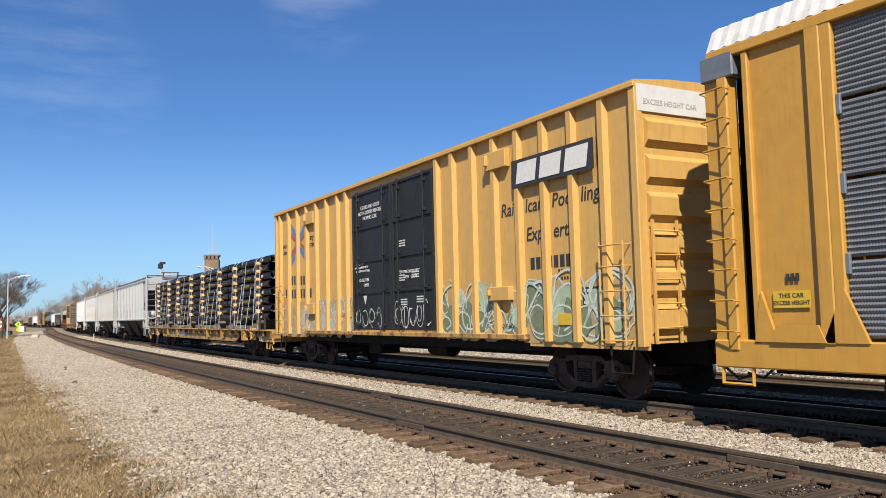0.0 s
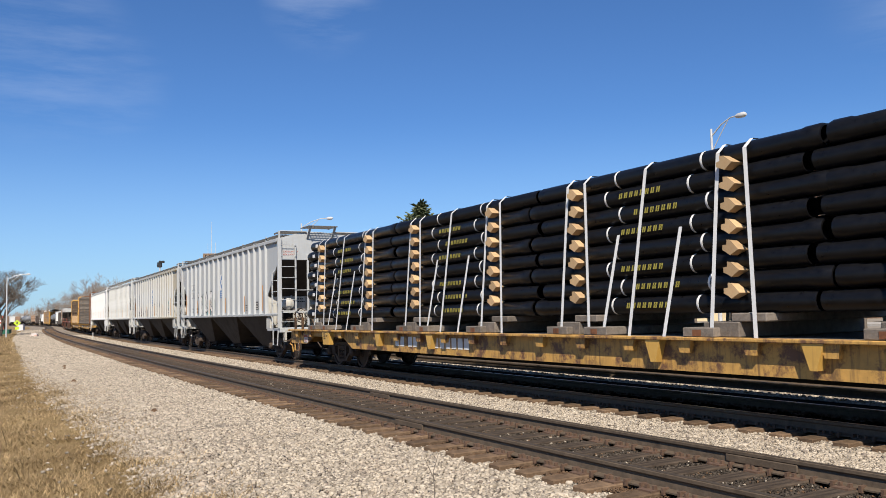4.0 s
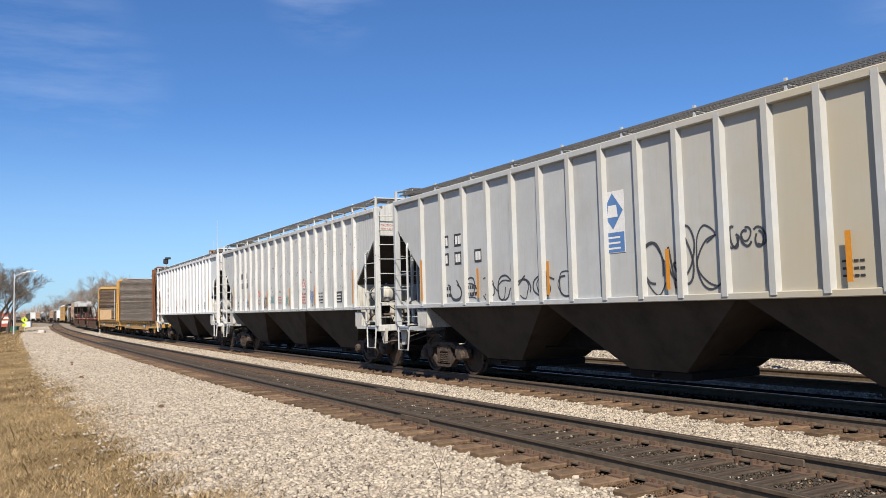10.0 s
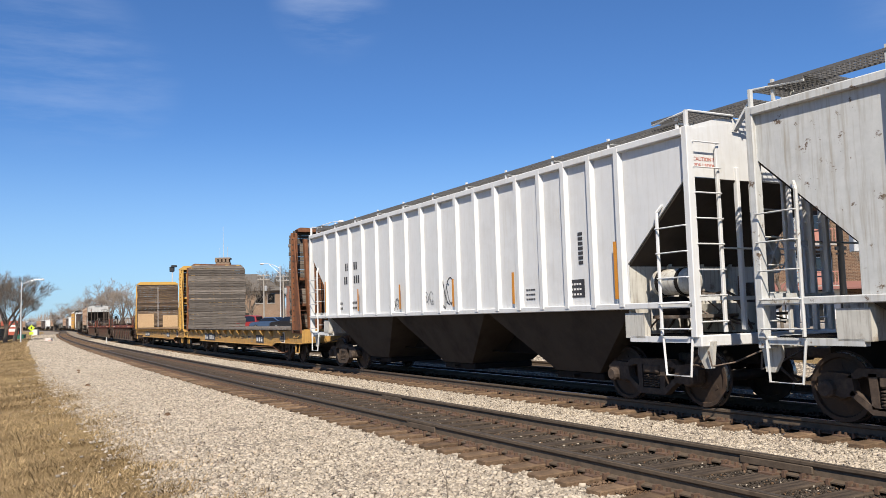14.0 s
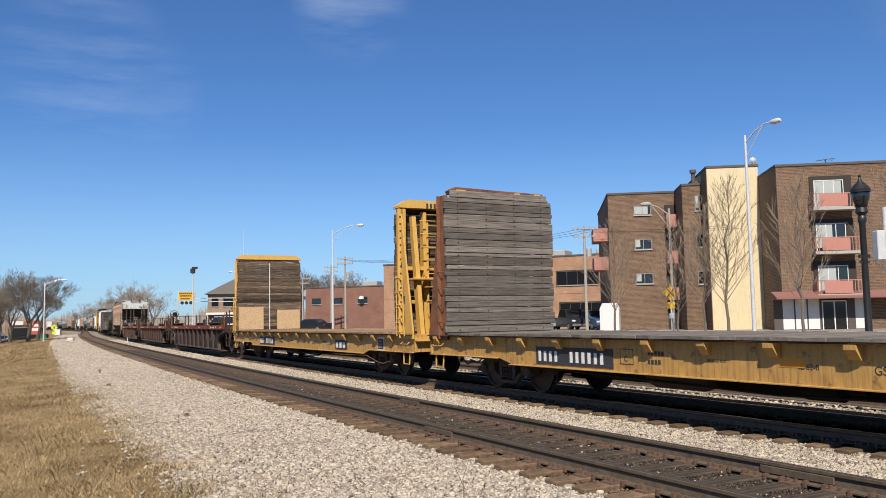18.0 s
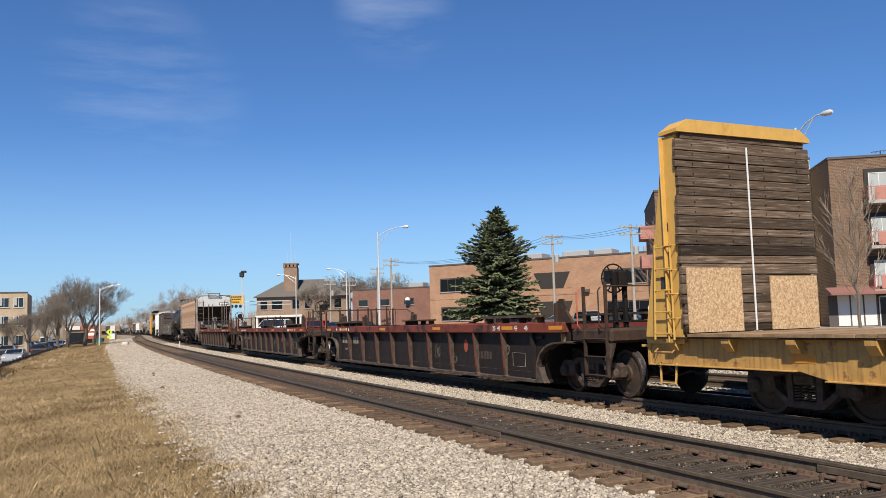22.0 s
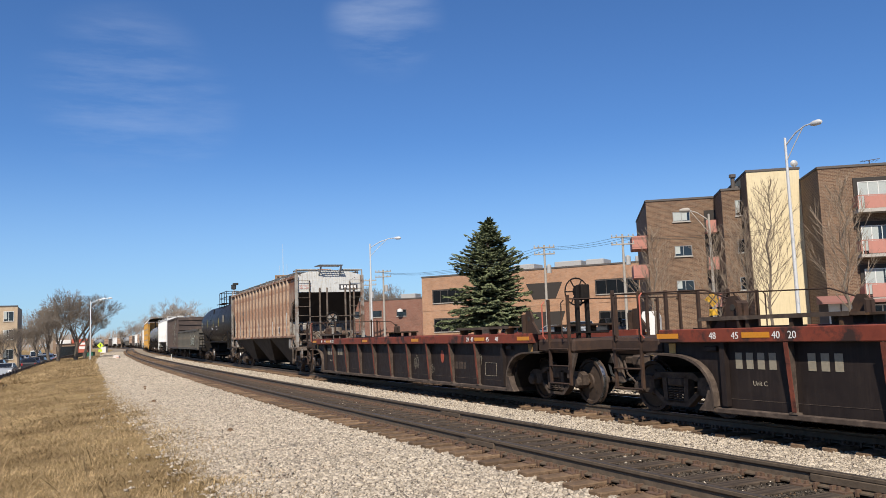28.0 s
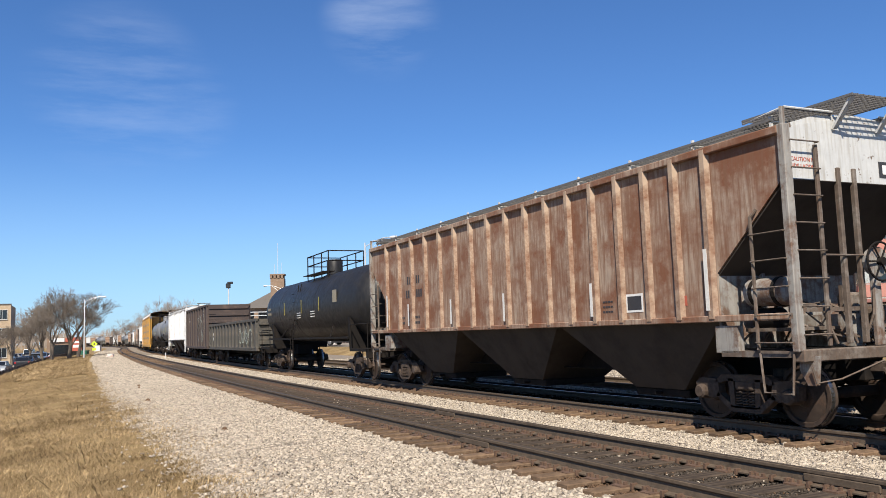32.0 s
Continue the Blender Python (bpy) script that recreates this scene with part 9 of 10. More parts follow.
def vehicle_shapes(kind):
    if kind in VEH:
        return VEH[kind]
    L, H, W2 = {"suv": (2.35, 1.72, 0.92), "sedan": (2.35, 1.45, 0.90), "pickup": (2.85, 1.88, 1.0), "van": (2.6, 2.1, 0.98)}[kind]
    cab = {"suv": [(-2.2, 0.95), (-2.05, 1.62), (-1.6, H), (0.35, H), (1.05, 1.02)], "sedan": [(-1.75, 0.95), (-1.1, H - 0.03), (-0.6, H), (0.35, H), (1.1, 0.96)],
           "pickup": [(-0.75, 1.1), (-0.65, 1.78), (-0.4, H), (0.75, H), (1.45, 1.12)], "van": [(-2.5, 1.0), (-2.45, 2.0), (-2.2, H), (0.9, H), (1.8, 1.1)]}[kind]
    belt = 1.12 if kind in ("pickup", "van") else 1.0
    low = [(-L, 0.45), (-L + 0.05, 0.28), (L - 0.1, 0.28), (L, 0.45), (L - 0.05, belt - 0.22), (L - 0.35, belt - 0.08), (1.1, belt), (-L + 0.05, belt), (-L, belt - 0.15)]

    def taper(poly, w_low, w_high):
        s = Shape()
        n = len(poly)
        zs = [p[1] for p in poly]
        z0, z1 = min(zs), max(zs)
        wd = [w_low + (w_high - w_low) * (p[1] - z0) / (z1 - z0) for p in poly]
        verts = [(p[0], -w, p[1]) for p, w in zip(poly, wd)] + [(p[0], w, p[1]) for p, w in zip(poly, wd)]
        s.add(verts, [tuple(range(n)), tuple(range(2 * n - 1, n - 1, -1))] + [(i, i + n, (i + 1) % n + n, (i + 1) % n) for i in range(n)])
        return s

    glass = [(x * 0.93 + 0.02, z - (0.07 if z > belt + 0.2 else -0.05)) for x, z in cab]
    wheels = [(-L + 0.85, 0), (L - 0.90, 0)]
    VEH[kind] = (taper(low, W2 - 0.04, W2), taper(cab, W2 - 0.03, W2 - 0.2), taper(glass, W2 - 0.012, W2 - 0.175), wheels, L, W2, belt)
    return VEH[kind]


def vehicle(kind, paint, m, label, group="parked vehicles"):
    body, cab, glass, wheels, L, W2, belt = vehicle_shapes(kind)
    ob = thing("pickup_truck" if kind == "pickup" else "van" if kind == "van" else "car", label, "pickup" if kind == "pickup" else "car", group, m)
    mat = CAR_PAINTS[paint]
    part("body", body, mat, ob)
    part("cabin", cab, mat, ob)
    part("window_glass", glass, pane_mat, ob, "dark window glass")
    cab_line = {"suv": ((-2.2, 0.95), (-2.05, 1.62), (0.35, 1.72), (1.05, 1.02)), "sedan": ((-1.75, 0.95), (-1.1, 1.42), (0.35, 1.45), (1.1, 0.96)),
                "pickup": ((-0.75, 1.1), (-0.65, 1.78), (0.75, 1.88), (1.45, 1.12)), "van": ((-2.5, 1.0), (-2.45, 2.0), (0.9, 2.1), (1.8, 1.1))}[kind]
    for (xa, za), (xb, zb), nm, sg in ((cab_line[0], cab_line[1], "rear_window", -1), (cab_line[3], cab_line[2], "windscreen", 1)):
        pa, pb = (xa + (xb - xa) * 0.25, za + (zb - za) * 0.25), (xa + (xb - xa) * 0.92, za + (zb - za) * 0.92)
        part(nm, Shape().prism([pa, pb, (pb[0] + sg * 0.015, pb[1] + 0.01), (pa[0] + sg * 0.015, pa[1] + 0.01)], -W2 + 0.22, W2 - 0.22), pane_mat, ob, "dark window glass")
    for wx, _ in wheels:
        for sy in (-1, 1):
            w = part("wheel", Shape().lathe([(0.0, -0.09), (0.28, -0.11), (0.34, -0.09), (0.345, 0.09), (0.28, 0.11), (0, 0.09)], 16, "y"), tyre_mat, ob, "", pose(wx, sy * (W2 - 0.10), 0.34))
            part("rim", Shape().lathe([(0.0, sy * 0.115), (0.2, sy * 0.115), (0.22, sy * 0.10)], 12, "y"), rim_mat, w)
    for sy in (-1, 1):
        part("tail_lamp", Shape().box(-L - 0.01, -L + 0.12, sy * (W2 - 0.25), sy * (W2 - 0.03), belt - 0.35, belt - 0.08, 0.02), lampglass, ob)
        part("headlamp", Shape().box(L - 0.2, L + 0.0, sy * (W2 - 0.35), sy * (W2 - 0.04), belt - 0.38, belt - 0.22, 0.02), window_white, ob)
    for bx in (-1, 1):
        part("bumper", Shape().box(bx * (L + 0.06), bx * (L - 0.1), -W2 + 0.05, W2 - 0.05, 0.35, 0.55, 0.03), mat if kind != "pickup" else rim_mat, ob)
    return ob


def parked():
    for kind, paint, b, d, turn, lab in (("sedan", "grey", 7.4, 84, 165, "grey car parked side on by the offices"), ("suv", "silver", 9.6, 80, -75, "silver sport utility car parked rear on"),
                                         ("pickup", "black", 11.45, 77, -80, "black pickup truck parked by the offices"), ("suv", "blue", 12.95, 76, -75, "dark blue car parked by the offices"),
                                         ("sedan", "black", -6.4, 92, 150, "black car parked near the brick annex"), ("sedan", "blue", -7.8, 96, 150, "dark blue car near the brick annex"),
                                         ("suv", "red", -9.6, 100, 160, "red car near the brick hall"), ("van", "white", -12.2, 118, 165, "white van before the brick hall"),
                                         ("suv", "grey", 4.6, 90, 85, "grey car behind the spruce")):
        x, y = d * math.sin(radians(b)), d * math.cos(radians(b))
        vehicle(kind, paint, pose(x, y, 0.42, 0, 0, turn), lab)
    rnd = random.Random(5)
    kinds = ("sedan", "suv", "sedan", "suv", "van")
    for s_, off, paint in ((92, -13.2, "silver"), (118, -13.0, "black"), (126, -13.1, "blue"), (134, -13.0, "black"), (143, -13.1, "grey"), (153, -13.0, "blue"), (166, -13.2, "silver"), (108, -17.5, "grey"), (122, -17.0, "black"), (150, -17.8, "white"), (162, -18.2, "black"),
                           (174, -18.5, "blue"), (190, -18.2, "black"), (204, -19.4, "white"), (222, -19.0, "grey"), (236, -22.5, "red"), (150, -23.0, "black"), (170, -24.0, "white"), (188, -24.5, "silver"), (208, -25.0, "black"), (228, -26.5, "blue"), (134, -22.5, "white")):
        x, y, h = line(s_, off)
        kind = "van" if (s_, paint) == (204, "white") else kinds[int(s_) % 4]
        vehicle(kind, paint, pose(float(x), float(y), -1.37, 0, 0, -math.degrees(h) + 90 + rnd.choice((0, 0, 180)) + rnd.uniform(-5, 5)), f"{paint} {'van' if kind == 'van' else 'car'} parked in the street below the verge")


# ---- trees ----
def bare_tree_shapes(seed, height, spread=0.5, levels=6, trunk_r=0.28, rmin=0.008, tops=(5, 3, 3, 3, 3, 3), bole=0.24, shrink=0.74):
    """A bare broad-crowned tree: a short bole, steep limbs, and twigs that fork round their own branch."""
    rnd = random.Random(seed)
    trunk, twigs = Shape(), Shape()

    def grow(p, d, length, r, lev):
        n = 3
        pts, rs = [p.copy()], [r]
        q, dd = p.copy(), d.copy()
        for i in range(n):
            dd = (dd + Vector((rnd.uniform(-1, 1), rnd.uniform(-1, 1), rnd.uniform(-0.5, 0.75))) * 0.11).normalized()
            q = q + dd * length / n
            pts.append(q.copy())
            rs.append(max(r * (1 - 0.30 * (i + 1) / n), rmin))
        (trunk if lev < 2 else twigs).tube(pts, rs, 8 if lev == 0 else 5 if lev < 3 else 3, caps=False)
        if lev >= levels:
            return
        a = dd.orthogonal().normalized()
        b = dd.cross(a)
        kids = tops[min(lev, len(tops) - 1)]
        az0 = rnd.uniform(0, 6.28)
        for k in range(kids):
            az = az0 + 2 * math.pi * k / kids + rnd.uniform(-0.4, 0.4)
            side = a * math.cos(az) + b * math.sin(az)
            t = 1.0 if k == 0 else rnd.uniform(0.55, 1.0)
            i = min(int(t * n), n - 1)
            base = pts[i].lerp(pts[i + 1], min(t * n - i, 1.0))
            out = (dd + side * spread * (0.35 if k == 0 and lev else 1.0) * rnd.uniform(0.7, 1.2) + Vector((0, 0, 0.10))).normalized()
            grow(base, out, length * shrink * rnd.uniform(0.82, 1.12), max(rs[i + 1] * (0.78 if k == 0 else 0.6), rmin), lev + 1)

    grow(Vector((0, 0, 0)), Vector((0, 0, 1)), height * bole, trunk_r, 0)
    return trunk, twigs


def leader_tree_shapes(seed, height):
    """A young tree: one straight leader and many thin upswept side branches."""
    rnd = random.Random(seed)
    trunk, twigs = Shape(), Shape()
    pts = [Vector((rnd.uniform(-0.05, 0.05) * i, rnd.uniform(-0.05, 0.05) * i, height * i / 8)) for i in range(9)]
    trunk.tube(pts, [0.075 * (1 - i / 8) + 0.008 for i in range(9)], 7, caps=False)
    z, az = 1.7, rnd.uniform(0, 6)
    while z < height * 0.97:
        f = (z - 1.7) / (height - 1.7)
        i = min(int(z / height * 8), 7)
        base = pts[i].lerp(pts[i + 1], z / height * 8 - i)
        ln = (3.1 * (1 - f) ** 0.8 + 0.4) * rnd.uniform(0.7, 1.15)
        az += 2.4 + rnd.uniform(-0.4, 0.4)
        d = Vector((math.cos(az), math.sin(az), rnd.uniform(0.6, 1.3))).normalized()
        q, run = base.copy(), [base.copy()]
        for k in range(4):
            d = (d + Vector((rnd.uniform(-0.12, 0.12), rnd.uniform(-0.12, 0.12), 0.14))).normalized()
            q = q + d * ln / 4
            run.append(q.copy())
        twigs.tube(run, [0.020 * (1 - f) + 0.009, 0.013, 0.010, 0.008, 0.006], 4, caps=False)
        for k in range(6):
            a = run[1 + k // 2]
            s_ = (d + Vector((rnd.uniform(-1, 1), rnd.uniform(-1, 1), rnd.uniform(-0.1, 0.7))) * 0.75).normalized()
            m = a + s_ * ln * rnd.uniform(0.2, 0.38)
            twigs.tube([a, a.lerp(m, 0.5) + Vector((0, 0, 0.02)), m + Vector((0, 0, 0.06))], [0.008, 0.007, 0.005], 3, caps=False)
            e2 = a.lerp(m, 0.5)
            twigs.tube([e2, e2 + (s_ + Vector((rnd.uniform(-0.8, 0.8), rnd.uniform(-0.8, 0.8), 0.3))) * 0.22], [0.006, 0.004], 3, caps=False)
        z += rnd.uniform(0.08, 0.155)
    return trunk, twigs


TREES = {}


def bare_tree(key, m, label, group, **kw):
    if key not in TREES:
        a, b = leader_tree_shapes(kw["seed"], kw["height"]) if key.startswith("street") else bare_tree_shapes(**kw)
        TREES[key] = (a.mesh("trunk", bark_mat, True, fix=False), b.mesh("crown", far_twig_mat if key.startswith("far") else tan_twig_mat if key.startswith("street") else twig_mat, False, fix=False))
    ob = thing("tree", label, "tree", group, m)
    part("trunk", TREES[key][0], None, ob)
    part("crown", TREES[key][1], None, ob, "crown of bare twigs")
    return ob


def spruce():
    ob = thing("spruce_tree", "dense dark green spruce tree on the street corner", "tree", at=pose(5.1, 87.8, 0.35))
    part("trunk", Shape().tube([(0, 0, 0), (0, 0, 12.6)], [0.32, 0.04], 10), bark_mat, ob, smooth=True)
    rnd = random.Random(12)
    s, limbs = Shape(), Shape()
    z = 2.7
    while z < 12.9:
        frac = max(0.0, z - 2.2) / 10.8
        rad = float(np.interp(frac, [0, 0.12, 0.5, 0.77, 0.89, 1.0], [4.0, 4.35, 3.4, 2.05, 0.8, 0.10])) * (0.93 + 0.12 * math.sin(z * 2.3 + 1))
        n = max(5, int(5.2 * rad + 4))
        for k in range(n):
            az = 2 * math.pi * (k + rnd.uniform(-0.5, 0.5)) / n + z * 2.1
            lump = noise.noise((math.cos(az) * 0.9 + 4, math.sin(az) * 0.9, z * 0.55))
            if noise.noise((math.cos(az) * 1.7, math.sin(az) * 1.7 + 3, z * 1.15)) < -0.22 and frac > 0.06:
                continue
            r = rad * (1 + 0.42 * lump) * rnd.choice((0.65, 0.82, 0.95, 1.0, 1.08, 1.18)) * rnd.uniform(0.94, 1.06) * (1 + 0.22 * noise.noise((math.cos(az) * 1.5, math.sin(az) * 1.5, z * 0.7)))
            droop = -0.30 * r * (1 - frac) + 0.45 * r * frac
            tip = Vector((r * math.cos(az), r * math.sin(az), z + droop + rnd.uniform(-0.25, 0.25)))
            root = Vector((0, 0, z + rnd.uniform(-0.1, 0.2)))
            limbs.tube([root, root.lerp(tip, 0.95)], [0.035, 0.01], 3, caps=False)
            side = Vector((-math.sin(az), math.cos(az), 0))
            ahead = (tip - root).normalized()
            m = max(5, int(r * 5.0))
            for j in range(m):
                t = (j + 1) / m
                if t < 0.2:
                    continue
                c = root.lerp(tip, t) + Vector((0, 0, -0.22 * math.sin(t * 3.1) + 0.16 * t * t))
                wid = 0.20 + 0.62 * (1 - t) + 0.10
                for sg in (-1, 1):
                    ln = wid * rnd.uniform(0.6, 1.3)
                    e = c + side * sg * ln + ahead * ln * 0.75 + Vector((0, 0, rnd.uniform(-0.16, 0.16)))
                    # a small spray of needles: a ridge with two falling sides
                    mid = c.lerp(e, 0.5) + Vector((0, 0, 0.07))
                    w = ahead * (0.13 + 0.05 * rnd.random())
                    s.add([tuple(c - w), tuple(c + w), tuple(mid), tuple(e), tuple(mid - w * 1.2 - Vector((0, 0, 0.16))), tuple(mid + w * 1.2 - Vector((0, 0, 0.14)))], [(0, 4, 3, 2), (1, 2, 3, 5)])
            s.add([tuple(tip - side * 0.17), tuple(tip + side * 0.17), tuple(tip + ahead * 0.34 + Vector((0, 0, 0.08))), tuple(tip - Vector((0, 0, 0.14)))], [(0, 2, 3), (1, 3, 2)])
        z += 0.30 + 0.10 * rnd.random()
    part("limb_frame", limbs.mesh("limb_frame", bark_mat, fix=False), None, ob)
    part("crown", s.mesh("crown", needle_mat, fix=False), None, ob, "needled crown")


def planting():
    spruce()
    for k, (x, y, sc) in enumerate(((14.2, 38.5, 1.0), (14.8, 37.2, 1.12), (16.8, 34.1, 1.06), (11.2, 43.6, 0.95), (19.5, 31.5, 1.05), (13.6, 40.6, 0.9))):
        bare_tree("street%d" % (k % 2), scaled(pose(x, y, 0.36, 0, 0, 47 * k), 0.86 * sc), "young bare street tree with thin upright twigs", "young street trees", seed=20 + k % 2, height=7.6)
    for k, (b, d, sc) in enumerate(((-24.9, 126, 1.28), (-23.9, 129, 1.36), (-25.4, 121, 1.0), (-27.1, 122, 0.72), (-23.4, 137, 1.22), (-26.1, 136, 0.78), (-27.9, 142, 0.7))):
        x, y = d * math.sin(radians(b)), d * math.cos(radians(b))
        bare_tree("big%d" % (k % 2), scaled(pose(x, y, -1.1, 0, 0, 71 * k), 0.88 * sc), "large bare spreading tree beside the near street", "large bare trees", seed=40 + k % 2, height=11.5, spread=0.62, levels=7, trunk_r=0.26, rmin=0.010)
    for k, (b, d, sc) in enumerate(((-9.1, 138, 0.95), (-6.2, 150, 1.1), (-3.4, 124, 0.9), (-7.6, 160, 1.05), (-10.2, 165, 1.0), (-5.0, 165, 1.05), (-1.9, 150, 0.85))):
        x, y = d * math.sin(radians(b)), d * math.cos(radians(b))
        bare_tree("big%d" % (k % 2), scaled(pose(x, y, 0.0, 0, 0, 53 * k), 1.12 * sc), "bare tree behind the town buildings", "bare town trees", seed=40 + k % 2)
    for k, (b, d, sc) in enumerate(((-17.2, 235, 1.0), (-17.9, 250, 1.1), (-18.7, 270, 0.95), (-19.5, 290, 0.85), (-20.4, 330, 0.8), (-21.2, 360, 0.65), (-19.2, 240, 0.7), (-18.3, 300, 1.1), (-16.6, 290, 1.0), (-26.2, 210, 0.8), (-27.6, 230, 0.8), (-25.4, 240, 0.75), (-20.0, 380, 0.9))):
        x, y = d * math.sin(radians(b)), d * math.cos(radians(b))
        bare_tree("far%d" % (k % 2), scaled(pose(x, y, -0.6, 0, 0, 37 * k), 1.3 * sc), "bare tree on the skyline beside the far tracks", "far bare trees", seed=60 + k % 2, height=13.0, spread=0.6, levels=6, trunk_r=0.34, rmin=0.016)
    # far woods on the skyline
    rnd = random.Random(3)
    s = Shape()
    for k in range(16000):
        b = radians(rnd.uniform(-46, 32))
        d = rnd.uniform(560, 660) if -0.42 < b < -0.24 else rnd.uniform(360, 520)
        x, y = d * math.sin(b), d * math.cos(b)
        hgt = rnd.uniform(8, 13) * (0.85 + 0.25 * math.sin(b * 37) * math.sin(b * 91 + 1))
        z0 = rnd.uniform(-0.5, 0.6 * hgt)
        z1 = z0 + (hgt - z0) * rnd.uniform(0.4, 1.0)
        lean = rnd.uniform(-1.3, 1.3)
        s.add([(x - 0.16, y, z0), (x + 0.16, y, z0), (x + lean, y, z1)], [(0, 1, 2)])
    solo("far_woods", s.mesh("far_woods", far_twig_mat, fix=False), None, "distant bare winter woods along the skyline", "woods", kind="stuff")


def left_side():
    ob = thing("brick_block", "three-storey tan brick block beyond the near street", "building", at=pose(-77.6, 121.6, -1.4, 0, 0, 24))
    w = part("wall", Shape().box(0, 13.5, 0, 12, 0, 9.2), buff_brick, ob)
    part("coping", Shape().box(-0.05, 13.55, -0.06, 0.3, 9.2, 9.4), coping_mat, ob)
    for z in (1.2, 4.2, 7.0):
        for x in (1.0, 3.8, 6.8, 9.6, 11.6):
            window(w, x, z, 1.4, 1.5, 0.0, 0.3, 1)
    ob = thing("shop", "low white and red shop beyond the trees", "building", at=pose(-81.0, 172.3, -1.4, 0, 0, 25))
    part("wall", Shape().box(0, 7.5, 0, 2.5, 0, 4.3), tan_brick, ob)
    part("fascia", Shape().box(3.5, 6.5, -0.3, 0, 3.4, 4.25), letter_red, ob, "red shop fascia")
    part("fascia", Shape().box(0.5, 3.3, -0.3, 0, 3.4, 4.2), window_white, ob, "white shop fascia")
    part("shop_window", Shape().box(0.6, 7, -0.05, 0, 0.4, 2.8), pane_mat, ob)
    sg = thing("pole_sign", "red and white sign on a tall post", "sign", at=scaled(pose(-65.5, 151.0, -1.2, 0, 0, 24), 0.62))
    part("post", Shape().box(-0.15, 0.15, -0.15, 0.15, 0, 6.0), coping_mat, sg)
    part("sign_box", Shape().box(-1.3, 1.3, -0.2, 0.2, 2.3, 5.6, 0.03), letter_red, sg)
    part("sign_band", Shape().box(-1.15, 1.15, -0.23, -0.2, 3.3, 4.1).box(-1.15, 1.15, -0.23, -0.2, 4.6, 5.2), letter_white, sg)
    # fence along the foot of the verge
    fence = thing("fence", "dark wire and board fence along the foot of the verge", "fence")
    pm = Shape().box(-0.05, 0.05, -0.05, 0.05, -0.2, 0.92, 0.01).mesh("post", dark_room)
    for k in range(71):
        x, y, h = line(18 + 2.6 * k, -10.9)
        part("post", pm, None, fence, "", pose(float(x), float(y), -1.12, 0, 0, -math.degrees(h)))
    for z0, z1 in ((-1.08, -0.86), (-0.82, -0.56), (-0.52, -0.26)):
        part("board", swept([(-10.92, z0), (-10.92, z1), (-10.88, z1), (-10.88, z0)], 18, 200, 0, 2.6), coping_mat, fence)
    gb = solo("green_bin", Shape().box(-0.6, 0.6, -0.5, 0.5, 0, 1.5, 0.08).box(-0.65, 0.65, -0.55, 0.55, 1.5, 1.6, 0.03), surface("dark_green_plastic", (0.0156, 0.094, 0.062), 0.5, vary=0.15), "dark green bin beside the crossing", "bin", at=pose(-59.3, 139.5, -1.2))
    sp = solo("white_post", Shape().tube([(0, 0, 0), (0, 0, 0.6)], 0.04, 8), window_white, "short white marker post between the tracks", "post", at=pose(*at_line(88, 2.1, -0.25)))
    cb = thing("signal_cabinet", "pale trackside relay cabinet near the crossing", "cabinet", at=scaled(pose(*at_line(205, -5.5, -0.4)), 0.6))
    part("cabinet_body", Shape().box(-1.0, 1.0, -0.8, 0.8, 0, 2.3, 0.05), window_white, cb)
    part("cabinet_roof", Shape().box(-1.1, 1.1, -0.9, 0.9, 2.3, 2.42, 0.03), galv_unit, cb)


apartment_house()
office()
village_hall()
street_lamp(15.4, 35.8, 0.30, 9.56, 1.42, -62)
street_lamp(14.3, 43.4, 0.30, 7.3, -1.4, -18, wood_pole_mat)
street_lamp(-5.8, 67.8, 0.30, 9.05, 2.3, -20)
street_lamp(-46.2, 108.6, -1.0, 7.3, 2.2, 15)
street_lamp(-22.0, 118.0, 0.3, 8.6, 2.4, 170)
street_lamp(-13.0, 104.0, 0.3, 8.3, 2.2, 165)
ornate_lamp()
utility_pole(9.41, 74.4, 9.1, -8)
utility_pole(15.2, 68.3, 9.15, -8)
utility_pole(-9.6, 110.0, 9.0, -8)
utility_pole(-6.9, 98.0, 9.2, -8)
utility_pole(-18.5, 128.0, 8.6, -8)
utility_pole(-13.6, 112.0, 7.6, -8, "slim pale pole beside the street")
wires((9.41, 74.4, 8.9), (15.2, 68.3, 8.9), 0.25, "thin black overhead wire between two poles")
wires((9.41, 74.4, 8.9), (-6.9, 98.0, 8.9), 0.9, "thin black overhead wire across the street")
wires((15.2, 68.3, 8.9), (24, 58.5, 8.0), 0.2, "thin black wire to the apartment house")
signs()
parked()
planting()
left_side()


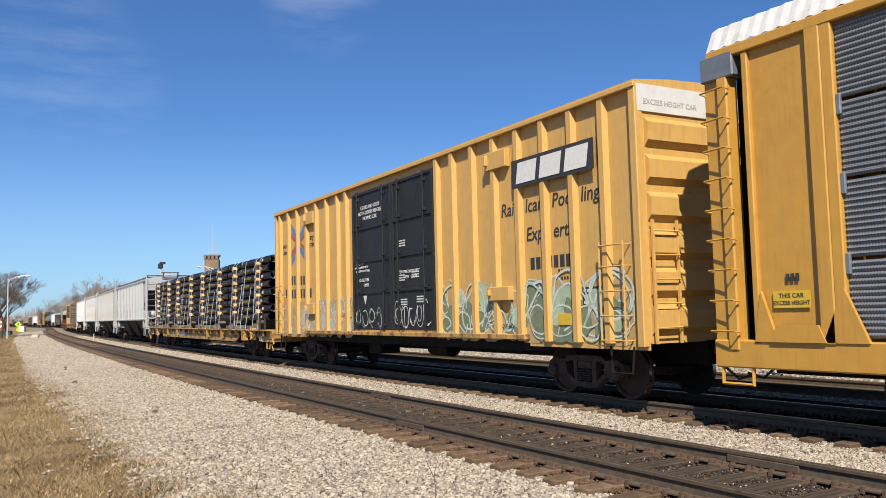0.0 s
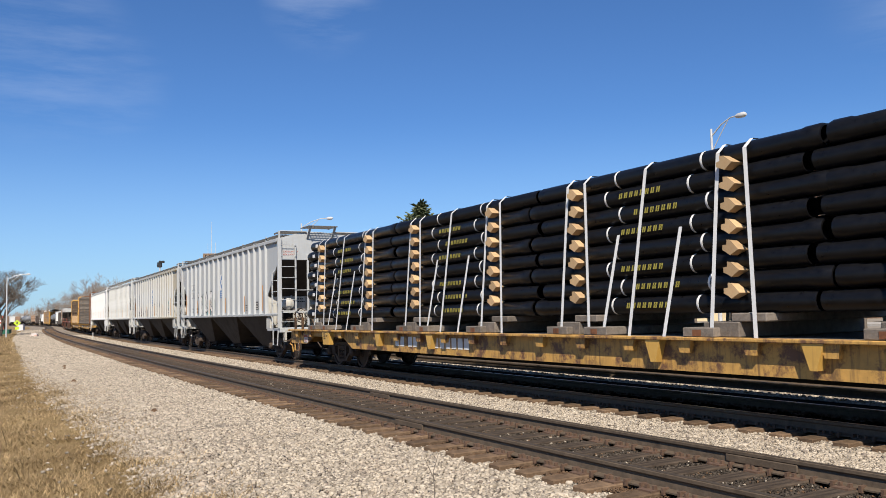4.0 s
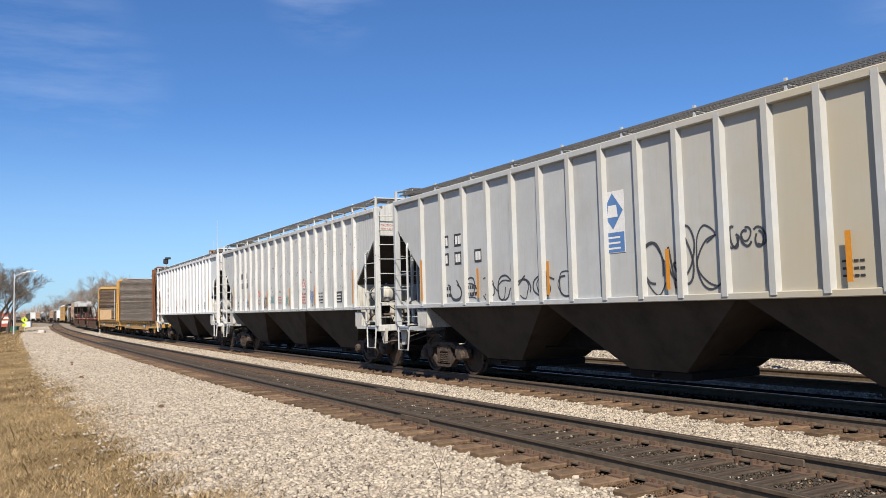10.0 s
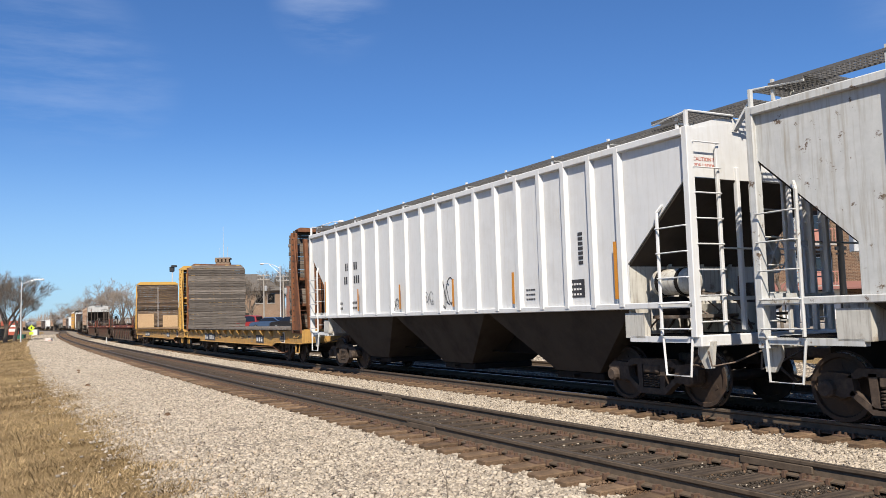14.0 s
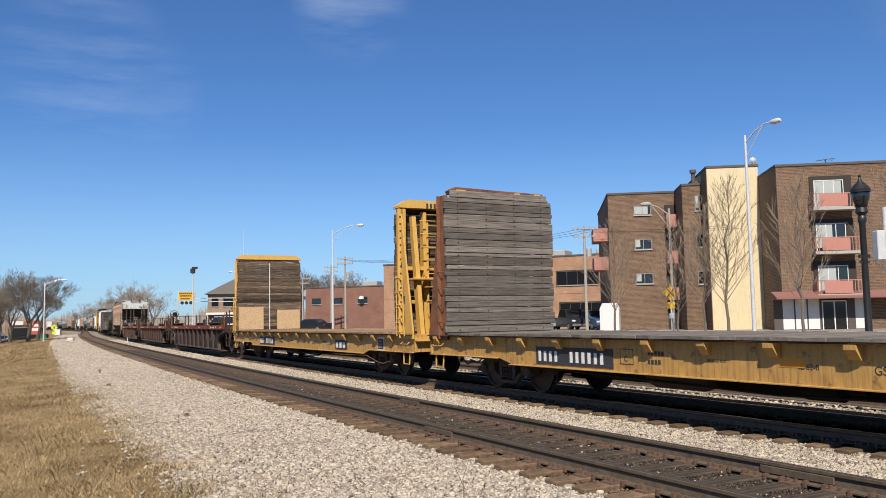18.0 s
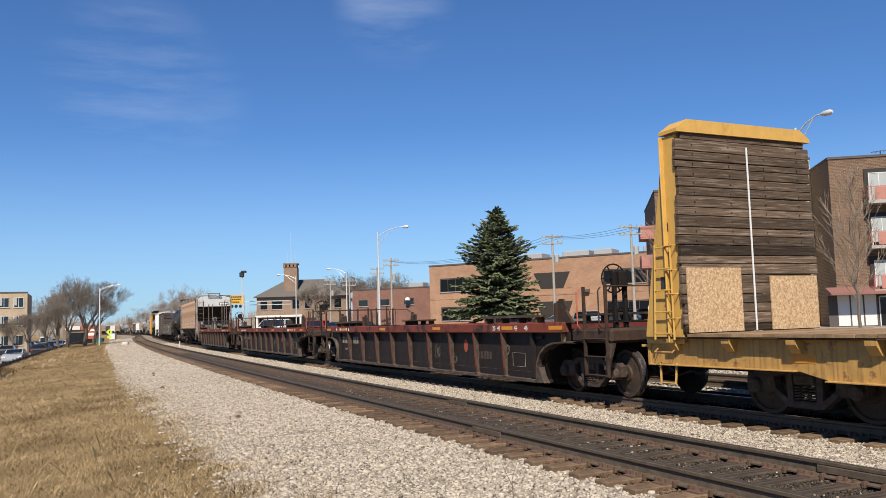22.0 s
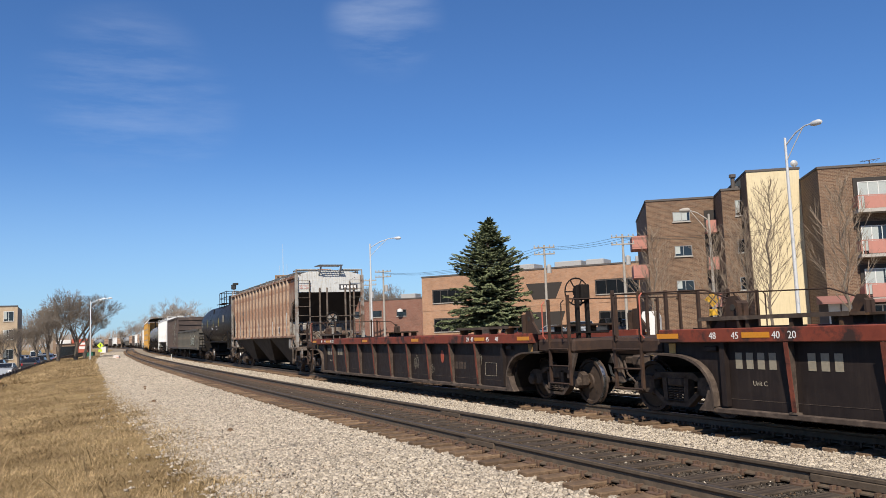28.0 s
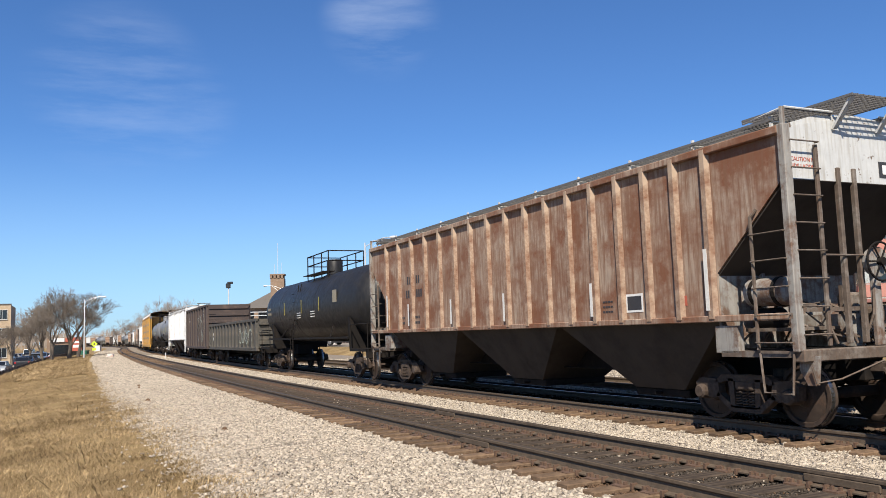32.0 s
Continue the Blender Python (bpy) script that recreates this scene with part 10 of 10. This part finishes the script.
# ---- ties, spikes, stones and grass ----
TIE = 0.502
tie_me = Shape().box(-1.30, 1.30, -0.115, 0.115, -0.36, -0.172, 0.012).mesh("tie", tie_mat)
rnd = random.Random(17)
far_ties, plates = Shape(), Shape()
for toff in (0.0, D2):
    first = (12.92 if toff == 0 else 12.5) % TIE
    for k in range(-70, 420):
        s_ = first + k * TIE
        x, y, h = line(s_, toff)
        a = -h + rnd.uniform(-0.02, 0.02)
        if -8 < s_ < 62:
            o = part("tie", tie_me, None, bed, "", Matrix.Translation((float(x) + rnd.uniform(-0.03, 0.03), float(y), rnd.uniform(-0.004, 0.008))) @ Matrix.Rotation(float(a), 4, "Z"))
        else:
            c, sn = math.cos(a), math.sin(a)
            v = [(x + px * c - py * sn, y + px * sn + py * c, z) for px, py, z in ((-1.3, -0.115, -0.3), (1.3, -0.115, -0.3), (1.3, 0.115, -0.3), (-1.3, 0.115, -0.3), (-1.3, -0.115, -0.175), (1.3, -0.115, -0.175), (1.3, 0.115, -0.175), (-1.3, 0.115, -0.175))]
            far_ties.add([tuple(map(float, p)) for p in v], [(4, 5, 6, 7), (0, 1, 5, 4), (1, 2, 6, 5), (2, 3, 7, 6), (3, 0, 4, 7)])
        if -6 < s_ < 45:
            c, sn = math.cos(a), math.sin(a)
            for side in (-0.75, 0.75):
                def put(x0, x1, y0, y1, z0, z1):
                    q = [(px, py, z) for z in (z0, z1) for px, py in ((x0, y0), (x1, y0), (x1, y1), (x0, y1))]
                    plates.add([(float(x + px * c - py * sn), float(y + px * sn + py * c), z) for px, py, z in q], [(4, 5, 6, 7), (0, 1, 5, 4), (1, 2, 6, 5), (2, 3, 7, 6), (3, 0, 4, 7)])
                put(side - 0.19, side + 0.19, -0.09, 0.09, -0.172, -0.154)
                for dx in (-0.10, 0.10):
                    for dy in (-0.05, 0.05):
                        put(side + dx - 0.02, side + dx + 0.02, dy - 0.014, dy + 0.014, -0.155, -0.118)
                for dy in (-0.145, 0.145):
                    put(side - 0.10, side + 0.10, dy - 0.016, dy + 0.016, -0.19, -0.125)
tagged(part("far_ties", far_ties.mesh("far_ties", tie_mat, fix=False), None, bed, "rows of wooden ties farther along"), kind="stuff")
tagged(part("tie_plates", plates.mesh("tie_plates", spike_mat, fix=False), None, bed, "rusty tie plates, spikes and rail anchors"), kind="stuff")


grey_stone = surface("grey_stone", (0.1972, 0.1652, 0.1362), 0.9, scale=30, vary=0.2, second=(0.2091, 0.1391, 0.093), second_scale=1.5, bump=0.3, bump_scale=60, island=0.35, spec=0.1)


def fast_mesh(name, verts, quads, mat):
    """A mesh from arrays of points and four-cornered faces."""
    me = bpy.data.meshes.new(name)
    me.vertices.add(len(verts))
    me.vertices.foreach_set("co", verts.astype(np.float32).ravel())
    me.loops.add(quads.size)
    me.loops.foreach_set("vertex_index", quads.astype(np.int32).ravel())
    me.polygons.add(len(quads))
    me.polygons.foreach_set("loop_start", np.arange(0, quads.size, quads.shape[1], dtype=np.int32))
    me.update(calc_edges=True)
    me.materials.append(mat)
    return me


def stones(name, n, s_lo, s_hi, o_lo, o_hi, size, mat, z_extra=0.0, seed=1, label="loose crushed stones", near=True):
    rg = np.random.RandomState(seed)
    if near:
        s_ = s_lo + (s_hi - s_lo) * rg.rand(n) ** 1.7
    else:
        s_ = rg.uniform(s_lo, s_hi, n)
    o = rg.uniform(o_lo, o_hi, n)
    if o_lo < -4.5 and o_hi > -4.5:
        keep = o > -4.78 + np.array([bed_edge(a) for a in s_]) + 0.12 * rg.randn(n)
        s_, o = s_[keep], o[keep]
        n = len(s_)
    x, y, h = line(s_, o)
    z = np.maximum(np.interp(o, [b[0] for b in BED], [b[1] for b in BED]), np.interp(o, _po, _pz)) + z_extra
    r = size * rg.uniform(0.5, 1.25, n)
    corner = np.array([(-1, -1, -1), (1, -1, -1), (1, 1, -1), (-1, 1, -1), (-1, -1, 1), (1, -1, 1), (1, 1, 1), (-1, 1, 1)], float)
    v = corner[None] * (1 + rg.uniform(-0.42, 0.42, (n, 8, 3)))
    v[:, 4:, :2] *= rg.uniform(0.2, 0.9, (n, 4, 1))
    v *= r[:, None, None] * np.stack([rg.uniform(0.7, 1.5, n), rg.uniform(0.5, 1.0, n), rg.uniform(0.3, 0.75, n)], 1)[:, None, :]
    a, t = rg.uniform(0, 6.283, n), rg.uniform(-1.1, 1.1, n)
    ca, sa, ct, st = np.cos(a)[:, None], np.sin(a)[:, None], np.cos(t)[:, None], np.sin(t)[:, None]
    vx, vy, vz = v[..., 0], v[..., 1] * ct - v[..., 2] * st, v[..., 1] * st + v[..., 2] * ct
    vx, vy = vx * ca - vy * sa, vx * sa + vy * ca
    v = np.stack([vx + x[:, None], vy + y[:, None], vz + (z + 0.2 * r)[:, None]], -1).reshape(-1, 3)
    f = np.array([(0, 3, 2, 1), (4, 5, 6, 7), (0, 1, 5, 4), (1, 2, 6, 5), (2, 3, 7, 6), (3, 0, 4, 7)])
    q = (f[None] + 8 * np.arange(n)[:, None, None]).reshape(-1, 4)
    return solo(name, fast_mesh(name, v, q, mat), None, label, "stones", kind="stuff")


stones("mid_stones", 16000, 38.0, 95.0, -4.7, -1.3, 0.042, stone_mat, 0.0, 9, "loose pale crushed stones farther along the shoulder")
stones("mid_stones", 11000, 40.0, 110.0, 1.38, D2 - 1.38, 0.042, stone_mat, 0.0, 21, "loose pale crushed stones between the tracks farther along")
stones("far_shoulder_stones", 9000, 90.0, 190.0, -4.9, -1.3, 0.075, stone_mat, 0.0, 51, "pale crushed stones far along the shoulder")
stones("near_stones", 26000, -14.0, 0.5, -5.2, -1.38, 0.026, stone_mat, 0.0, 31, "loose pale crushed stones beside the camera", near=False)
stones("near_stones", 9000, -14.0, -2.5, 1.38, D2 - 1.38, 0.026, stone_mat, 0.0, 32, "loose pale crushed stones between the tracks", near=False)
stones("ballast_stones", 120000, 0.0, 42.0, -5.2, -1.38, 0.0235, stone_mat, 0.0, 1, "loose pale crushed stones on the near shoulder")
stones("between_stones", 52000, -3.0, 42.0, 1.38, D2 - 1.38, 0.0205, stone_mat, 0.0, 2, "loose pale crushed stones between the two tracks")
stones("crib_stones", 30000, 0.0, 40.0, -0.66, 0.66, 0.0195, oily_mat, 0.024, 3, "dark oily stones between the near rails")
stones("crib_stones", 5000, 0.0, 36.0, D2 - 0.66, D2 + 0.66, 0.024, shade_ballast, 0.03, 4, "oily stones between the far rails, darkened by painted shade")
stones("tie_end_stones", 9000, 0.0, 36.0, -1.12, -0.80, 0.012, dirt_mat, 0.02, 11, "small rusty stones between the tie ends")
stones("tie_end_stones", 3000, -2.0, 36.0, 0.80, 1.08, 0.012, dirt_mat, 0.02, 12, "small rusty stones between the tie ends")
stones("shoulder_stones", 7000, 0.0, 42.0, -1.42, -1.06, 0.0215, stone_mat, -0.004, 41, "pale stones heaped between the tie ends")
stones("shoulder_stones", 5000, -2.0, 42.0, 1.00, 1.42, 0.0215, stone_mat, -0.004, 42, "pale stones heaped between the tie ends")
stones("shoulder_stones", 5000, -2.0, 42.0, D2 - 1.42, D2 - 1.06, 0.0215, stone_mat, -0.004, 43, "pale stones heaped between the tie ends")
stones("large_stones", 4000, 0.0, 34.0, -4.8, -1.4, 0.031, stone_mat, 0.006, 44, "larger pale stones lying proud of the rest")
stones("grey_stones", 2600, 0.0, 34.0, -4.8, -1.4, 0.020, grey_stone, 0.012, 45, "grey and buff stones among the pale ones")
stones("grey_stones", 900, -2.0, 34.0, 1.4, D2 - 1.4, 0.020, grey_stone, 0.012, 46, "grey and buff stones among the pale ones")
stones("brown_chips", 2200, 0.0, 34.0, -0.64, 0.64, 0.015, dirt_mat, 0.032, 14, "brown stones among the oily ones")
stones("light_chips", 700, 0.0, 30.0, -0.6, 0.6, 0.013, stone_mat, 0.036, 5, "pale stone chips between the near rails")
stones("far_stones", 36000, -6.0, 60.0, D2 + 2.9, D2 + 11.8, 0.034, stone_mat, 0.0, 6, "loose pale stones beyond the far track")
stones("edge_stones", 160, 0.0, 34.0, -5.7, -4.9, 0.020, stone_mat, 0.05, 8, "stray stones at the edge of the grass")


def grass(name, n, s_lo, s_hi, o_lo, o_hi, length, width, seed, label, lie=0.8):
    rg = np.random.RandomState(seed)
    s_ = s_lo + (s_hi - s_lo) * rg.rand(n) ** 1.6
    o = o_hi - (o_hi - o_lo) * rg.rand(n) ** 1.0
    edge = np.array([bed_edge(a) for a in s_])
    keep = o < -4.80 + edge + 0.16 * rg.randn(n) + 0.25 * np.abs(rg.randn(n)) ** 2
    clump = np.array([noise.noise((a * 1.3, b * 1.3, 7.0)) for a, b in zip(s_, o)])
    keep &= clump > rg.uniform(-1.5, 0.15, n) + np.where(o > -4.7 + edge, 0.25, 0.0)
    s_, o, clump = s_[keep], o[keep], clump[keep]
    n = len(s_)
    x, y, h = line(s_, o)
    z = np.maximum(np.array([ground_z(b, a) for a, b in zip(s_, o)]) - 0.01, np.interp(o, [b[0] for b in BED], [b[1] for b in BED]) + 0.012)
    ln = length * rg.uniform(0.4, 1.3, n) * (1 + 0.7 * clump) * np.interp(s_, (1, 7), (0.55, 1.0))
    az = rg.uniform(0, 6.283, n)
    up = rg.uniform(0.1, 1.0, n) ** lie
    dx, dy, dz = np.cos(az) * np.sqrt(1 - up ** 2 * 0.9), np.sin(az) * np.sqrt(1 - up ** 2 * 0.9), up
    w = width * rg.uniform(0.6, 1.4, n)
    px, py = -np.sin(az) * w, np.cos(az) * w
    mid = 0.55
    v = np.stack([np.stack([x - px, y - py, z], -1), np.stack([x + px, y + py, z], -1),
                  np.stack([x + dx * ln * mid + px * 0.7, y + dy * ln * mid + py * 0.7, z + dz * ln * mid], -1),
                  np.stack([x + dx * ln, y + dy * ln, z + dz * ln * 0.85], -1)], 1).reshape(-1, 3)
    q = np.arange(4 * n).reshape(-1, 4)
    return solo(name, fast_mesh(name, v, q, blade_mat), None, label, "grass", kind="stuff")


grass("dry_grass_tufts", 330000, 1.0, 28.0, -10.5, -3.5, 0.068, 0.0036, 1, "matted dry straw-coloured grass")
grass("dry_grass_tufts", 45000, 22.0, 70.0, -11.5, -4.4, 0.12, 0.006, 2, "taller dry straw-coloured grass farther along")
grass("grass_clumps", 90000, 1.0, 24.0, -9.5, -3.6, 0.095, 0.0036, 7, "upright dry brown grass in clumps", 0.35)
grass("far_dry_grass", 50000, 55.0, 150.0, -11.4, -5.0, 0.22, 0.011, 5, "dry straw-coloured grass far along the verge")
grass("tall_dry_stalks", 320, 11.0, 46.0, -11.0, -5.2, 0.34, 0.0028, 3, "thin upright dry stalks", 0.25)

# a bare twig and a few dark lumps on the stones
tw = Shape()
tw.tube([(0, 0, 0), (0.03, 0.02, 0.22), (0.02, 0.0, 0.45), (0.08, 0.03, 0.62)], [0.006, 0.005, 0.004, 0.002], 5)
tw.tube([(0.02, 0.0, 0.40), (-0.06, 0.02, 0.58)], [0.004, 0.002], 4)
x, y, _ = line(6.3, -3.0)
solo("twig", tw, twig_mat, "thin bare stalk growing out of the stones", "twig", at=pose(float(x), float(y), -0.26))
lump = Shape().add([(-0.09, -0.05, 0), (0.1, -0.06, 0), (0.12, 0.05, 0), (-0.07, 0.06, 0), (-0.03, -0.02, 0.08), (0.06, -0.02, 0.06), (0.04, 0.03, 0.09), (-0.02, 0.02, 0.05)], [(0, 3, 2, 1), (4, 5, 6, 7), (0, 1, 5, 4), (1, 2, 6, 5), (2, 3, 7, 6), (3, 0, 4, 7)]).mesh("dark_clod", dirt_mat)
for s_, o in ((16.9, -3.35), (34.5, -3.6), (36.0, -3.5), (27.0, -3.9)):
    solo("dark_clod", lump, None, "dark clod lying on the pale stones", "clod", "dark clods", scaled(pose(*at_line(s_, o, -0.25), 0, 0, 40 * s_), 0.75))


# ---- motion ----
TIMES = list(range(33))


def motions():
    """The train rolls past, its wheels turning."""
    for car, u, half in CARS:
        walk(car, [(t, car_pose(u, half, t)) for t in TIMES])
    for car, u, half in CARS:
        if not 0 < u < 300:
            continue
        for o in car.children_recursive:
            if o.name.startswith("wheelset"):
                x = o.location.x
                walk(o, [(k / 15, Matrix.Translation((x, 0, 0.457)) @ Matrix.Rotation(travelled(k / 15) / 0.457, 4, "Y")) for k in range(0, 481)])


motions()
